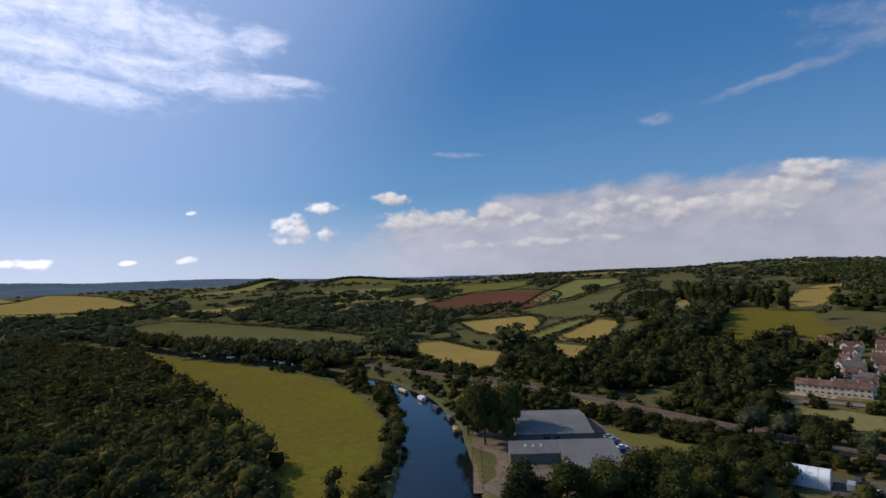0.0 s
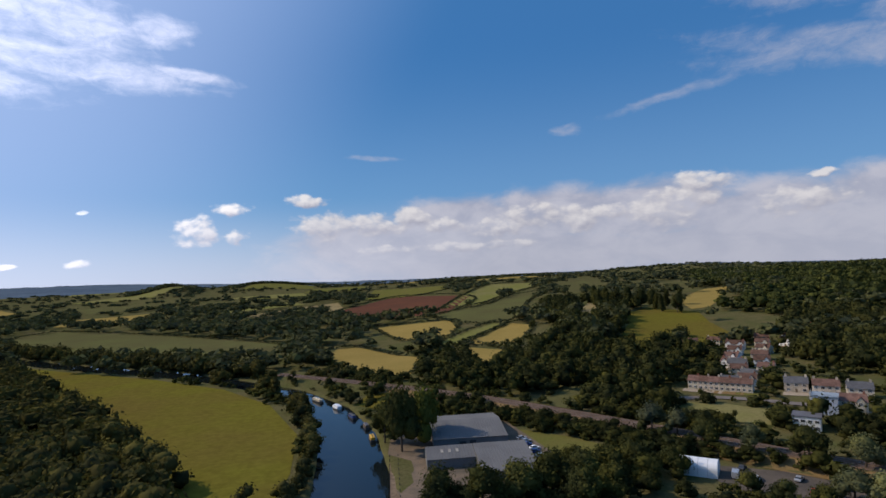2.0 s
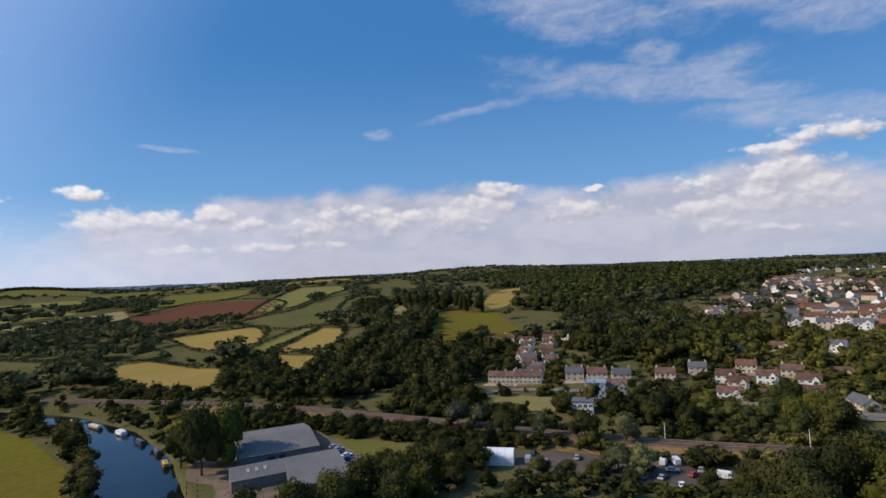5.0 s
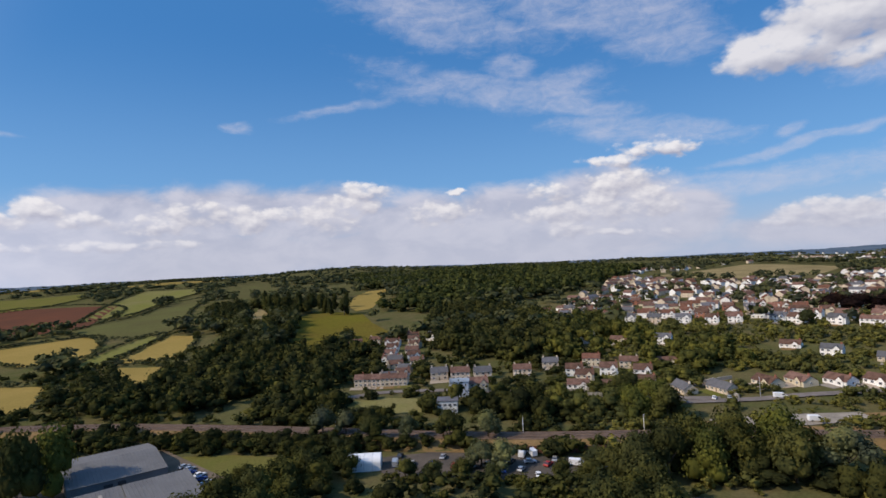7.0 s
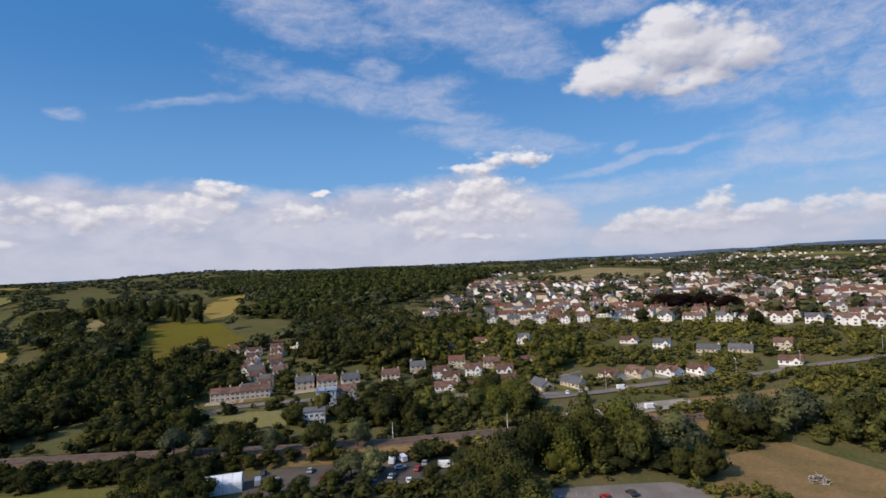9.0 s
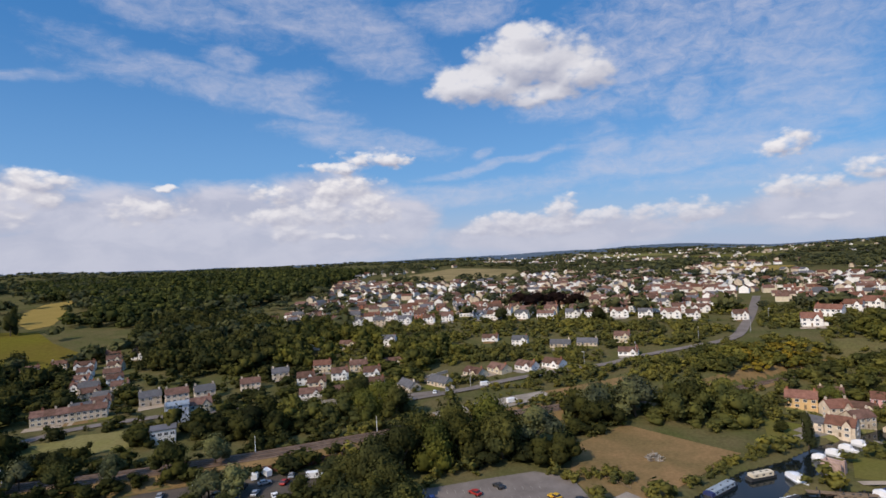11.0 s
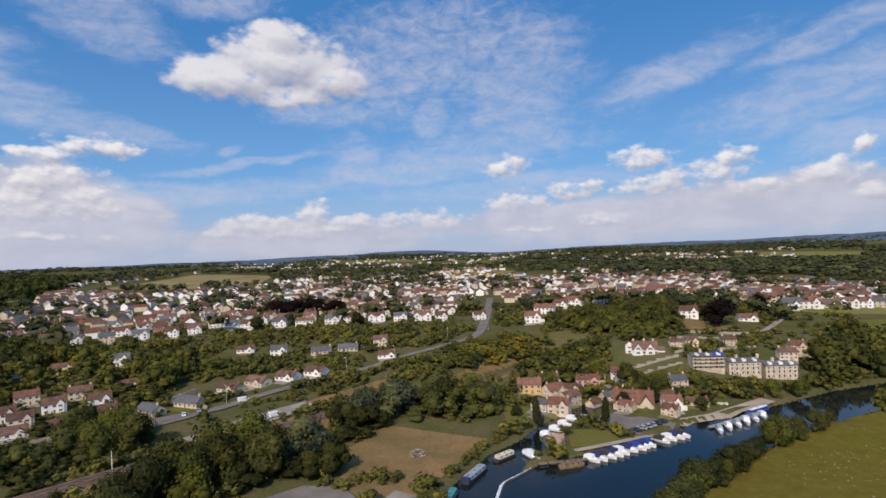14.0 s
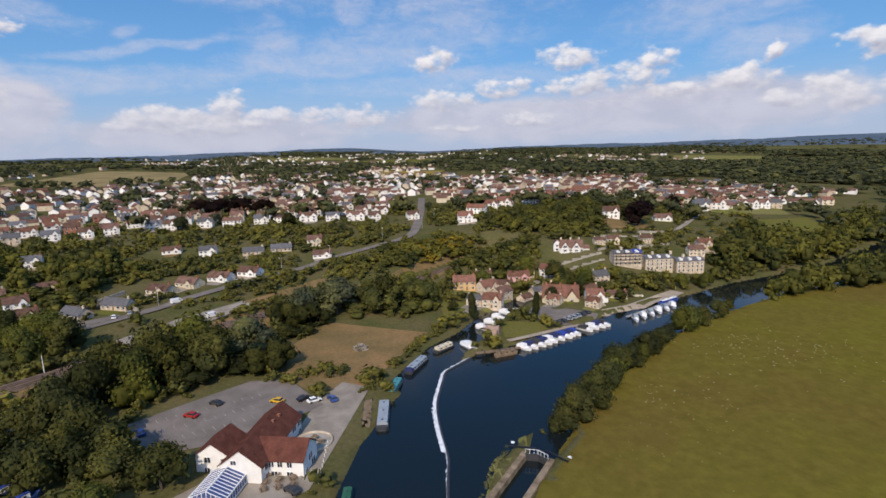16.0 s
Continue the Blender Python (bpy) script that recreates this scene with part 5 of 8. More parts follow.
def tree(kind, x, y, high, wide=None, where=""):
    """One tree as a thing of its own: trunk and crown."""
    wide = wide or high * rng.uniform(0.85, 1.05)
    key, label, shape, count = KINDS[kind]
    top = thing("tree", label + (" " + where if where else ""), "tree")
    v = rng.randrange(count)
    for name, me in (("trunk", rng.choice(TRUNKS)), ("crown", CROWNS[kind, v])):
        ob = new(name, me)
        ob.parent = top
    top.matrix_basis = Matrix.LocRotScale((x, y, height(x, y) - 0.1), Euler((0, 0, rng.uniform(0, 6.28))), (wide, wide, high))
    CLEAR.append((x, y, wide * 0.3))
    return top


FINE = [crown(300 + k, 8, 270, 0.047, 0.66) for k in range(7)] + [crown(320, 6, 260, 0.042, 0.5, 'tall'), crown(321, 6, 300, 0.046, 0.5)]
MID = [crown(340 + k, 6, 105, 0.070, 0.64, core=False) for k in range(8)] + [crown(360, 5, 90, 0.06, 0.5, 'tall', core=False)]
HILL = [crown(380 + k, 4, 52, 0.105, 0.66, core=False) for k in range(8)]
FAR = [crown(400 + k, 1, 24, 0.16, 0.5, core=False) for k in range(6)]
SPECK = [crown(450 + k, 1, 8, 0.22, 0.4, core=False) for k in range(6)]
BUSH = [crown(500 + k, 3, 54, 0.105, 0.75, core=False) for k in range(8)]


def scatter(name, label, places, forms, material, category="wood"):
    """Many crowns in one mesh. places: x, y, height, width, sink."""
    vs, qs, n = [], [], 0
    if not places:
        return None
    zs = land([p[0] for p in places], [p[1] for p in places])
    for (x, y, h, w, sink), z in zip(places, zs):
        v, q = rng.choice(forms)
        a = rng.uniform(0, 6.28)
        c, s = math.cos(a), math.sin(a)
        vs.append(np.stack([x + w * (v[:, 0] * c - v[:, 1] * s), y + w * (v[:, 0] * s + v[:, 1] * c), z + h * (v[:, 2] - sink)], 1))
        qs.append(q + n)
        n += len(v)
    me = raw_mesh(name, np.concatenate(vs), np.concatenate(qs), material)
    return tagged(new(name, me), label, category, kind="stuff")


def open_ground(pts, margin=5.0, fields=True):
    """Keeps the places that are clear of water, tracks, roads, houses and fields."""
    p = np.array([(q[0], q[1]) for q in pts], float).reshape(-1, 2)
    ok = np.minimum(segment_distance(p[:, 0], p[:, 1], RIVER), segment_distance(p[:, 0], p[:, 1], MILL_CUT)) > 2.0
    ok &= segment_distance(p[:, 0], p[:, 1], RAILWAY) > 6.5 + margin * 0.3
    ok &= segment_distance(p[:, 0], p[:, 1], MAIN_ROAD) > 5 + margin * 0.4
    ok &= segment_distance(p[:, 0], p[:, 1], TERRACE_ROAD) > 4 + margin * 0.4
    ok &= np.hypot(p[:, 0], p[:, 1]) > 60
    if fields:
        for o in FIELDS.values():
            mx, my = sum(q[0] for q in o) / len(o), sum(q[1] for q in o) / len(o)
            k = 1.06 if math.hypot(mx, my) > 380 else 1.0
            ok &= ~inside(mx + (p[:, 0] - mx) / k, my + (p[:, 1] - my) / k, o)
    c = np.array(CLEAR).reshape(-1, 3)
    for i in range(0, len(c), 200):
        cc = c[i:i + 200]
        ok &= ~((np.hypot(p[:, :1] - cc[:, 0], p[:, 1:] - cc[:, 1]) < cc[:, 2]).any(axis=1))
    return [q for q, o in zip(pts, ok) if o]


def wood_places(outline, step, lo, hi, fat=1.0, sink=0.12, margin=5.0, fields=True):
    xs, ys = [p[0] for p in outline], [p[1] for p in outline]
    pts = []
    y, row = min(ys), 0
    while y < max(ys):
        x = min(xs) + (row % 2) * step / 2
        while x < max(xs):
            h = lo + (hi - lo) * rng.random() ** 0.8 if rng.random() > 0.15 else lo * 0.65
            pts.append((x + rng.uniform(-0.4, 0.4) * step, y + rng.uniform(-0.4, 0.4) * step, h, max(h * rng.uniform(0.8, 1.0), step * 1.25) * fat, sink))
            x += step
        y, row = y + step * 0.87, row + 1
    keep = inside([p[0] for p in pts], [p[1] for p in pts], outline)
    return open_ground([p for p, k in zip(pts, keep) if k], margin, fields)


def line_places(line, width, step, lo, hi, fat=1.0, sink=0.15, margin=3.0, fields=False):
    pts = []
    for p in resample(line, step):
        for k in range(max(1, int(width / step))):
            h = rng.uniform(lo, hi)
            pts.append((p.x + rng.uniform(-0.5, 0.5) * width, p.y + rng.uniform(-0.5, 0.5) * width, h, h * rng.uniform(0.8, 1.1) * fat, sink))
    return open_ground(pts, margin, fields)




def sightline_capped(places):
    """Trees between the camera's start and a house are lowered to keep the house in sight."""
    h = np.array(HOMES)
    d = np.hypot(h[:, 0], h[:, 1])
    ux, uy, fall = -h[:, 0] / d, -h[:, 1] / d, (66 - h[:, 2]) / d
    out = []
    for x, y, high, wide, sink in places:
        ahead = (x - h[:, 0]) * ux + (y - h[:, 1]) * uy
        beside = np.abs((x - h[:, 0]) * uy - (y - h[:, 1]) * ux)
        near_by = (ahead > 0) & (ahead < 46) & (beside < 6)
        if near_by.any() and rng.random() < 0.7:
            limit = max(3.0, float((2.6 + 0.95 * ahead * fall)[near_by].min()))
            if high > limit:
                high, wide = limit, max(wide * limit / high, limit * 1.1)
        out.append((x, y, high, wide, sink))
    return out


# Trees that stand alone
for kind, x, y, h, w, where in [("grey_tree", 129, 133, 10, 11, "in the vehicle yard"), ("grey_tree", 134, 128, 10, 11, "in the vehicle yard"), ("tree", 150, 96, 11, 11, "beside the vehicle yard"), ("tree", 158, 92, 14, 13, "beside the vehicle yard"), ("tree", 142, 100, 8, 9, "beside the vehicle yard"), ("poplar", 214, -41, 12, 8, "beside the mill cut"), ("poplar", 206, -66, 11, 7, "beside the car park"), ("tree", 226, -82, 8, 7, "behind the inn"), ("tree", 13, 214, 26, 15, "beside the boatyard"), ("bright_tree", 22, 224, 24, 15, "beside the boatyard"), ("tree", 7, 228, 18, 12, "beside the boatyard"),
                                ("grey_tree", 232, 14, 17, 20, "at the edge of the dry field"), ("grey_tree", 226, 28, 16, 18, "at the edge of the dry field"), ("tree", 236, -6, 15, 17, "at the edge of the dry field"),
                                ("tree", 180, 56, 17, 16, "beside the car park"), ("tree", 176, 70, 18, 16, "beside the car park"), ("bright_tree", 190, 62, 19, 17, "beside the car park"), ("grey_tree", 192, 46, 16, 17, "beside the car park"),
                                ("copper_tree", 342, -200, 19, 23, "beside a white house"), ("copper_tree", 392, -262, 14, 13, "beside the village lane"), ("copper_tree", 474, 96, 15, 24, "among white houses"), ("copper_tree", 466, 62, 14, 22, "among white houses"), ("copper_tree", 476, 80, 15, 23, "among white houses"), ("copper_tree", 482, 112, 14, 20, "among white houses"), ("tree", 408, 246, 13, 12, "among white houses"), ("tree", 414, 112, 12, 11, "among white houses"), ("tree", 410, 40, 12, 11, "among white houses"),
                                ("tree", 130, 78, 13, 12, "beside the pub drive"), ("tree", 139, 79, 15, 13, "beside the car park"), ("tree", 148, 88, 16, 13, "beside the car park"), ("tree", 160, 84, 18, 14, "beside the car park"), ("bright_tree", 166, 76, 17, 14, "beside the car park"), ("tree", 152, 104, 8, 9, "beside the vehicle yard"), ("tree", 119, 57, 11, 12, "beside the pub drive"), ("tree", 132, 70, 12, 12, "beside the car park"), ("tree", 126, 84, 13, 12, "beside the pub drive"), ("bright_tree", 112, 68, 8, 9, "beside the pub drive"), ("tree", 174, 84, 18, 15, "beside the railway"), ("tree", 182, 74, 19, 15, "beside the railway"), ("tree", 124, 68, 10, 12, "beside the pub drive")]:
    tree(kind, x, y, h, w, where)
for k, (x, y) in enumerate([(266, 603), (274, 590), (281, 606), (290, 596), (296, 579), (300, 562), (309, 546), (305, 529), (313, 514), (322, 524), (331, 562), (326, 583), (288, 570), (262, 585)]):
    tree("tree" if k % 3 == 2 else "poplar", x, y, rng.uniform(17, 25), rng.uniform(12, 17) if k % 3 == 2 else rng.uniform(12, 15), "on the hill")
for x, y in [(130, 196), (140, 184), (150, 172), (137, 205), (127, 208), (120, 214), (160, 162)]:
    tree("grey_tree" if x % 20 < 10 else "tree", x - 12, y - 14, rng.uniform(9, 12), None, "in front of the railway")
for x, y, h in [(107, 146, 7), (113, 139, 6.5), (119, 132, 7), (125, 124, 6), (140, 108, 6.5)]:
    tree("tree", x, y, h, h * 1.1, "in front of the vehicle yard")
for x, y in [(206, 122), (214, 128), (222, 120), (212, 110), (230, 128), (236, 138), (224, 138)]:
    tree("bright_tree" if x % 4 else "tree", x, y, rng.uniform(11, 16), None, "behind the railway bridge")
for x, y in [(124, -38), (126, -42), (131, -50), (134, -53), (140, -60), (147, -68), (153, -77), (160, -87), (168, -98), (176, -111), (184, -126), (190, -138), (195, -150), (137, -57), (143, -64), (150, -72), (157, -82), (164, -92), (172, -104), (180, -118)]:
    tree(rng.choice(["tree", "tree", "bright_tree"]), x - 4.0 + rng.uniform(-1.5, 1.5), y + 1.0 + rng.uniform(-2, 2), rng.uniform(5.5, 12), None, "along the meadow bank")

for x, y, h in [(20, 158, 13), (31, 154, 14), (43, 157, 13), (54, 160, 14), (65, 164, 12), (75, 167, 12), (86, 171, 11), (95, 164, 10), (84, 160, 10), (60, 150, 12), (70, 153, 11)]:
    tree("tree", x, y, h, h * 1.05, "in front of the boatyard")

for x, y, h in [(236, -92, 9), (232, -88, 9), (260, -60, 9), (246, -100, 10), (230, -96, 8), (234, -104, 12), (243, -108, 12), (238, -130, 7), (234, -142, 7), (231, -154, 8), (229, -166, 8), (264, -80, 9), (262, -100, 11), (270, -86, 11), (218, -112, 6), (226, -36, 5)]:
    tree(rng.choice(["tree", "tree", "bright_tree"]), x, y, h, h * 1.05, "in the riverside village")

# Woods, hedges and scrub
near = []
near += wood_places([(-260, 470), (-140, 312), (-100, 250), (-72, 204), (-48, 168), (-52, 118), (-120, 96), (-300, 230), (-480, 430), (-420, 560)], 10, 13, 19, fields=False)
near += line_places([(-400, 655), (-262, 535), (-150, 448), (-88, 386), (-56, 346), (-34, 300), (-27, 268)], 4, 3.4, 11, 15)
near += line_places([(-430, 712), (-280, 578), (-164, 486), (-104, 430), (-70, 388), (-44, 352)], 22, 6, 12, 17)
near += line_places([(-95, 428), (-30, 366), (10, 345)], 20, 7, 7, 10.5)
near += wood_places([(60, 262), (84, 236), (104, 208), (128, 178), (150, 152), (142, 146), (118, 172), (96, 198), (74, 226), (54, 250)], 7, 4, 9, margin=2)
near += line_places([(168, 352), (190, 354), (208, 358), (226, 366), (262, 352), (278, 368)], 10, 6, 6, 9)
near += wood_places([(232, 402), (250, 408), (262, 398), (246, 392)], 8, 8, 11, fields=False)
near += line_places([(-10, 300), (4, 320), (30, 325), (40, 300), (36, 262)], 14, 8, 8, 14)
near += wood_places([(30, 350), (40, 398), (100, 392), (150, 420), (178, 480), (180, 560), (240, 690), (330, 640), (300, 570), (205, 412), (255, 380), (232, 345), (200, 315), (160, 280), (138, 246), (126, 214), (96, 262), (66, 300)], 10, 11, 17)
near += wood_places([(150, 205), (162, 214), (178, 196), (190, 176), (206, 160), (222, 140), (214, 122), (196, 132), (172, 158)], 8.5, 8, 14)
near += wood_places([(-40, 380), (-30, 398), (20, 384), (30, 350), (0, 362)], 9, 6, 9.5)
near += wood_places([(326, 387), (400, 437), (396, 325), (340, 240), (300, 187), (262, 214), (256, 305)], 10.5, 13, 18)
near += wood_places([(177, 176), (200, 196), (228, 200), (245, 150), (206, 122)], 10.5, 6, 10)
near += wood_places([(160, 76), (171, 58), (178, 34), (202, 38), (203, 56), (190, 72), (174, 86)], 9, 9, 14)
near += line_places([(203, -163), (209, -190), (215, -215), (218, -245), (219, -280), (212, -330)], 10, 4, 12, 17)
near += line_places([(198, -160), (204, -180), (210, -205), (213, -235), (214, -275), (205, -330)], 8, 5, 11, 16)
near += wood_places([(203, 38), (236, 50), (258, 10), (258, -22), (222, -26), (224, 16)], 9, 10, 15)
near += wood_places([(288, 6), (316, -16), (322, -50), (314, -100), (289, -108), (262, -70), (284, -44)], 8, 5, 8)
near += wood_places([(345, -92), (396, -128), (470, -240), (400, -250), (340, -185), (300, -128)], 9, 7, 10.5)
near += wood_places([(237, -175), (303, -245), (360, -430), (250, -420), (218, -270), (215, -190)], 10, 12, 18)
near += wood_places([(326, 178), (344, 134), (310, 112), (284, 128), (290, 160)], 9.5, 11, 15)
near += wood_places([(356, 330), (396, 300), (380, 230), (350, 160), (320, 190), (340, 250)], 10, 11, 16)
near += line_places([(238, -112), (244, -140), (245, -168), (240, -196)], 12, 5, 5, 9)
near += line_places([(-31, 290), (-24, 250), (-22, 205), (-24, 168)], 5, 5, 5, 9)
near += [(-26, 152, 11, 12, 0.1), (-34, 160, 12, 12, 0.1), (-18, 140, 9, 10, 0.1)]
near += wood_places([(176, 262), (186, 296), (214, 330), (240, 300), (222, 262), (206, 246)], 11, 6, 11)
near += wood_places([(262, 150), (286, 176), (300, 150), (290, 122), (272, 130)], 11, 5, 8)
belt = []
for k in range(800):
    a, r = rng.uniform(-3, 36), 140 + 150 * rng.random()
    x, y = r * math.sin(radians(a)), r * math.cos(radians(a))
    if noise.noise(Vector((x / 26, y / 26, 6))) > -0.08:
        h = rng.uniform(4.5, 8.5)
        belt.append((x, y, h, h * rng.uniform(0.95, 1.25), 0.14))
belt = open_ground(belt, 3.0)
near += belt[:130]
near = sightline_capped([(x, y, h * 1.04, w * 1.14, s) for x, y, h, w, s in near])
# leaf colour goes by bearing: sunlit brightness is painted into the eastern trees
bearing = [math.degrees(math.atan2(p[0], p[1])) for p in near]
near_kinds = [("woodland", "dense dark green summer woodland in full leaf", "wood"), ("woodland", "green riverside wood in full leaf", "wood_west"), ("woodland", "trees between gardens and railway in a sunlit leaf colour", "wood_east")]
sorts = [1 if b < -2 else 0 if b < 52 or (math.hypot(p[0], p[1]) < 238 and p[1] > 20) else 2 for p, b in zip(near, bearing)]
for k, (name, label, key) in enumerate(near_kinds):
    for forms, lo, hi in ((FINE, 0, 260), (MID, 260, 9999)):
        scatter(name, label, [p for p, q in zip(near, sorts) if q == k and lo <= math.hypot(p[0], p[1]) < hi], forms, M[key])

scrub = []
scrub += line_places([(46, 276), (76, 236), (100, 206), (122, 176)], 16, 5, 4, 7, 1.2)
scrub += line_places([(250, 60), (290, 0), (310, -40)], 18, 6, 3, 6, 1.2)
scrub += line_places([(264, 70), (300, 10), (330, -30)], 10, 6, 2.5, 5, 1.2)
scrub += line_places([(60, 480), (140, 575)], 5, 4, 3, 5, 1.2)
scrub += line_places([(84, 474), (146, 550)], 5, 4, 3, 5, 1.2)
scrub += line_places([(126, 452), (164, 522)], 5, 4, 4, 7, 1.2)
scrub += line_places([(365, 320), (372, 240), (382, 150), (392, 80), (388, 20), (372, -20)], 18, 6, 4, 8, 1.1)
scrub += line_places([(330, 245), (318, 150), (320, 90), (318, 50)], 26, 7, 4, 9, 1.1)
scrub += line_places([(236, -70), (262, -110), (262, -150), (250, -180)], 22, 6, 4, 9, 1.1)
scrub += line_places([(232, -120), (240, -160), (236, -178)], 12, 6, 6, 10, 1.1)
scrub += line_places([(98, 180), (106, 172), (96, 158), (80, 162), (60, 150), (30, 146)], 14, 5, 3, 6, 1.1)
scrub += line_places([(118, 150), (140, 118), (152, 100)], 12, 5, 4, 7, 1.1)
for k in range(9500):
    a, r = rng.uniform(-40, 147) if k % 3 else rng.uniform(48, 125), 95 + 390 * rng.random() ** 0.75
    x, y = r * math.sin(radians(a)), r * math.cos(radians(a))
    if noise.noise(Vector((x / 34, y / 34, 2))) + 0.4 * noise.noise(Vector((x / 9, y / 9, 8))) > -0.16:
        h = rng.uniform(2.4, 7.0) * (0.6 if rng.random() < 0.3 else 1.0) * (1.08 if a < 56 else 1.0)
        scrub.append((x, y, h, h * rng.uniform(1.0, 1.7), 0.15))
scrub = sightline_capped(open_ground(scrub, 2.0))
scrub += line_places([(203, -26), (181, -8), (161, 5), (155, 11)], 3, 1.6, 1.6, 2.6, 1.4)
scrub += line_places([(103, 147), (126, 119), (146, 95), (150, 92)], 5, 2.2, 2, 4, 1.2)
scrub += line_places([(168, 34), (174, 24), (172, 16)], 5, 2, 2, 4, 1.3)
scrub += line_places([(224, 16), (220, 30), (200, 38), (172, 38)], 4, 2.5, 2, 4.5, 1.2)
bearing = [math.degrees(math.atan2(p[0], p[1])) for p in scrub]
scatter("scrub", "green bushes, hedges and scrub along banks", [p for p, b in zip(scrub, bearing) if b < 56], BUSH, M["leaf"], "bushes")
# eastern scrub takes the lightened leaf that imitates sunlight
scatter("scrub", "garden shrubs and hedges in a sunlit leaf colour", [p for p, b in zip(scrub, bearing) if b >= 56], BUSH, M["hedge"], "bushes")
gorse = wood_places([(294, -36), (330, -30), (330, -80), (300, -84), (290, -56)], 4, 2, 4.5, 1.3)
scatter("gorse", "yellow-green gorse and shrubs above the railway", gorse, BUSH, M["gorse"], "bushes")

far = []
hill_trees = wood_places([(743, 1153), (862, 983), (1085, 711), (980, 520), (760, 440), (567, 390), (470, 400), (400, 440), (364, 430), (352, 505), (430, 560), (540, 720), (520, 800)], 14, 10, 21)
for k in range(7600):
    a = rng.uniform(-44, 146)
    r = 430 + 900 * rng.random()
    x, y = r * math.sin(radians(a)), r * math.cos(radians(a))
    clump = noise.noise(Vector((x / 150, y / 95, 0.7))) + 0.5 * noise.noise(Vector((x / 45, y / 40, 5)))
    town = 50 < a < 141 and 440 < r < 2200
    hill = 0 < a < 50
    if clump > (-0.04 if town else 0.06 if hill else -0.32):
        h = rng.uniform(6, 12) if town else rng.uniform(10, 16)
        far.append((x, y, h * (1 + r / 6000), h * rng.uniform(0.9, 1.3) * (1 + r / 3000), 0.15))
far = open_ground(far, 4.0)
for o in list(FIELDS.values())[2:15]:
    far += line_places(list(o) + [o[0]], 3, 3.5, 2.2, 4.2, 1.5)
specks = []
for p, q in HEDGES:
    specks += line_places([p, q], 4, 9 * (1 + math.hypot(*p) / 4000), 4, 9 * (1 + math.hypot(*p) / 5000), 1.5)
for cell in COPSES:
    if patch.random() < 0.92:
        specks += wood_places(cell, 17 * (1 + math.hypot(*cell[0]) / 4000), 8, 15, 1.15)
for k in range(9500):
    a = rng.uniform(-45, 147)
    r = 1250 + 2600 * rng.random() ** 1.3
    x, y = r * math.sin(radians(a)), r * math.cos(radians(a))
    clump = noise.noise(Vector((x / 260, y / 170, 0.7))) + 0.5 * noise.noise(Vector((x / 70, y / 60, 5)))
    if clump > (0.05 if 60 < a < 125 else -0.02 if a > 20 else -0.14):
        h = rng.uniform(10, 16)
        specks.append((x, y, h, h * rng.uniform(1.2, 2.2), 0.3))
for k in range(2200):
    a, r = rng.uniform(-21.5, -3.5), rng.gauss(2560, 170)
    if -15.0 < a < -13.2:
        continue
    h = rng.uniform(11, 18)
    specks.append((r * math.sin(radians(a)), r * math.cos(radians(a)), h, h * rng.uniform(1.1, 1.8), 0.3))
specks = [q for q in specks if q[0] > -0.36 * q[1] or math.hypot(q[0], q[1]) < 2900]
specks = open_ground(specks, 4.0)
# the far leaf colour carries a little painted haze
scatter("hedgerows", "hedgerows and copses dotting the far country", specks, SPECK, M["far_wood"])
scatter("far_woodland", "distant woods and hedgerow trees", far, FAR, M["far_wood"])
scatter("hill_woodland", "tall mixed wood on the hill above the town", [(x, y, h, w * 1.1, k) for x, y, h, w, k in hill_trees], HILL, M["hill_wood"])


tufts = [(rng.gauss(150, 14), rng.gauss(-128, 16), 0.4, rng.uniform(0.5, 1.1), 0.1) for k in range(170)] + [(rng.gauss(126, 11), rng.gauss(-78, 12), 0.4, rng.uniform(0.4, 0.9), 0.1) for k in range(60)] + [(rng.gauss(108, 10), rng.gauss(-60, 10), 0.35, 0.6, 0.1) for k in range(25)]
tufts = [q for q in tufts if inside([q[0]], [q[1]], FIELDS["river_meadow_2"])[0]]
scatter("thistle_tufts", "pale seeding tufts in the grazed meadow", tufts, BUSH, M["pale_tuft"], "tufts")
fringe = line_places([(121, -37), (135, -53), (158, -86), (178, -117), (196, -157), (206, -200)], 5, 1.3, 0.5, 1.3, 1.9)
scatter("bank_grass", "tall pale green grass along the meadow bank", fringe, BUSH[:3], M["bank_grass"], "grass")
reeds = [(96 + 22 * k / 60 + rng.uniform(-0.8, 0.8), -6 - 16 * k / 60 + rng.uniform(-0.8, 0.8), rng.uniform(1.0, 1.9), rng.uniform(1.2, 2.2), 0.1) for k in range(61)]
scatter("reeds", "green reeds on the edge of the lock island", reeds, BUSH[:3], M["leaf_grey"], "reeds")
# Riverside things
def along(p, q):
    """Middle, length and compass turn (degrees about z) of the line from p to q."""
    return ((p[0] + q[0]) / 2, (p[1] + q[1]) / 2), math.hypot(q[0] - p[0], q[1] - p[1]), math.degrees(math.atan2(q[1] - p[1], q[0] - p[0]))


def loft(bm, rings, closed=True):
    rows = [[bm.verts.new(p) for p in ring] for ring in rings]
    n = len(rows[0])
    for a, b in zip(rows, rows[1:]):
        for i in range(n if closed else n - 1):
            bm.faces.new((a[i], a[(i + 1) % n], b[(i + 1) % n], b[i]))
    if closed:
        bm.faces.new(rows[0][::-1])
        bm.faces.new(rows[-1])
    return rows


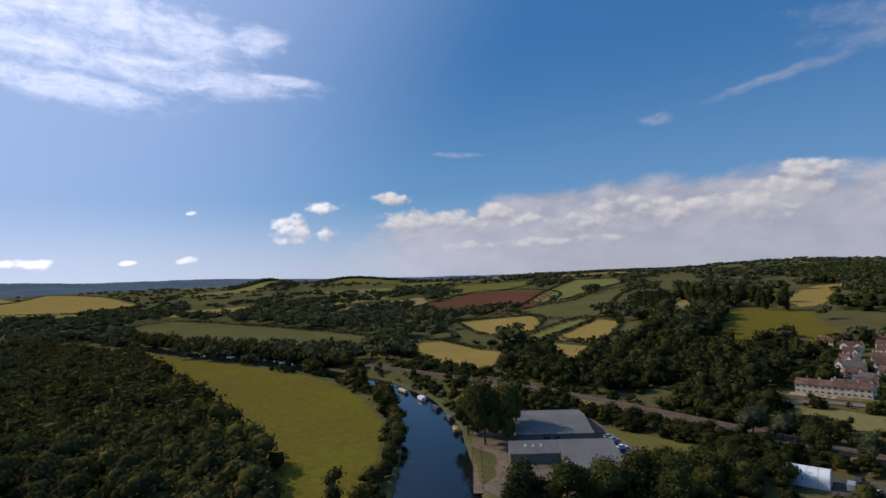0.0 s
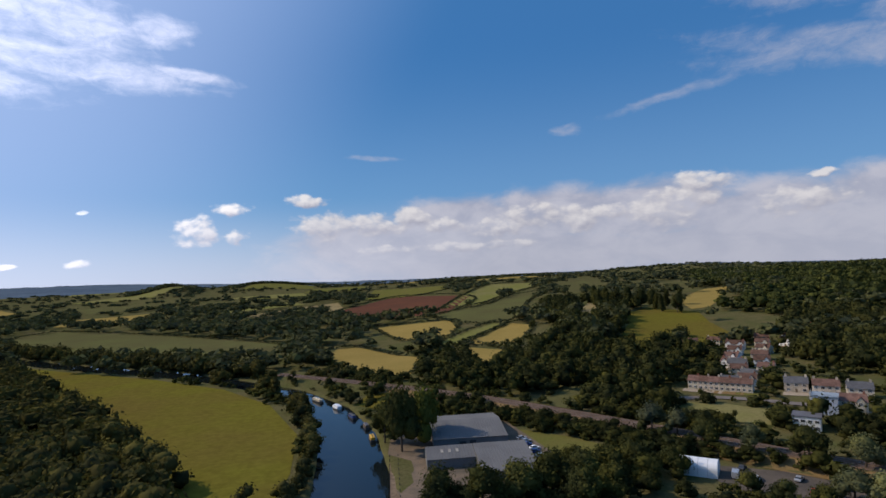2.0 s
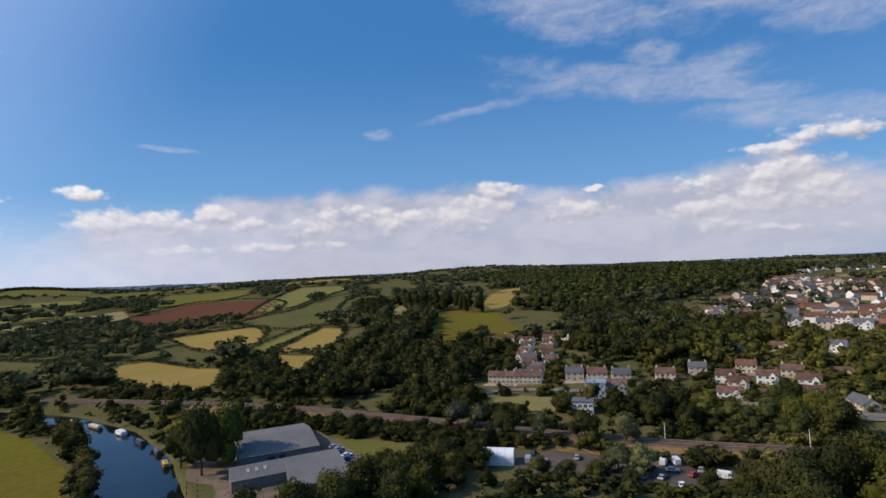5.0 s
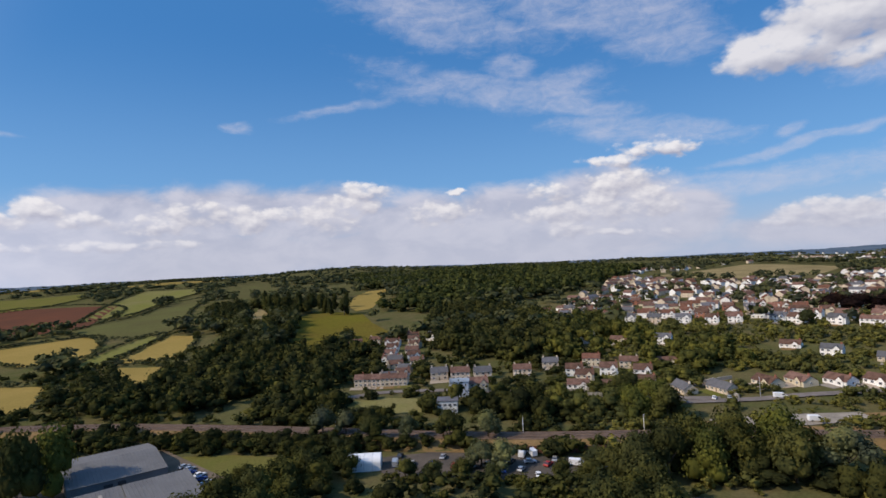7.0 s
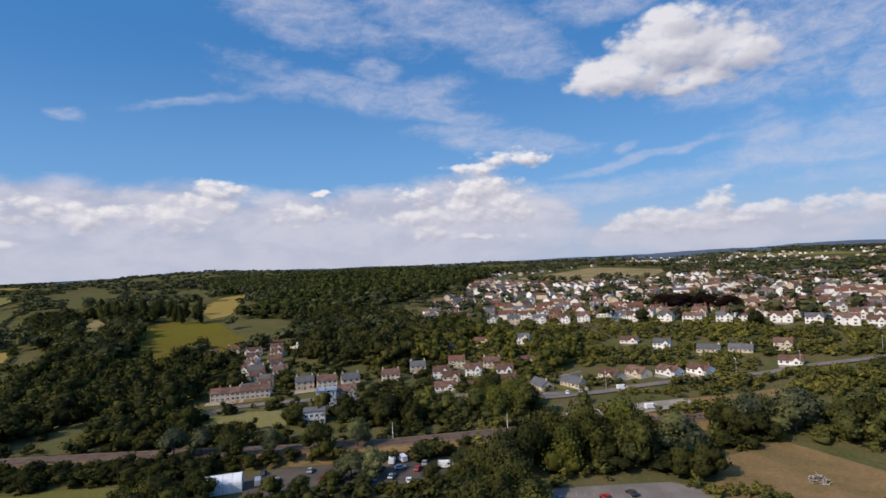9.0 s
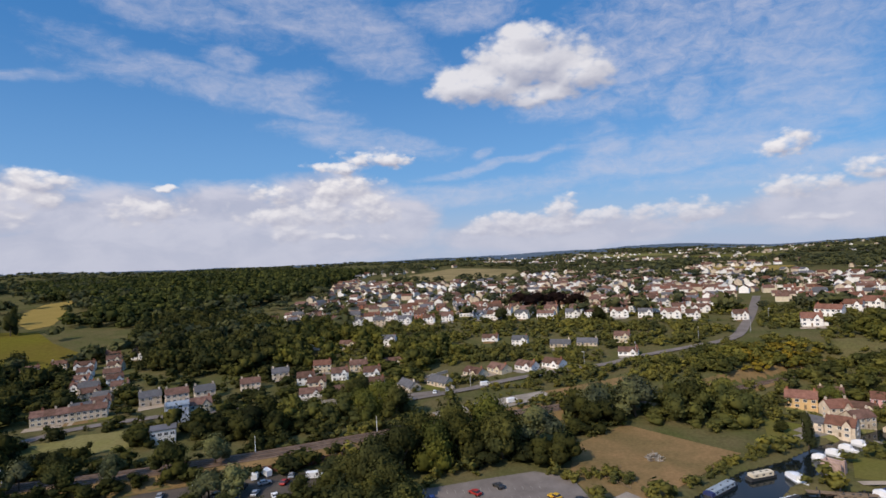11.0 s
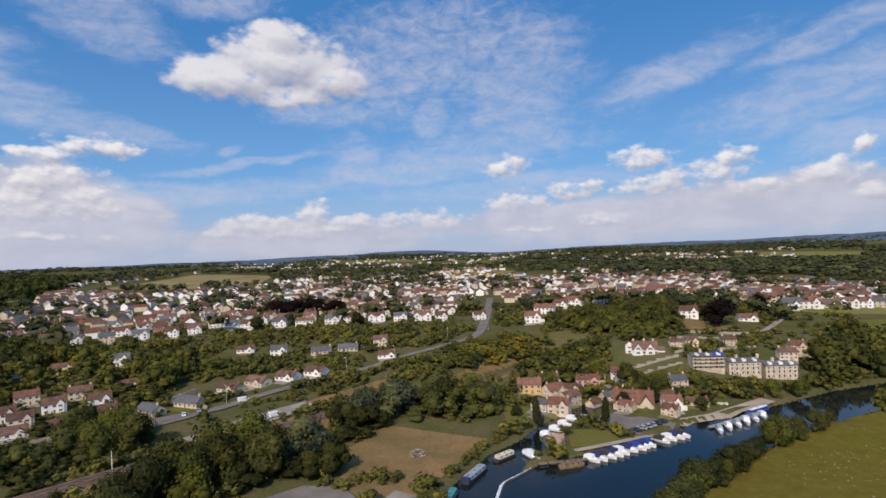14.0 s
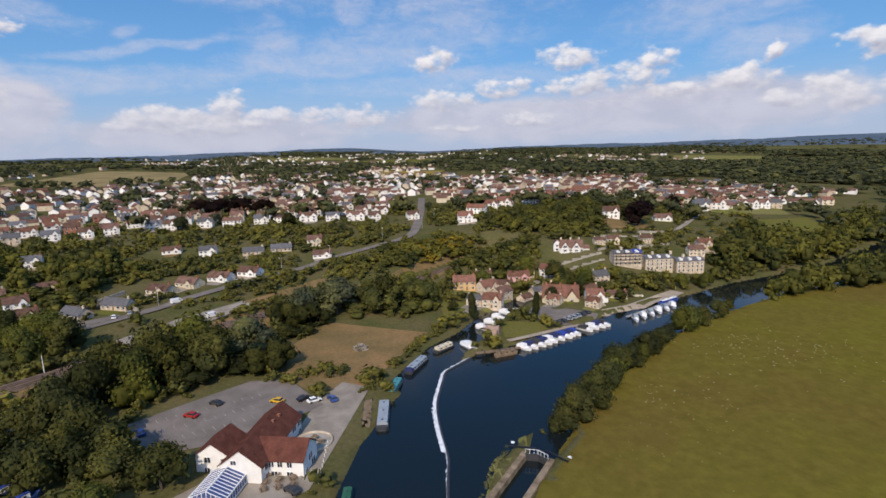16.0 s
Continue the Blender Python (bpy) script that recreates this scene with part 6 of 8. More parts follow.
def narrowboat(p, q, hull, cabin, roof, label, cover=None, beam=1.15):
    (cx, cy), length, turn = along(p, q)
    top = thing("narrowboat", label, "boat", "moored narrowboats")
    h, w = length / 2, beam
    bm = bmesh.new()
    rings = []
    for t, s in ((-1, 0.55), (-0.94, 0.95), (-0.5, 1), (0.6, 1), (0.86, 0.82), (1, 0.1)):
        lift = 0.18 if abs(t) > 0.9 else 0
        rings.append([(t * h, -w * s, 0.75 + lift), (t * h, w * s, 0.75 + lift), (t * h, w * s * 0.9, -0.35), (t * h, -w * s * 0.9, -0.35)])
    loft(bm, rings)
    part("hull", fixed(bm), M[hull], top)
    bm = bmesh.new()
    a, b = -0.78 * h, 0.68 * h
    loft(bm, [[(x, -w * 0.86, 0.76), (x, w * 0.86, 0.76), (x, w * 0.74, 1.75), (x, 0, 1.84), (x, -w * 0.74, 1.75)] for x in (a, b)])
    part("cabin", fixed(bm), M[cabin], top)
    bm = bmesh.new()
    loft(bm, [[(x, -w * 0.79, 1.77), (x, 0, 1.87), (x, w * 0.79, 1.77), (x, w * 0.79, 1.82), (x, 0, 1.94), (x, -w * 0.79, 1.82)] for x in (a - 0.1, b + 0.1)])
    part("roof", fixed(bm), M[roof], top)
    n = max(3, int(length / 3))
    for k in range(n):
        x = a + (b - a) * (k + 0.5) / n
        for s in (-1, 1):
            ob = new("porthole", shared(("porthole",), lambda bm: box(bm, -0.42, 0.42, -0.03, 0.03, 0, 0.42), M["glass"]))
            ob.parent = top
            ob.matrix_basis = pose(x, s * w * 0.82, 1.12, s * 7, 0, 0)
    bm = bmesh.new()
    for x in (a + 1.0, (a + b) / 2, b - 1.5):
        box(bm, x - 0.25, x + 0.25, -0.22, 0.22, 1.9, 2.08)
    part("roof_box", fixed(bm), M["dark"], top)
    if cover:
        bm = bmesh.new()
        loft(bm, [[(x, -w * 0.9, 0.8), (x, -w * 0.8, 1.7), (x, 0, 1.95), (x, w * 0.8, 1.7), (x, w * 0.9, 0.8)] for x in (-0.98 * h, -0.76 * h)])
        part("canvas_cover", fixed(bm), M[cover], top)
    top.matrix_basis = pose(cx, cy, 0.0, 0, 0, turn)
    return top


def cruiser(x, y, turn, length=7.0, canopy="canvas_dark", label="white motor cruiser with dark canvas canopy", stripe=None, group="cruisers moored in the marina"):
    """A small cabin cruiser, bow along its local x."""
    top = thing("motor_cruiser", label, "boat", group)
    h, w = length / 2, length * 0.185
    bm = bmesh.new()
    rings = []
    for t, s, z in ((-1, 0.88, 0.75), (-0.4, 1, 0.8), (0.25, 0.95, 0.9), (0.7, 0.6, 1.05), (1, 0.06, 1.2)):
        rings.append([(t * h, -w * s, z), (t * h, w * s, z), (t * h * 0.96, w * s * 0.6, -0.3), (t * h * 0.96, -w * s * 0.6, -0.3)])
    loft(bm, rings)
    part("hull", fixed(bm), M["gelcoat"], top)
    bm = bmesh.new()
    loft(bm, [[(-0.05 * h, -w * 0.72, 0.8), (-0.05 * h, w * 0.72, 0.8), (-0.05 * h, w * 0.6, 1.45), (-0.05 * h, -w * 0.6, 1.45)], [(0.3 * h, -w * 0.66, 0.85), (0.3 * h, w * 0.66, 0.85), (0.25 * h, w * 0.5, 1.42), (0.25 * h, -w * 0.5, 1.42)], [(0.72 * h, -w * 0.3, 0.98), (0.72 * h, w * 0.3, 0.98), (0.68 * h, w * 0.25, 1.12), (0.68 * h, -w * 0.25, 1.12)]])
    part("cabin", fixed(bm), M["gelcoat"], top)
    bm = bmesh.new()
    loft(bm, [[(-0.06 * h, -w * 0.62, 1.42), (-0.06 * h, w * 0.62, 1.42), (-0.12 * h, w * 0.55, 1.85), (-0.12 * h, -w * 0.55, 1.85)], [(0.12 * h, -w * 0.55, 1.42), (0.12 * h, w * 0.55, 1.42), (-0.08 * h, w * 0.5, 1.86), (-0.08 * h, -w * 0.5, 1.86)]])
    part("windscreen", fixed(bm), M["glass"], top)
    bm = bmesh.new()
    loft(bm, [[(x, -w * 0.84, 0.8), (x, -w * 0.72, z), (x, 0, z + 0.14), (x, w * 0.72, z), (x, w * 0.84, 0.8)] for x, z in ((-0.94 * h, 1.7), (-0.45 * h, 2.3), (0.22 * h, 2.3))])
    part("canopy", fixed(bm), M[canopy], top)
    bm = bmesh.new()
    for s in (-1, 1):
        for t in (0.3, 0.55, 0.8):
            box(bm, t * h - 0.02, t * h + 0.02, s * w * (1.05 - t * 0.75) - 0.02, s * w * (1.05 - t * 0.75) + 0.02, 0.95, 1.5)
    part("rail_post", fixed(bm), M["silver"], top)
    top.matrix_basis = pose(x, y, 0.0, 0, 0, turn)
    return top


def car(x, y, turn, paint="silver", van=False, label=None, z=None):
    top = thing("van" if van else "car", label or "%s parked %s on the hardstanding" % (paint, "van" if van else "car"), "van" if van else "car", "parked vehicles")
    L, W, H = (2.6, 0.98, 2.2) if van else (2.1, 0.88, 1.45)
    bm = bmesh.new()
    if van:
        prof = [(-L, 0.35), (-L, H), (L * 0.45, H), (L * 0.7, 1.25), (L, 1.05), (L, 0.35)]
    else:
        prof = [(-L, 0.32), (-L, 0.85), (-L * 0.86, 0.95), (L * 0.36, 0.95), (L * 0.95, 0.75), (L, 0.32)]
    loft(bm, [[(px, s * W, pz) for px, pz in prof] for s in (-1, 1)])
    bmesh.ops.bevel(bm, geom=bm.edges[:], offset=0.06, segments=1, affect="EDGES")
    part("body", fixed(bm), M[paint], top)
    rim = (H - 0.15, 1.3, 0.47, 0.72) if van else (H - 0.06, 0.93, 0.1, 0.42)
    wide = (0.93, 0.93) if van else (0.78, 0.93)

    def pane(name, corners, inward):
        bm = bmesh.new()
        out = [bm.verts.new(q) for q in corners]
        back = [bm.verts.new((q[0] + inward[0], q[1] + inward[1], q[2] + inward[2])) for q in corners]
        bm.faces.new(out)
        bm.faces.new(back[::-1])
        for i in range(4):
            bm.faces.new((out[i], back[i], back[(i + 1) % 4], out[(i + 1) % 4]))
        part(name, fixed(bm), M["glass"], top)

    up, low = rim[0], rim[1]
    a, b = L * rim[2], L * rim[3]
    pane("windscreen", [(a, -W * wide[0], up), (a, W * wide[0], up), (b, W * wide[1], low), (b, -W * wide[1], low)], (-0.08, 0, -0.06))
    for s in (-1, 1):
        if van:
            pane("side_window", [(L * 0.2, s * W * 1.01, 1.3), (L * 0.62, s * W * 1.01, 1.3), (L * 0.45, s * W * 1.01, H - 0.25), (L * 0.2, s * W * 1.01, H - 0.25)], (0, -s * 0.08, 0))
        else:
            pane("side_window", [(-L * 0.76, s * W * 0.93, low), (b, s * W * 0.93, low), (a, s * W * 0.78, up), (-L * 0.6, s * W * 0.78, up)], (0, -s * 0.1, 0))
    if not van:
        pane("rear_window", [(-L * 0.6, -W * 0.78, up), (-L * 0.6, W * 0.78, up), (-L * 0.8, W * 0.93, low), (-L * 0.8, -W * 0.93, low)], (0.08, 0, -0.06))
        bm = bmesh.new()
        box(bm, -L * 0.62, L * 0.12, -W * 0.79, W * 0.79, H - 0.08, H)
        bmesh.ops.bevel(bm, geom=bm.edges[:], offset=0.04, segments=1, affect="EDGES")
        part("roof", fixed(bm), M[paint], top)
    for sx in (-0.62, 0.64):
        for sy in (-1, 1):
            def wheel(bm):
                bmesh.ops.create_cone(bm, cap_ends=True, segments=12, radius1=0.33, radius2=0.33, depth=0.22)
                bmesh.ops.rotate(bm, verts=bm.verts[:], matrix=Matrix.Rotation(radians(90), 3, "X"))
            ob = new("wheel", shared(("wheel",), wheel, M["rubber"]))
            ob.parent = top
            ob.matrix_basis = pose(sx * L, sy * (W - 0.08), 0.33)
    top.matrix_basis = pose(x, y, (height(x, y) + 0.2) if z is None else z, 0, 0, turn)
    return top


def pub():
    """The riverside pub: a long range, two wings and a glazed conservatory."""
    top = thing("pub", "white riverside pub with red-brown tiled roofs and conservatory", "pub")
    u = -19.8  # turn of the long range about z

    def wing(cx, cy, w, d, eave, ridge, rich_sides, ax="x"):
        m = pose(cx, cy, 0, 0, 0, u)
        bm = bmesh.new()
        gable_body(bm, w, d, -1.5, eave, ridge, 0, 0, ax)
        bmesh.ops.transform(bm, matrix=m, verts=bm.verts[:])
        part("wall", fixed(bm), M["render"], top)
        bm = bmesh.new()
        gable_roof(bm, w, d, eave, ridge, 0.45, 0.2, 0, 0, ax)
        bmesh.ops.transform(bm, matrix=m, verts=bm.verts[:])
        part("roof", fixed(bm), M["tile_pub"], top)
        for x, y, z, rz, ww, hh in rich_sides:
            p = m @ Vector((x, y, z))
            window(top, p.x, p.y, p.z, u + rz, ww, hh)
        return m

    wing(127.6, 36.4, 23.5, 9.5, 5.2, 8.8, [(10.5, -4.75, 3.2, 0, 2.2, 1.3), (7, -4.75, 3.2, 0, 2.2, 1.3), (-9, -4.75, 3.2, 0, 2.4, 1.3), (-9, -4.75, 0.8, 0, 2.2, 1.4), (10.5, -4.75, 0.9, 0, 1.6, 1.3), (-11.75, 1.5, 5.4, -90, 1.2, 1.0)])
    m = wing(121.6, 32.0, 8.6, 13.6, 5.0, 8.0, [(-4.3, 2.6, 3.3, -90, 1.1, 1.25), (-4.3, 0.6, 3.3, -90, 1.1, 1.25), (-4.3, -1.4, 3.3, -90, 1.1, 1.25), (-4.3, -3.6, 3.3, -90, 1.1, 1.25), (-4.3, -3.6, 0.9, -90, 1.4, 1.3), (-4.3, 0.0, 0.9, -90, 1.4, 1.3), (0, -6.8, 3.0, 0, 2.2, 1.6), (-2.6, -6.8, 0.8, 0, 1.5, 1.6), (1.6, -6.8, 0.8, 0, 2.2, 1.7)], "y")
    p = m @ Vector((-4.3, 2.4, 0.3))
    door(top, p.x, p.y, p.z, u - 90, "tile_red", 1.4, 2.2)
    wing(127.0, 45.6, 9, 8, 5.2, 8.0, [(-4.5, 1.2, 3.4, -90, 1.5, 1.3), (-4.5, -2.4, 3.6, -90, 0.7, 0.9), (-4.5, 1.4, 0.9, -90, 1.2, 1.2)])
    for dx, dy in ((3, 0.5), (6.0, 0.3), (-2, 1.2)):
        bm = bmesh.new()
        q = pose(127.6, 36.4, 0, 0, 0, u) @ Vector((dx, -1.8 + dy, 0))
        box(bm, -0.35, 0.35, -0.35, 0.35, 7.0, 8.4)
        bmesh.ops.transform(bm, matrix=pose(q.x, q.y, 0, 0, 0, u), verts=bm.verts[:])
        part("roof_vent", fixed(bm), M["brick"], top)
    # conservatory
    cons = pose(113.6, 44.4, 0, 0, 0, u)
    bm = bmesh.new()
    gable_body(bm, 10, 8, -1.5, 1.6, 1.7)
    bmesh.ops.transform(bm, matrix=cons, verts=bm.verts[:])
    part("wall", fixed(bm), M["render"], top)
    bm = bmesh.new()
    for k in range(11):
        x = -5 + k
        for s in (-1, 1):
            box(bm, x - 0.06, x + 0.06, s * 4 - 0.06, s * 4 + 0.06, 1.6, 3.4)
            vs = [bm.verts.new(v) for v in ((x - 0.06, s * 4.1, 3.36), (x + 0.06, s * 4.1, 3.36), (x + 0.06, 0, 5.06), (x - 0.06, 0, 5.06), (x - 0.06, s * 4.1, 3.48), (x + 0.06, s * 4.1, 3.48), (x + 0.06, 0, 5.18), (x - 0.06, 0, 5.18))]
            for f in ((3, 2, 1, 0), (4, 5, 6, 7), (0, 1, 5, 4), (1, 2, 6, 5), (2, 3, 7, 6), (3, 0, 4, 7)):
                bm.faces.new([vs[i] for i in f])
    for k in range(9):
        y = -4 + k
        for s in (-1, 1):
            box(bm, s * 5 - 0.06, s * 5 + 0.06, y - 0.06, y + 0.06, 1.6, 3.4 + (4 - abs(y)) * 0.42)
    for s in (-1, 1):
        box(bm, -5.1, 5.1, s * 4 - 0.1, s * 4 + 0.1, 3.3, 3.5)
        box(bm, s * 5 - 0.1, s * 5 + 0.1, -4.1, 4.1, 3.3, 3.5)
    box(bm, -5.1, 5.1, -0.12, 0.12, 5.05, 5.25)
    bmesh.ops.transform(bm, matrix=cons, verts=bm.verts[:])
    part("conservatory_frame", fixed(bm), M["white"], top, "white glazing bars")
    bm = bmesh.new()
    gable_body(bm, 9.9, 7.9, 1.6, 3.38, 5.06)
    bmesh.ops.transform(bm, matrix=cons, verts=bm.verts[:])
    part("conservatory_glass", fixed(bm), M["blue_glass"], top, "blue-tinted glass")


M["blue_glass"] = surface("blue_tinted_glass", (0.06, 0.09, 0.22), 0.12, 0.15, 0.8, 6, 0, spec=0.6)
pub()


def round_patio(x, y, r):
    top = thing("patio", "round pale paved terrace with low wall", "patio")
    z = height(x, y) + 0.25
    bm = bmesh.new()
    bmesh.ops.create_cone(bm, cap_ends=True, segments=40, radius1=r, radius2=r, depth=0.3)
    bmesh.ops.translate(bm, verts=bm.verts[:], vec=(x, y, z))
    part("paving", fixed(bm), M["concrete"], top)
    for k in range(20):
        a = k * 2 * math.pi / 20
        if k in (6, 7, 8, 9):
            continue
        bm = bmesh.new()
        box(bm, -0.75, 0.75, -0.15, 0.15, z, z + 0.5)
        bmesh.ops.transform(bm, matrix=pose(x + r * math.cos(a), y + r * math.sin(a), 0, 0, 0, math.degrees(a) + 90), verts=bm.verts[:])
        part("wall_block", fixed(bm), M["stone"], top)


round_patio(129.5, 25.0, 4.6)


def picnic_table(x, y, turn, z=None):
    top = thing("picnic_table", "brown timber picnic table with benches", "table", "picnic tables")
    bm = bmesh.new()
    box(bm, -0.9, 0.9, -0.38, 0.38, 0.7, 0.76)
    part("tabletop", fixed(bm), M["timber"], top)
    for s in (-1, 1):
        bm = bmesh.new()
        box(bm, -0.9, 0.9, s * 0.7 - 0.13, s * 0.7 + 0.13, 0.42, 0.47)
        part("bench", fixed(bm), M["timber"], top)
        bm = bmesh.new()
        box(bm, s * 0.7 - 0.04, s * 0.7 + 0.04, -0.75, 0.75, 0.34, 0.42)
        box(bm, s * 0.7 - 0.04, s * 0.7 + 0.04, -0.3, -0.22, 0, 0.7)
        box(bm, s * 0.7 - 0.04, s * 0.7 + 0.04, 0.22, 0.3, 0, 0.7)
        part("leg", fixed(bm), M["timber"], top)
    top.matrix_basis = pose(x, y, (height(x, y) + 0.16) if z is None else z, 0, 0, turn)


for k in range(9):
    picnic_table(112.5 + 2.6 * (k % 3) + rng.uniform(-0.4, 0.4), 29.5 + 2.9 * (k // 3) + rng.uniform(-0.4, 0.4), rng.uniform(-30, 30))
for x, y in ((128, 27), (131, 24.5), (128.5, 23)):
    picnic_table(x, y, rng.uniform(0, 90), height(129.5, 25) + 0.41)

# Boats
narrowboat((132.5, 7.6), (149.5, 4.6), "dark", "grey_boat", "grey_boat", "long grey wide-beam boat moored at the stage", beam=1.75)
narrowboat((152, 2.6), (163, -2.0), "dark", "teal", "teal", "teal-roofed narrowboat moored under the hedge", beam=1.4)
narrowboat((167, -5.2), (179, -13.8), "dark", "grey_boat", "grey_boat", "pale grey-blue narrowboat with long roof", "canvas_dark", 1.6)
narrowboat((182.6, -17.6), (188.6, -26.0), "dark", "cream", "cream", "cream-roofed narrowboat with dark hull", beam=1.4)
narrowboat((99, 19.5), (109.5, 17.6), "dark", "green_paint", "green_paint", "green narrowboat moored by the pub")
narrowboat((2.4, 233), (1.6, 241), "dark", "yellow", "yellow", "orange-yellow narrowboat beside the trees")
narrowboat((0.4, 253), (-1.0, 261), "dark", "timber", "slate", "brown narrowboat along the wooded bank")
narrowboat((-5.5, 273), (-8.5, 282), "dark", "blue", "slate", "dark blue narrowboat along the wooded bank")
cruiser(-15.5, 301, 115, 9, "gelcoat", "large white cruiser on the bend", group="cruisers moored on the bend")
narrowboat((-24, 316), (-30, 328), "dark", "cream", "cream", "cream narrowboat moored on the bend")
narrowboat((-34, 334), (-41, 345), "dark", "render", "render", "white-roofed narrowboat moored on the bend")
cruiser(184, -31, 200, 9, "gelcoat", "large white cabin cruiser near the weir", group="cruisers near the weir")
CANOPIES = ["gelcoat", "canvas_dark", "dark", "canvas_dark", "gelcoat", "canvas_dark", "tarp_blue", "canvas_dark", "tarp_blue", "tarp_blue", "dark"]
for k in range(14):
    f = (k + rng.uniform(-0.25, 0.25)) / 13
    if k == 9:
        continue
    x, y = 176.8 + 16.4 * f, -49.0 - 41.0 * f
    key = CANOPIES[k % 11]
    label = {"dark": "white motor cruiser with black canopy", "tarp_blue": "white motor cruiser under a bright blue cover", "gelcoat": "all-white motor cruiser with low cabin"}.get(key, "white motor cruiser with navy canvas canopy")
    cruiser(x, y, 214 + rng.uniform(-6, 6), rng.uniform(5.6, 7.2), key, label)
for k in range(6):
    f = k / 5
    cruiser(195 + 12 * f, -106 - 26 * f, 165 + rng.uniform(-8, 8), rng.uniform(6, 8), "gelcoat" if k % 2 else "grey_boat", "white cruiser at the far pontoon", group="cruisers at the far pontoon")
narrowboat((211, -128), (217, -142), "blue", "tarp_blue", "render", "blue trip boat with white roof")
narrowboat((226, -118), (222, -129), "dark", "cream", "cream", "cream houseboat at the far quay")
for k in range(4):
    cruiser(203 + 5.5 * k, -42 - 5.2 * k, 225, 6, "gelcoat", "small white cruiser in the mill cut", group="cruisers in the mill cut")
narrowboat((173.2, -37), (174.6, -46), "timber", "timber", "timber", "brown wooden work boat beside the jetty")


def weir():
    line = [(175, -28.5), (170, -22.5), (165.2, -17), (158, -14), (152, -11.8), (145, -9.4), (138, -7.8), (127, -6.4), (116, -5.4), (108, -3.4), (98, -1)]
    pts = resample(line, 0.5)
    top = thing("weir", "curved weir with white foaming water", "weir")
    bm, edge = bmesh.new(), bmesh.new()
    rows, crest = [], []
    for i, p in enumerate(pts):
        d = (pts[min(i + 1, len(pts) - 1)] - pts[max(i - 1, 0)]).normalized()
        side = Vector((d.y, -d.x))
        fade = 1.0 if i < len(pts) * 0.74 else (0.10 + 0.75 * noise.noise(Vector((i * 0.3, 0, 0))))
        wide = (1.05 + 0.7 * noise.noise(Vector((i * 0.7, 3, 0)))) * max(0.12, fade)
        row = []
        for k in range(6):
            f = k / 5
            q = p + side * (-0.4 + f * wide)
            row.append(bm.verts.new((q.x, q.y, 0.42 * (1 - f) ** 1.4 + 0.05 + 0.12 * noise.noise(Vector((q.x * 1.7, q.y * 1.7, 0))))))
        rows.append(row)
        crest.append([edge.verts.new((p.x + side.x * o, p.y + side.y * o, z)) for o, z in ((-1.1, -0.4), (-0.9, 0.22), (-0.35, 0.36), (-0.2, -0.4))])
    for a, b in zip(rows, rows[1:]):
        for k in range(5):
            bm.faces.new((a[k], a[k + 1], b[k + 1], b[k]))
    for a, b in zip(crest, crest[1:]):
        for k in range(3):
            edge.faces.new((a[k], a[k + 1], b[k + 1], b[k]))
    part("foam", fixed(bm), M["foam"], top, "white broken water")
    part("crest", fixed(edge), M["dark"], top, "dark wet stone crest")


weir()


def lock():
    """A canal lock: two stone-edged walls, a pair of gates with balance beams."""
    top = thing("canal_lock", "stone canal lock with timber gates and white beams", "lock")
    a, b = Vector((86, -4.5)), Vector((109, -26))
    d = (b - a).normalized()
    side = Vector((d.y, -d.x))
    turn = math.degrees(math.atan2(d.y, d.x))
    for s in (-1, 1):
        for k in range(16):
            p = a + d * (k + 0.5) * (b - a).length / 16 + side * s * 3.3
            bm = bmesh.new()
            box(bm, -0.97, 0.97, -0.7, 0.7, -1.5, 1.5 + 0.03 * (k % 2))
            bmesh.ops.transform(bm, matrix=pose(p.x, p.y, 0, 0, 0, turn), verts=bm.verts[:])
            part("coping_stone", fixed(bm), M["lock_stone"], top)
    for s in (-1, 1):
        p = b + side * s * 1.4 - d * 0.5
        bm = bmesh.new()
        box(bm, -1.7, 1.7, -0.15, 0.15, -1.2, 1.9)
        bmesh.ops.transform(bm, matrix=pose(p.x, p.y, 0, 0, 0, turn + 90 - s * 18), verts=bm.verts[:])
        part("gate", fixed(bm), M["dark"], top)
        p = b + side * s * 4.2 - d * (0.5 - 1.1)
        bm = bmesh.new()
        box(bm, -3.2, 3.2, -0.17, 0.17, 2.0, 2.32)
        bmesh.ops.transform(bm, matrix=pose(p.x, p.y, 0, 0, 0, turn + 90 - s * 18), verts=bm.verts[:])
        beam = part("balance_beam", fixed(bm), M["black"], top)
        bm = bmesh.new()
        q = b + side * s * 7.0 + d * 1.5
        box(bm, -0.4, 0.4, -0.2, 0.2, 1.97, 2.35)
        bmesh.ops.transform(bm, matrix=pose(q.x, q.y, 0, 0, 0, turn + 90 - s * 18), verts=bm.verts[:])
        part("beam_end", fixed(bm), M["white"], top, "white painted beam end")
        bm = bmesh.new()
        for o in (-1.5, -0.5, 0.5, 1.5):
            box(bm, o - 0.04, o + 0.04, 0.25, 0.33, 1.9, 3.0)
        box(bm, -1.6, 1.6, 0.25, 0.33, 2.95, 3.05)
        p = b + side * s * 1.4 - d * 0.5
        bmesh.ops.transform(bm, matrix=pose(p.x, p.y, 0, 0, 0, turn + 90 - s * 18), verts=bm.verts[:])
        part("handrail", fixed(bm), M["white"], top)
    drape("lock_island", [(96, -7.5), (113, -18.5), (121, -23.5), (119, -27), (112, -24.5), (92, -7.5)], M["pasture"], "dry grass on the lock island", "grass", 0.2, 4)


lock()


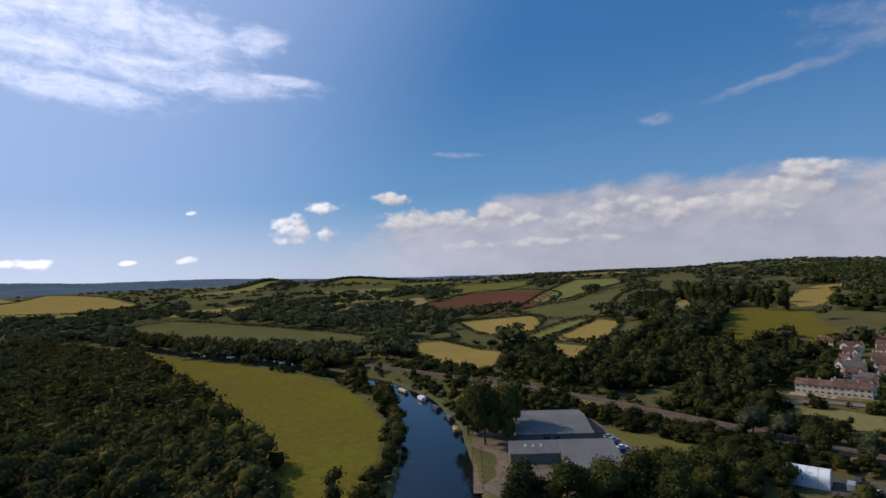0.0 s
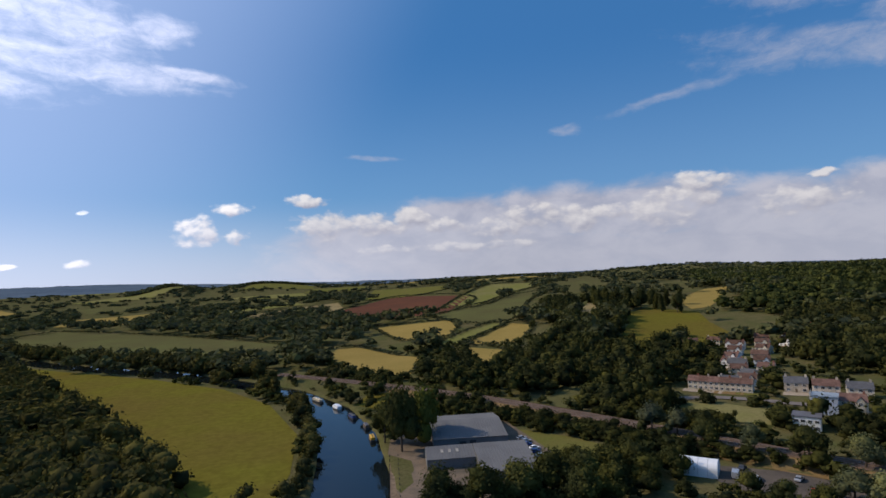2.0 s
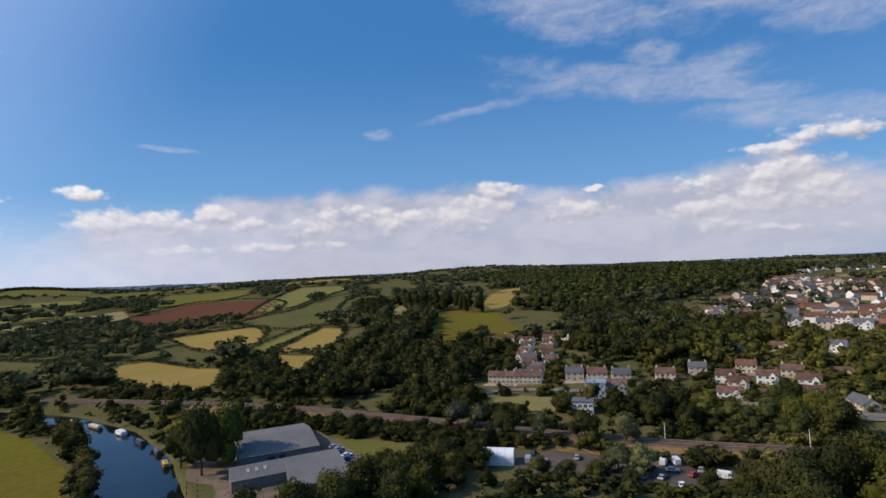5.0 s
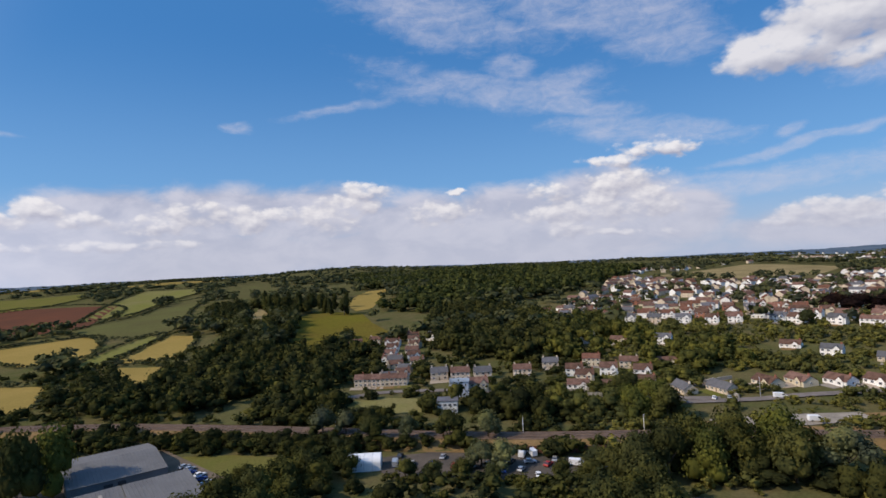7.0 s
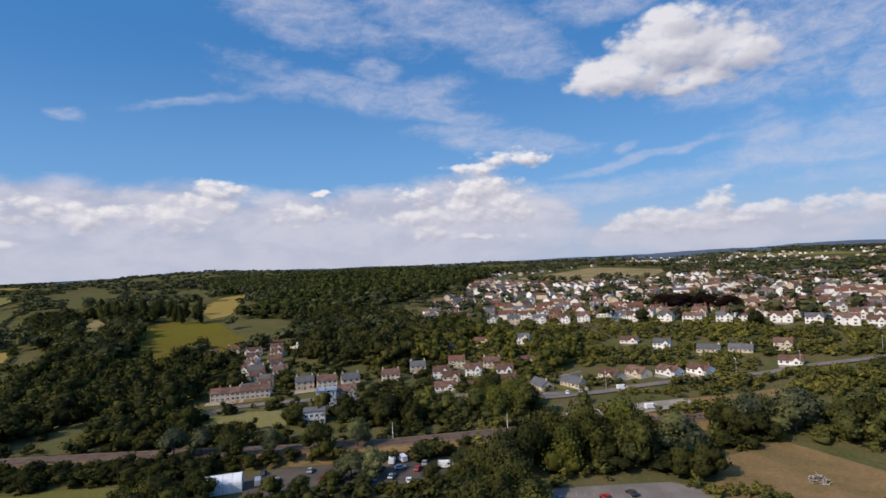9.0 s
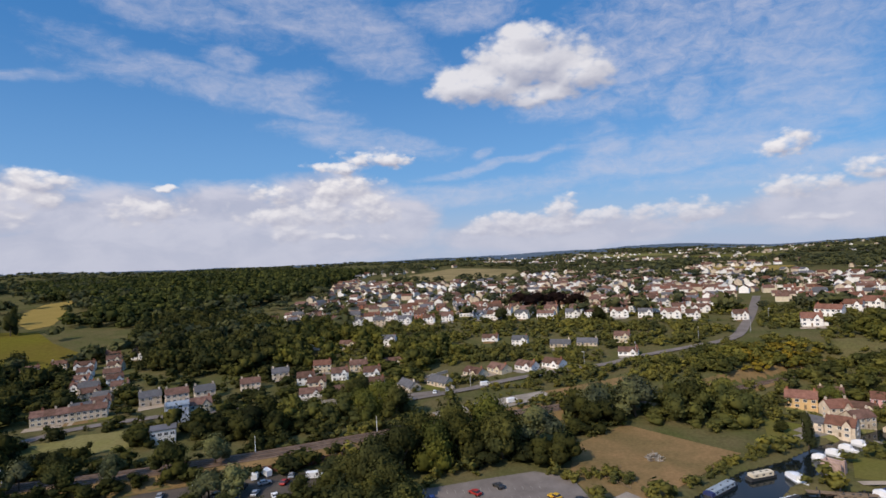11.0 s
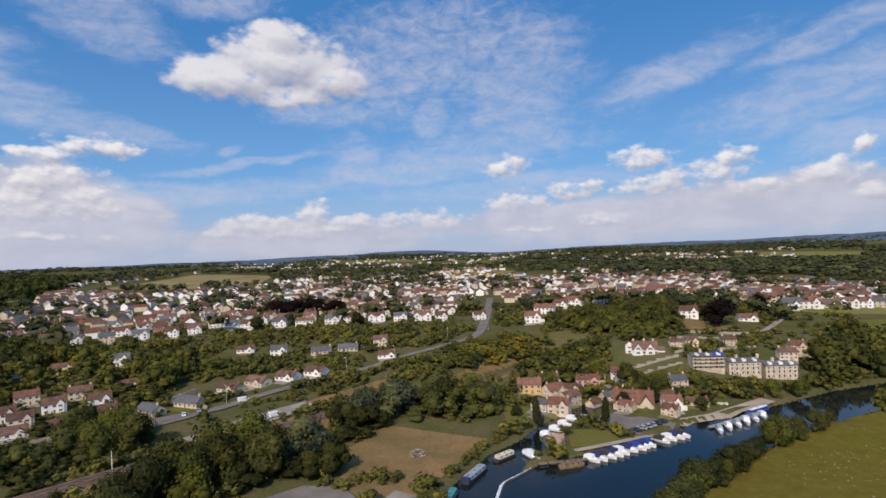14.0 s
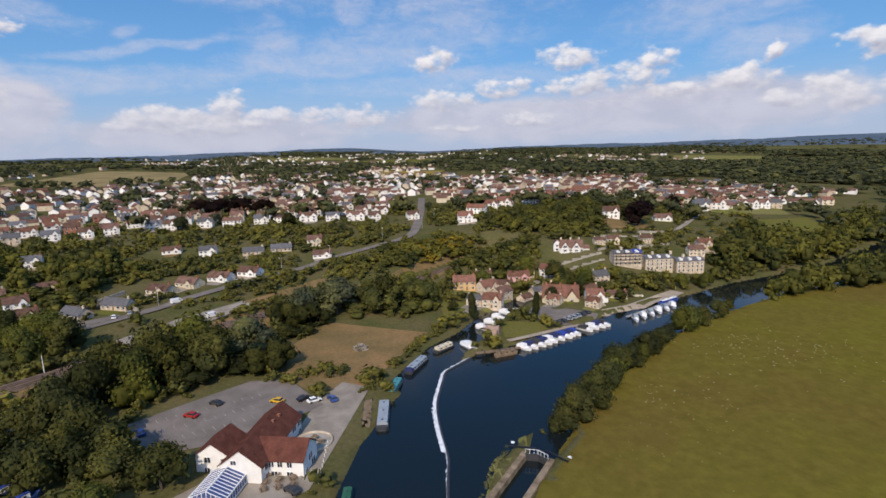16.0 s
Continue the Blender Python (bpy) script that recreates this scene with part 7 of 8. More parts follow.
def stage(name, label, p, q, wide, z, key="timber", posts=True):
    """A plank landing stage on posts from p to q."""
    (cx, cy), length, turn = along(p, q)
    top = thing(name, label, "landing stage")
    n = max(3, int(length / 1.2))
    me = shared(("plank", round(length / n, 2), wide), lambda bm: box(bm, -length / n / 2 + 0.03, length / n / 2 - 0.03, -wide / 2, wide / 2, -0.12, 0), M[key])
    for k in range(n):
        ob = new("plank", me)
        ob.parent = top
        ob.matrix_basis = pose(-length / 2 + (k + 0.5) * length / n, 0, 0)
    if posts:
        for k in range(max(2, n // 4)):
            for s in (-1, 1):
                ob = new("post", shared(("post",), lambda bm: box(bm, -0.12, 0.12, -0.12, 0.12, -2.2, 0.9), M["dark"]))
                ob.parent = top
                ob.matrix_basis = pose(-length / 2 + (k + 0.5) * length / max(2, n // 4), s * (wide / 2 + 0.05), 0)
    top.matrix_basis = pose(cx, cy, z, 0, 0, turn)
    return top


stage("landing_stage", "pale timber landing stage beside the narrowboat", (134, 11.6), (152, 9.0), 2.2, 1.1)
stage("landing_stage", "long timber stage along the boatyard bank", (7.5, 168), (9.6, 212), 3.0, 0.9)
stage("pontoon", "pale marina pontoon behind the cruisers", (180.2, -48), (196.3, -92), 1.6, 0.7, "concrete")
stage("pontoon", "far marina pontoon with moored cruisers", (198.5, -104), (212, -134), 1.6, 0.7, "concrete")
stage("jetty", "short brown timber jetty by the weir", (176, -31), (177, -48), 2.0, 1.0)


def fence(p, q, n, hgt, key, label, rails=2):
    (cx, cy), length, turn = along(p, q)
    top = thing("fence", label, "fence")
    for k in range(n + 1):
        f = k / n
        x, y = p[0] + (q[0] - p[0]) * f, p[1] + (q[1] - p[1]) * f
        ob = new("post", shared(("fence_post", hgt, key), lambda bm: box(bm, -0.07, 0.07, -0.07, 0.07, -0.3, hgt), M[key]))
        ob.parent = top
        ob.matrix_basis = pose(x, y, height(x, y))
        if k < n:
            x2, y2 = p[0] + (q[0] - p[0]) * (k + 1) / n, p[1] + (q[1] - p[1]) * (k + 1) / n
            z1, z2 = height(x, y), height(x2, y2)
            for r in range(rails):
                h = hgt * (r + 0.7) / rails
                bm = bmesh.new()
                loft(bm, [[(a, b - 0.04, c - 0.05), (a, b + 0.04, c - 0.05), (a, b + 0.04, c + 0.05), (a, b - 0.04, c + 0.05)] for a, b, c in ((x, y, z1 + h), (x2, y2, z2 + h))])
                part("rail", fixed(bm), M[key], top)
    return top


fence((182.2, -51), (198.6, -91), 16, 1.1, "dark", "dark railing along the marina quay")
fence((128, 21.5), (112, 24), 8, 1.0, "white", "white mooring posts along the towpath", 0)
fence((166, 15), (174, 24), 5, 1.0, "timber", "low brown timber fence round a plot")
fence((174, 24), (181, 18), 5, 1.0, "timber", "low brown timber fence round a plot")


def shed(label, x0, x1, y0, y1, eave, ridge, ridge_y, turn=0.0, lights=0, doors=()):
    """A sheet-clad shed whose ridge runs along x at ridge_y."""
    top = thing("boat_shed", label, "shed")
    m = pose(x0, y0, 0, 0, 0, turn)
    w, d, r = x1 - x0, y1 - y0, ridge_y - y0
    bm = bmesh.new()
    loft(bm, [[(x, 0, -1), (x, d, -1), (x, d, eave), (x, r, ridge), (x, 0, eave)] for x in (0, w)])
    bmesh.ops.transform(bm, matrix=m, verts=bm.verts[:])
    part("wall", fixed(bm), M["metal_wall"], top)
    n = int(w / 1.1)
    step = w / n
    for ya, za, yb, zb in ((-0.4, eave - 0.05, r, ridge + 0.06), (d + 0.4, eave - 0.05, r, ridge + 0.06)):
        def sheet(bm):
            rows = [[(0, 0), (step - 0.14, 0), (step - 0.07, 0.09), (step, 0)]]
            lo = [bm.verts.new((a, ya, za + b)) for a, b in rows[0]]
            hi = [bm.verts.new((a, yb, zb + b)) for a, b in rows[0]]
            lo2 = [bm.verts.new((a, ya, za + b - 0.03)) for a, b in rows[0]]
            for a in range(3):
                bm.faces.new((lo[a], lo[a + 1], hi[a + 1], hi[a]))
                bm.faces.new((lo2[a], lo2[a + 1], lo[a + 1], lo[a]))
        me = shared(("roof_sheet", x0, ya), sheet, M["metal_roof"])
        for k in range(n):
            ob = new("roof_sheet", me)
            ob.parent = top
            ob.matrix_basis = m @ Matrix.Translation((k * step, 0, 0.1))
    for k in range(lights):
        bm = bmesh.new()
        f = (ridge - eave) / r
        xa = w * (0.3 + 0.16 * k)
        ya = r * 0.42
        vs = [bm.verts.new(v) for v in ((xa, ya, eave + f * ya + 0.28), (xa + 1.0, ya, eave + f * ya + 0.28), (xa + 1.0, ya + 2.2, eave + f * (ya + 2.2) + 0.28), (xa, ya + 2.2, eave + f * (ya + 2.2) + 0.28))]
        bm.faces.new(vs)
        ext = bmesh.ops.extrude_face_region(bm, geom=bm.faces[:])
        bmesh.ops.translate(bm, verts=[v for v in ext["geom"] if isinstance(v, bmesh.types.BMVert)], vec=(0, 0, 0.06))
        bmesh.ops.transform(bm, matrix=m, verts=bm.verts[:])
        part("skylight", fixed(bm), M["concrete"], top)
    for xa, ww, hh in doors:
        bm = bmesh.new()
        box(bm, xa, xa + ww, -0.06, 0.02, 0, hh)
        bmesh.ops.transform(bm, matrix=m @ Matrix.Translation((0, 0, 1.2)), verts=bm.verts[:])
        part("door", fixed(bm), M["dark"], top)


shed("long grey sheet-roofed boat shed", 25, 54, 212.5, 248, 5.0, 7.0, 232, -4, 0, ((10, 2.6, 2.6), (14, 2.4, 2.8), (26, 1.2, 1.2)))
shed("low grey boat shed with pale skylights", 20, 37, 191.5, 206, 4.5, 6.2, 200, -3, 3)
shed("wide low grey boat shed by the trees", 36.3, 55.5, 176, 205, 4.2, 6.4, 199, -3)


def barrel_store():
    """A white rounded store tent."""
    top = thing("storage_tent", "white barrel-roofed storage tent in the yard", "tent")
    prof = [(4.0 * math.cos(math.pi * k / 12), 3.0 + 2.6 * math.sin(math.pi * k / 12)) for k in range(13)]
    prof = [(4.0, 0.0)] + prof + [(-4.0, 0.0)]
    bm = bmesh.new()
    loft(bm, [[(y, x, z) for x, z in prof] for y in (-7, -3.5, 0, 3.5, 7)])
    part("cover", fixed(bm), M["white"], top)
    bm = bmesh.new()
    for y in (-7.05, -3.5, 0, 3.5, 7.05):
        a = [bm.verts.new((y - 0.08, x * 1.012, z + 0.05)) for x, z in prof]
        b = [bm.verts.new((y + 0.08, x * 1.012, z + 0.05)) for x, z in prof]
        for i in range(len(prof) - 1):
            bm.faces.new((a[i], a[i + 1], b[i + 1], b[i]))
    part("rib", fixed(bm), M["silver"], top)
    bm = bmesh.new()
    box(bm, -7.1, -7.02, -1.8, 1.8, 0.1, 3.4)
    part("door", fixed(bm), M["grey_boat"], top)
    top.scale = (0.8, 0.9, 0.86)
    top.matrix_basis = pose(104, 164.5, height(104, 164.5), 0, 0, -40) @ Matrix.Diagonal((0.8, 0.9, 0.86, 1))


barrel_store()


def block_house(name, label, x, y, turn, w, d, h, wall, flat=True, bands=((3.6, 1.1),), cage=False):
    top = thing(name, label, "building")
    bm = bmesh.new()
    box(bm, -w / 2, w / 2, -d / 2, d / 2, -2, h)
    part("wall", fixed(bm), M[wall], top)
    bm = bmesh.new()
    box(bm, -w / 2 - 0.35, w / 2 + 0.35, -d / 2 - 0.35, d / 2 + 0.35, h, h + 0.35)
    part("roof", fixed(bm), M["slate" if not cage else "grey_boat"], top)
    for z, hh in bands:
        n = 4
        for k in range(n):
            window(top, -w / 2 + (k + 0.5) * w / n, -d / 2, z, 0, w / n * 0.62, hh)
        window(top, -w / 2, 0, z, -90, 2.0, hh)
    if cage:
        for k in range(7):
            for s, (ox, oy) in (("x", (-w / 2 + k * w / 6, -d / 2 - 0.6)), ("y", (-w / 2 - 0.6, -d / 2 + k * d / 6))):
                ob = new("scaffold_pole", shared(("scaffold_pole", h), lambda bm: box(bm, -0.05, 0.05, -0.05, 0.05, -1.5, h + 1.4), M["silver"]))
                ob.parent = top
                ob.matrix_basis = pose(ox, oy, 0)
        for z in (2, 4, 6, 8, h + 1):
            bm = bmesh.new()
            box(bm, -w / 2 - 0.7, w / 2 + 0.3, -d / 2 - 0.66, -d / 2 - 0.56, z, z + 0.1)
            box(bm, -w / 2 - 0.66, -w / 2 - 0.56, -d / 2 - 0.7, d / 2, z, z + 0.1)
            part("scaffold_rail", fixed(bm), M["silver"], top)
    top.matrix_basis = pose(x, y, height(x, y), 0, 0, turn)
    CLEAR.append((x, y, 9))


block_house("flat_roofed_house", "white flat-roofed modern house with dark window bands", 167, 191, -45, 9, 8, 5.4, "render", bands=((0.8, 1.2), (3.3, 1.1)))
block_house("wrapped_building", "building wrapped in pale scaffold sheeting", 190, 207, -45, 9, 9, 7.2, "sheeting", bands=(), cage=True)


def ruin(x, y):
    top = thing("mill_ruin", "roofless pinkish stone ruin beside the mill cut", "ruin")
    for k, (x0, x1, y0, y1, h) in enumerate([(-3.4, -2.6, -3, 3, 5.8), (2.6, 3.4, -3, 3, 4.6), (-2.6, 2.6, 2.3, 3, 5.2), (-2.6, -0.8, -3, -2.3, 4.4), (0.8, 2.6, -3, -2.3, 5.5)]):
        bm = bmesh.new()
        box(bm, x0, x1, y0, y1, -1.5, h)
        bmesh.ops.subdivide_edges(bm, edges=bm.edges[:], cuts=2, use_grid_fill=True)
        for v in bm.verts:
            if v.co.z > h - 0.1:
                v.co.z += 0.9 * noise.noise(v.co * 0.9 + Vector((x, k, 0)))
        part("wall", fixed(bm), M["pink_stone"], top)
    top.scale = (0.85, 0.85, 0.75)
    top.matrix_basis = pose(x, y, height(x, y), 0, 0, -30) @ Matrix.Diagonal((0.85, 0.85, 0.75, 1))


M["pink_stone"] = surface("pinkish_stone", (0.42, 0.30, 0.25), 0.9, 0.3, 0.5, 10, 0.4)
ruin(190, -41.5)


def bonfire_heap(x, y):
    top = thing("timber_heap", "loose heap of pale broken timber on dry grass", "timber heap")
    z = height(x, y)
    for k in range(64):
        a, r = rng.uniform(0, 6.28), 3.0 * rng.random() ** 0.7
        L = rng.uniform(1.0, 2.8)
        ob = new("plank", shared(("heap_plank", round(L, 0)), lambda bm: box(bm, -L / 2, L / 2, -0.14, 0.14, -0.05, 0.05), M[rng.choice(["cream", "timber", "concrete"])]))
        ob.parent = top
        ob.matrix_basis = pose(x + r * math.cos(a), y + r * math.sin(a), z + 0.3 + max(0, 2.2 - 0.75 * r) * rng.random(), rng.uniform(-40, 40), rng.uniform(-50, 50), rng.uniform(0, 180))


bonfire_heap(191, 8)

# Parked vehicles
for x, y, t, c in [(61, 216, 8, "silver"), (61.5, 212, 8, "silver"), (60.5, 208, 8, "blue"), (62, 203, 8, "white"), (61, 199, 8, "blue"), (61.5, 194, 8, "silver"), (61, 189.5, 8, "black"), (34, 250, 40, "white"), (40, 252, 20, "red"), (47, 251, 60, "silver"), (53, 250, 30, "white")]:
    car(x, y, t, c)
for x, y, t, c in [(152.5, 24.5, -70, "white"), (154.5, 27.5, -60, "black"), (152, 19.5, 20, "blue"), (152, 57.5, 60, "red"), (158, 52, 50, "dark"), (145.5, 68.5, 30, "blue"), (110, 29.5, 40, "dark"), (131.5, 41.5, -20, "black")]:
    car(x, y, t, c)
car(155, 35, 60, "yellow", label="yellow parked car on the car park")
for x, y, t, c, v in [(146, 130, 30, "white", True), (149, 128, 60, "white", True), (136, 122, 20, "silver", False), (143, 124, -40, "silver", False), (145, 118, 10, "red", False), (148, 114, 80, "dark", False), (151, 111, -60, "white", True), (158, 109, 0, "black", False), (154, 101, 70, "silver", False), (157, 99, 65, "white", False), (160, 106, 30, "dark", False), (132, 133, 10, "silver", False), (128, 137, 60, "white", False), (124, 141, 40, "red", False), (120, 148, 50, "blue", False)]:
    car(x, y, t, c, v)
for x, y, t, c, v in [(116, 154, 45, "white", False), (118, 163, 40, "dark", False), (127, 150, 35, "silver", False), (133, 142, 55, "white", True), (138, 137, 50, "dark", False), (139, 129, 20, "black", False), (131, 126, 60, "blue", False), (136, 115, 45, "white", False), (141, 111, 50, "silver", False), (146, 106, 40, "red", False), (150, 119, 30, "silver", False), (153, 115, 35, "dark", False), (124, 134, 30, "dark", False), (112, 158, 50, "silver", True)]:
    car(x, y, t, c, v)
car(263, 84.5, -55, "white", True, "white delivery van on the main road", height(263, 84.5) + 0.3)
car(240, 66, -50, "white", True, "white van parked in the gravel yard")
car(252, 101, 20, "silver"), car(248, 106, 20, "white")
for k in range(7):
    car(197 + 1.5 * k, -72 - 2.9 * k, rng.uniform(0, 60), rng.choice(["silver", "blue", "dark", "white"]), label="car parked beside the marina quay")


def bay_lines():
    top = tagged(new("bay_markings"), "worn white parking bay lines on asphalt", "markings", kind="structure")
    me = shared(("bay_line",), lambda bm: box(bm, -1.2, 1.2, -0.05, 0.05, 0, 0.02), M["concrete"])
    for r in range(3):
        for k in range(0, 13):
            ob = new("line", me)
            ob.parent = top
            x, y = 141 + 5.6 * r + 1.15 * k * 0.75 - 1.5, 62 - 2.35 * k + 3.2 * r
            if not inside([x], [y], [(150, 76), (172, 44), (170, 32), (150, 22), (136, 40), (134, 62)])[0]:
                continue
            ob.matrix_basis = pose(x, y, height(x, y) + 0.21, 0, 0, 28)


bay_lines()


def pole(name, x, y, h, key="silver", label="slim grey lamp post", lamp=True):
    top = thing(name, label, "pole")
    bm = bmesh.new()
    bmesh.ops.create_cone(bm, cap_ends=True, segments=8, radius1=0.14, radius2=0.08, depth=h)
    bmesh.ops.translate(bm, verts=bm.verts[:], vec=(0, 0, h / 2))
    part("post", bm, M[key], top)
    if lamp:
        bm = bmesh.new()
        box(bm, -0.2, 1.2, -0.12, 0.12, h - 0.05, h + 0.1)
        part("lamp_head", fixed(bm), M["white"], top)
    top.matrix_basis = pose(x, y, height(x, y), 0, 0, rng.uniform(0, 360))


pole("lamp_post", 145, 80, 9)
pole("lamp_post", 158, 84, 9)
for k, (x, y) in enumerate([(300, 40), (318, 14), (345, -20), (366, -50), (400, -66), (262, 92)]):
    pole("lamp_post", x, y, 8)
for x, y in ((119, 209), (160, 141), (190, 108)):
    pole("signal_post", x, y, 6, "white", "white railway signal post beside the track", False)


def bridge():
    """Girder bridge that carries the railway over a lane."""
    top = thing("railway_bridge", "steel railway bridge with stone abutments over a lane", "bridge")
    d = Vector((206 - 186, 82 - 106)).normalized()
    turn = math.degrees(math.atan2(d.y, d.x))
    for name, key, b in (("girder", "dark", (-6.5, 6.5, -5.3, -4.9, RAIL_Z - 1.2, RAIL_Z + 0.7)), ("girder", "dark", (-6.5, 6.5, 4.9, 5.3, RAIL_Z - 1.2, RAIL_Z + 0.7)), ("deck", "ballast", (-6.5, 6.5, -4.9, 4.9, RAIL_Z - 0.9, RAIL_Z)),
                        ("abutment", "stone", (-6.6, -5.0, -5.6, 5.6, -1, RAIL_Z - 0.9)), ("abutment", "stone", (5.0, 6.6, -5.6, 5.6, -1, RAIL_Z - 0.9))):
        bm = bmesh.new()
        box(bm, *b)
        bmesh.ops.transform(bm, matrix=pose(BRIDGE[0], BRIDGE[1], 0, 0, 0, turn), verts=bm.verts[:])
        part(name, fixed(bm), M[key], top)


bridge()


def sleeper_wall():
    top = thing("retaining_wall", "rust-brown sleeper wall at the foot of the bank", "wall")
    pts = resample([(140, 143), (152, 128), (166, 112), (180, 100)], 2.0)
    for p, q in zip(pts, pts[1:]):
        (cx, cy), L, t = along(p, q)
        ob = new("panel", shared(("wall_panel",), lambda bm: box(bm, -1.02, 1.02, -0.15, 0.15, -0.5, 2.4), M["rust"]))
        ob.parent = top
        ob.matrix_basis = pose(cx, cy, height(cx, cy), 0, 0, t)
        ob = new("post", shared(("wall_post",), lambda bm: box(bm, -0.14, 0.14, -0.3, 0.3, -0.5, 2.6), M["dark"]))
        ob.parent = top
        ob.matrix_basis = pose(p.x, p.y, height(p.x, p.y), 0, 0, t)


M["rust"] = surface("rust_brown_timber", (0.16, 0.075, 0.05), 0.9, 0.3, 0.5, 10, 0.3)
sleeper_wall()



def tudor_house():
    """Large gabled house above the village."""
    top = thing("gabled_house", "large brown-roofed house with white timbered gables", "house")
    bm, rf = bmesh.new(), bmesh.new()
    gable_body(bm, 17, 9, -3, 3.6, 8.4)
    gable_roof(rf, 17, 9, 3.6, 8.4)
    gable_body(bm, 5.0, 6.0, -3, 6.2, 8.6, -10.0, 1.0, "y")
    gable_roof(rf, 5.0, 6.0, 6.2, 8.6, 0.3, 0.16, -10.0, 1.0, "y")
    gable_body(bm, 5, 6, -3, 2.6, 4.6, 10.8, 0.0)
    gable_roof(rf, 5, 6, 2.6, 4.6, 0.3, 0.16, 10.8, 0.0)
    for gx in (-4.6, 3.4):
        gable_body(bm, 6.0, 6, -3, 3.2, 7.4, gx, -2.4, "y")
        gable_roof(rf, 6.0, 6, 3.2, 7.4, 0.5, 0.2, gx, -2.4, "y")
    part("wall", fixed(bm), M["render"], top)
    part("roof", fixed(rf), M["tile_brown"], top)
    for gx in (-4.6, 3.4):
        for z in (0.7, 3.6):
            window(top, gx, -5.4, z, 0, 2.2, 1.3)
        for o, tilt in ((-1.5, -35), (1.5, 35)):
            ob = new("timber_strut", shared(("strut", 2), lambda bm: box(bm, -0.12, 0.12, -0.06, 0.0, 0, 2.2), M["timber"]))
            ob.parent = top
            ob.matrix_basis = pose(gx + o, -5.42, 3.3, 0, -tilt * 0.5, 0)
    for gx in (-0.6, 7.4):
        window(top, gx, -4.5, 0.7, 0, 1.6, 1.3)
    for z in (0.9, 3.8):
        window(top, -10, -2.0, z, 0, 1.6, 1.3)
    for cx in (-7, 0, 6):
        bm = bmesh.new()
        box(bm, cx - 0.6, cx + 0.6, 0.4, 1.2, 7.0, 10.2)
        part("chimney", fixed(bm), M["stone"], top)
    top.matrix_basis = pose(286, -121, height(284, -119) - 0.4, 0, 0, 180 + 72) @ Matrix.Diagonal((0.78, 0.78, 0.78, 1))


tudor_house()


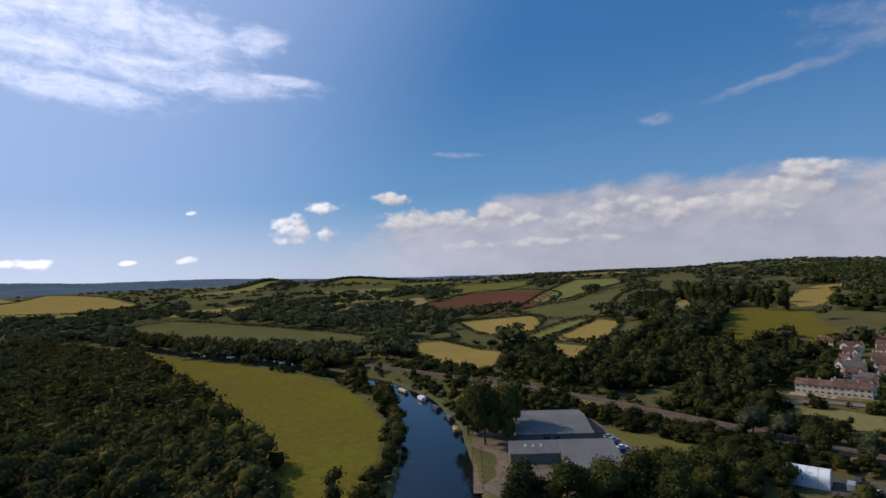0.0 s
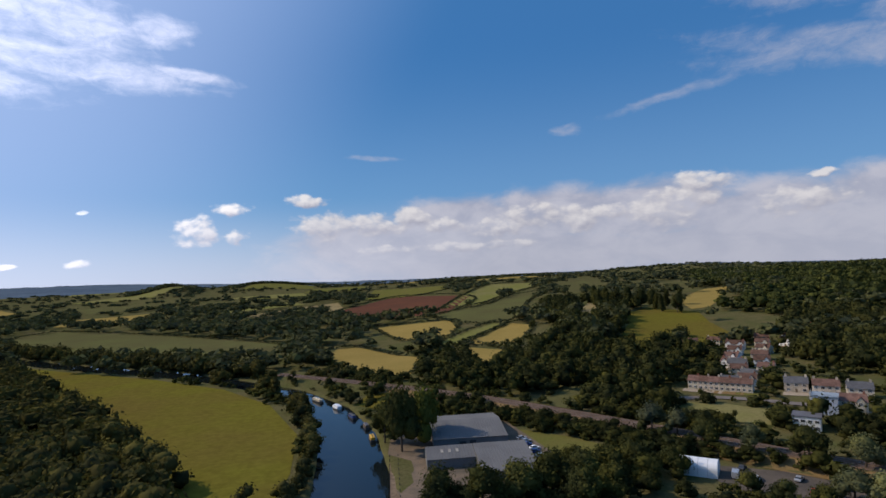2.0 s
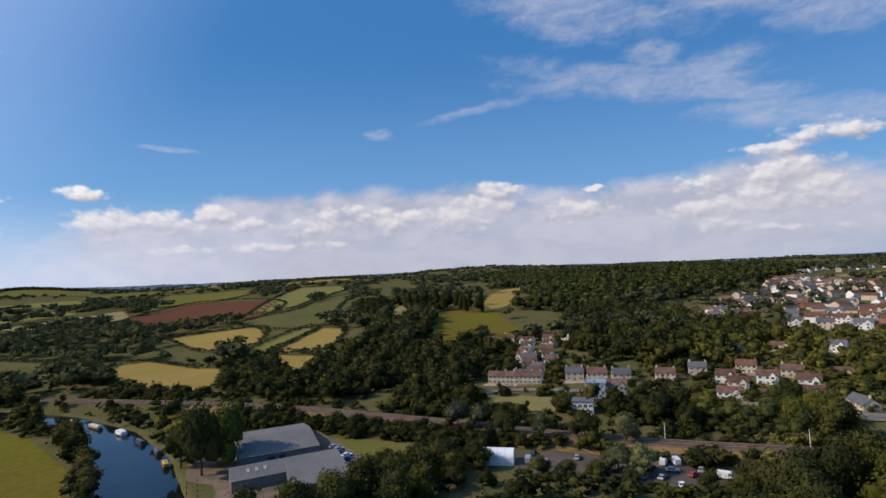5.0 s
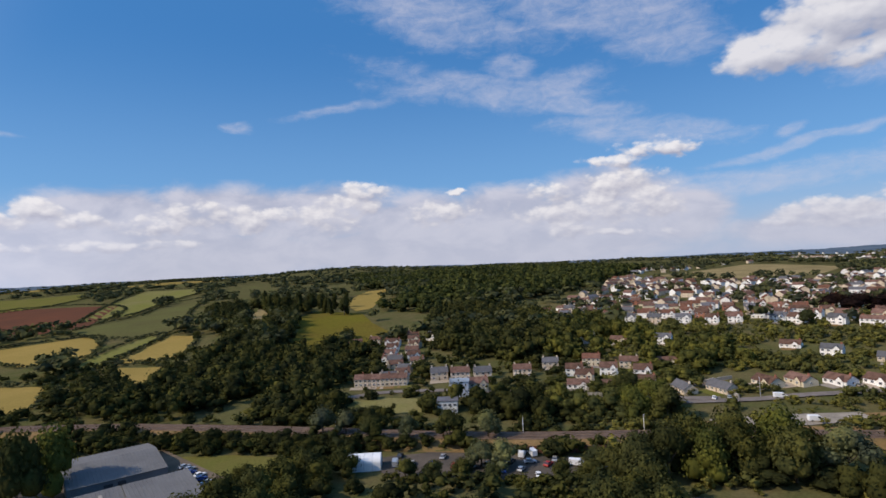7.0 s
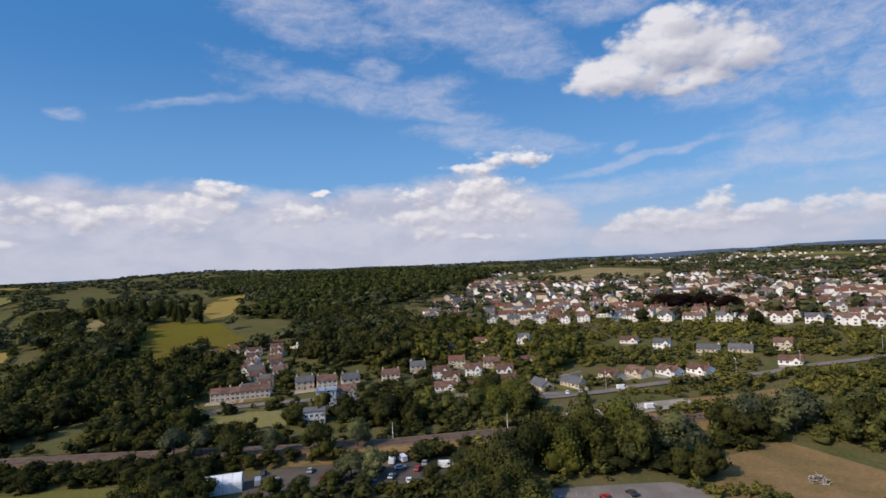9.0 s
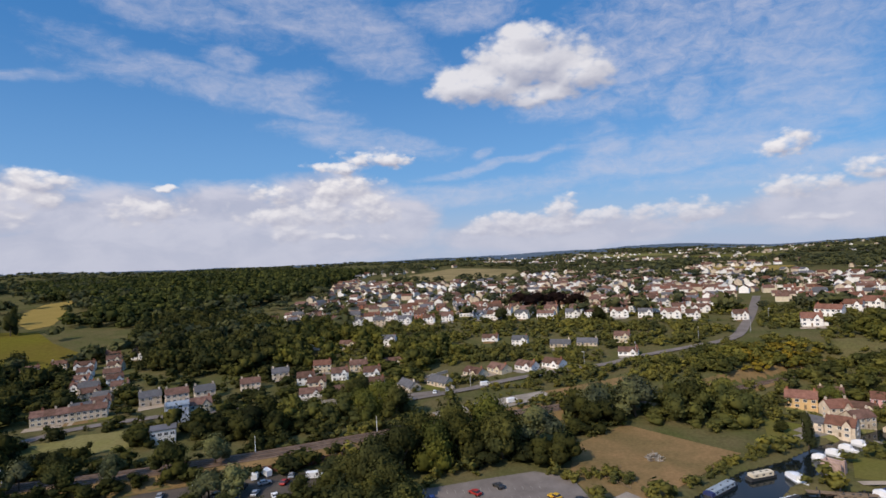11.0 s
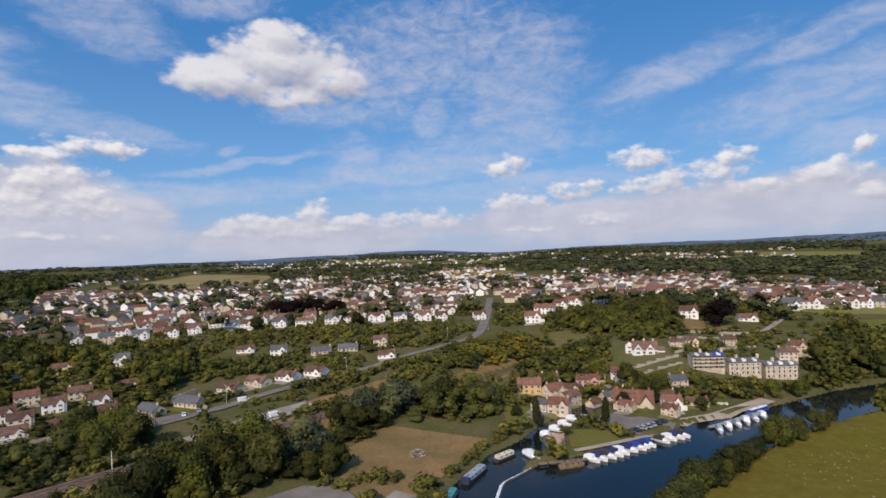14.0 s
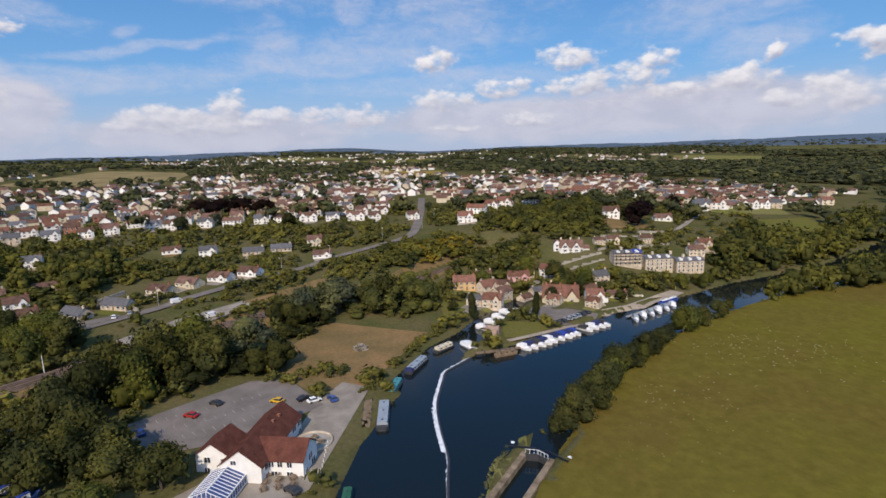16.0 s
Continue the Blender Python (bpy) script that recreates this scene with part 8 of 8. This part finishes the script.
def stone_terrace(x, y, turn, n, label, cover=False):
    """Tall stone terrace with dormers and stacks."""
    top = thing("stone_terrace", label, "terrace")
    w = n * 5.6
    bm = bmesh.new()
    gable_body(bm, w, 8.5, -3, 8.0, 9.9)
    part("wall", fixed(bm), M["stone"], top)
    bm = bmesh.new()
    gable_roof(bm, w, 8.5, 8.0, 9.9)
    part("roof", fixed(bm), M["slate"], top)
    for k in range(n):
        cx = -w / 2 + (k + 0.5) * 5.6
        for z in (0.9, 3.6, 6.0):
            for o in (-1.3, 1.3):
                window(top, cx + o, -4.25, z, 0, 1.0, 1.5 if z < 5 else 1.1)
        if k % 2 == 0:
            bm = bmesh.new()
            box(bm, cx + 2.2, cx + 3.4, -0.6, 0.6, 9.0, 12.0)
            part("chimney", fixed(bm), M["stone"], top)
        bm = bmesh.new()
        gable_body(bm, 1.8, 2.4, 8.0, 9.6, 10.2, cx, -2.6, "y")
        part("dormer", fixed(bm), M["render"], top)
    if cover:
        for z in (2.2, 4.4, 6.6, 8.8):
            bm = bmesh.new()
            box(bm, -w / 2 - 1, w / 2, -5.4, -4.5, z, z + 0.08)
            part("scaffold_deck", fixed(bm), M["timber"], top)
        for k in range(8):
            ob = new("scaffold_pole", shared(("scaffold_pole", 10), lambda bm: box(bm, -0.05, 0.05, -0.05, 0.05, -1.5, 10.5), M["silver"]))
            ob.parent = top
            ob.matrix_basis = pose(-w / 2 + k * w / 7, -5.4, 0)
        bm = bmesh.new()
        gable_roof(bm, w * 0.3, 8.5, 8.06, 9.96, 0.4, 0.3, w * 0.36)
        part("tarpaulin", fixed(bm), M["tarp_blue"], top, "bright blue tarpaulin")
    top.scale = (0.9, 0.9, 0.8)
    top.matrix_basis = pose(x, y, height(x, y), 0, 0, turn) @ Matrix.Diagonal((0.9, 0.9, 0.8, 1))


stone_terrace(261, -141, 180 + 78, 3, "stone terrace under repair behind scaffolding with blue tarpaulin", True)
stone_terrace(258, -158, 180 + 80, 3, "tall pale stone terrace with slate roof and dormers")
stone_terrace(255, -175, 180 + 80, 3, "tall pale stone terrace with slate roof and dormers")


def garden_wall(p, q, h, key="stone", label="long pale stone garden wall"):
    pts = resample([p, q], 4.0)
    top = thing("garden_wall", label, "wall")
    for a, b in zip(pts, pts[1:]):
        (cx, cy), L, t = along(a, b)
        ob = new("panel", shared(("garden_panel", h, round(L, 1), key), lambda bm: box(bm, -L / 2 - 0.02, L / 2 + 0.02, -0.25, 0.25, -1.5, h), M[key]))
        ob.parent = top
        ob.matrix_basis = pose(cx, cy, height(cx, cy), 0, 0, t)


for p, q, h in [((274, -104), (274, -134), 1.3), ((268, -106), (267, -132), 1.0), ((278, -134), (292, -190), 1.2), ((318, -166), (320, -210), 1.5), ((304, -150), (308, -182), 1.1), ((268, -140), (270, -178), 1.8), ((254, 98), (276, 118), 1.8), ((258, 128), (284, 112), 1.6), ((232, -52), (224, -66), 1.4), ((222, 160), (236, 140), 1.6)]:
    garden_wall(p, q, h, "concrete")

for x0, y0, x1, y1, lab in [(112, 92, 124, 82, "white boat with blue cover laid up ashore"), (118, 96, 128, 88, "blue-covered boat laid up beside the trees")]:
    ob = narrowboat((x0, y0), (x1, y1), "blue", "render", "tarp_blue", lab)
    ob.matrix_basis = Matrix.Translation((0, 0, height(x0, y0) + 0.4)) @ ob.matrix_basis
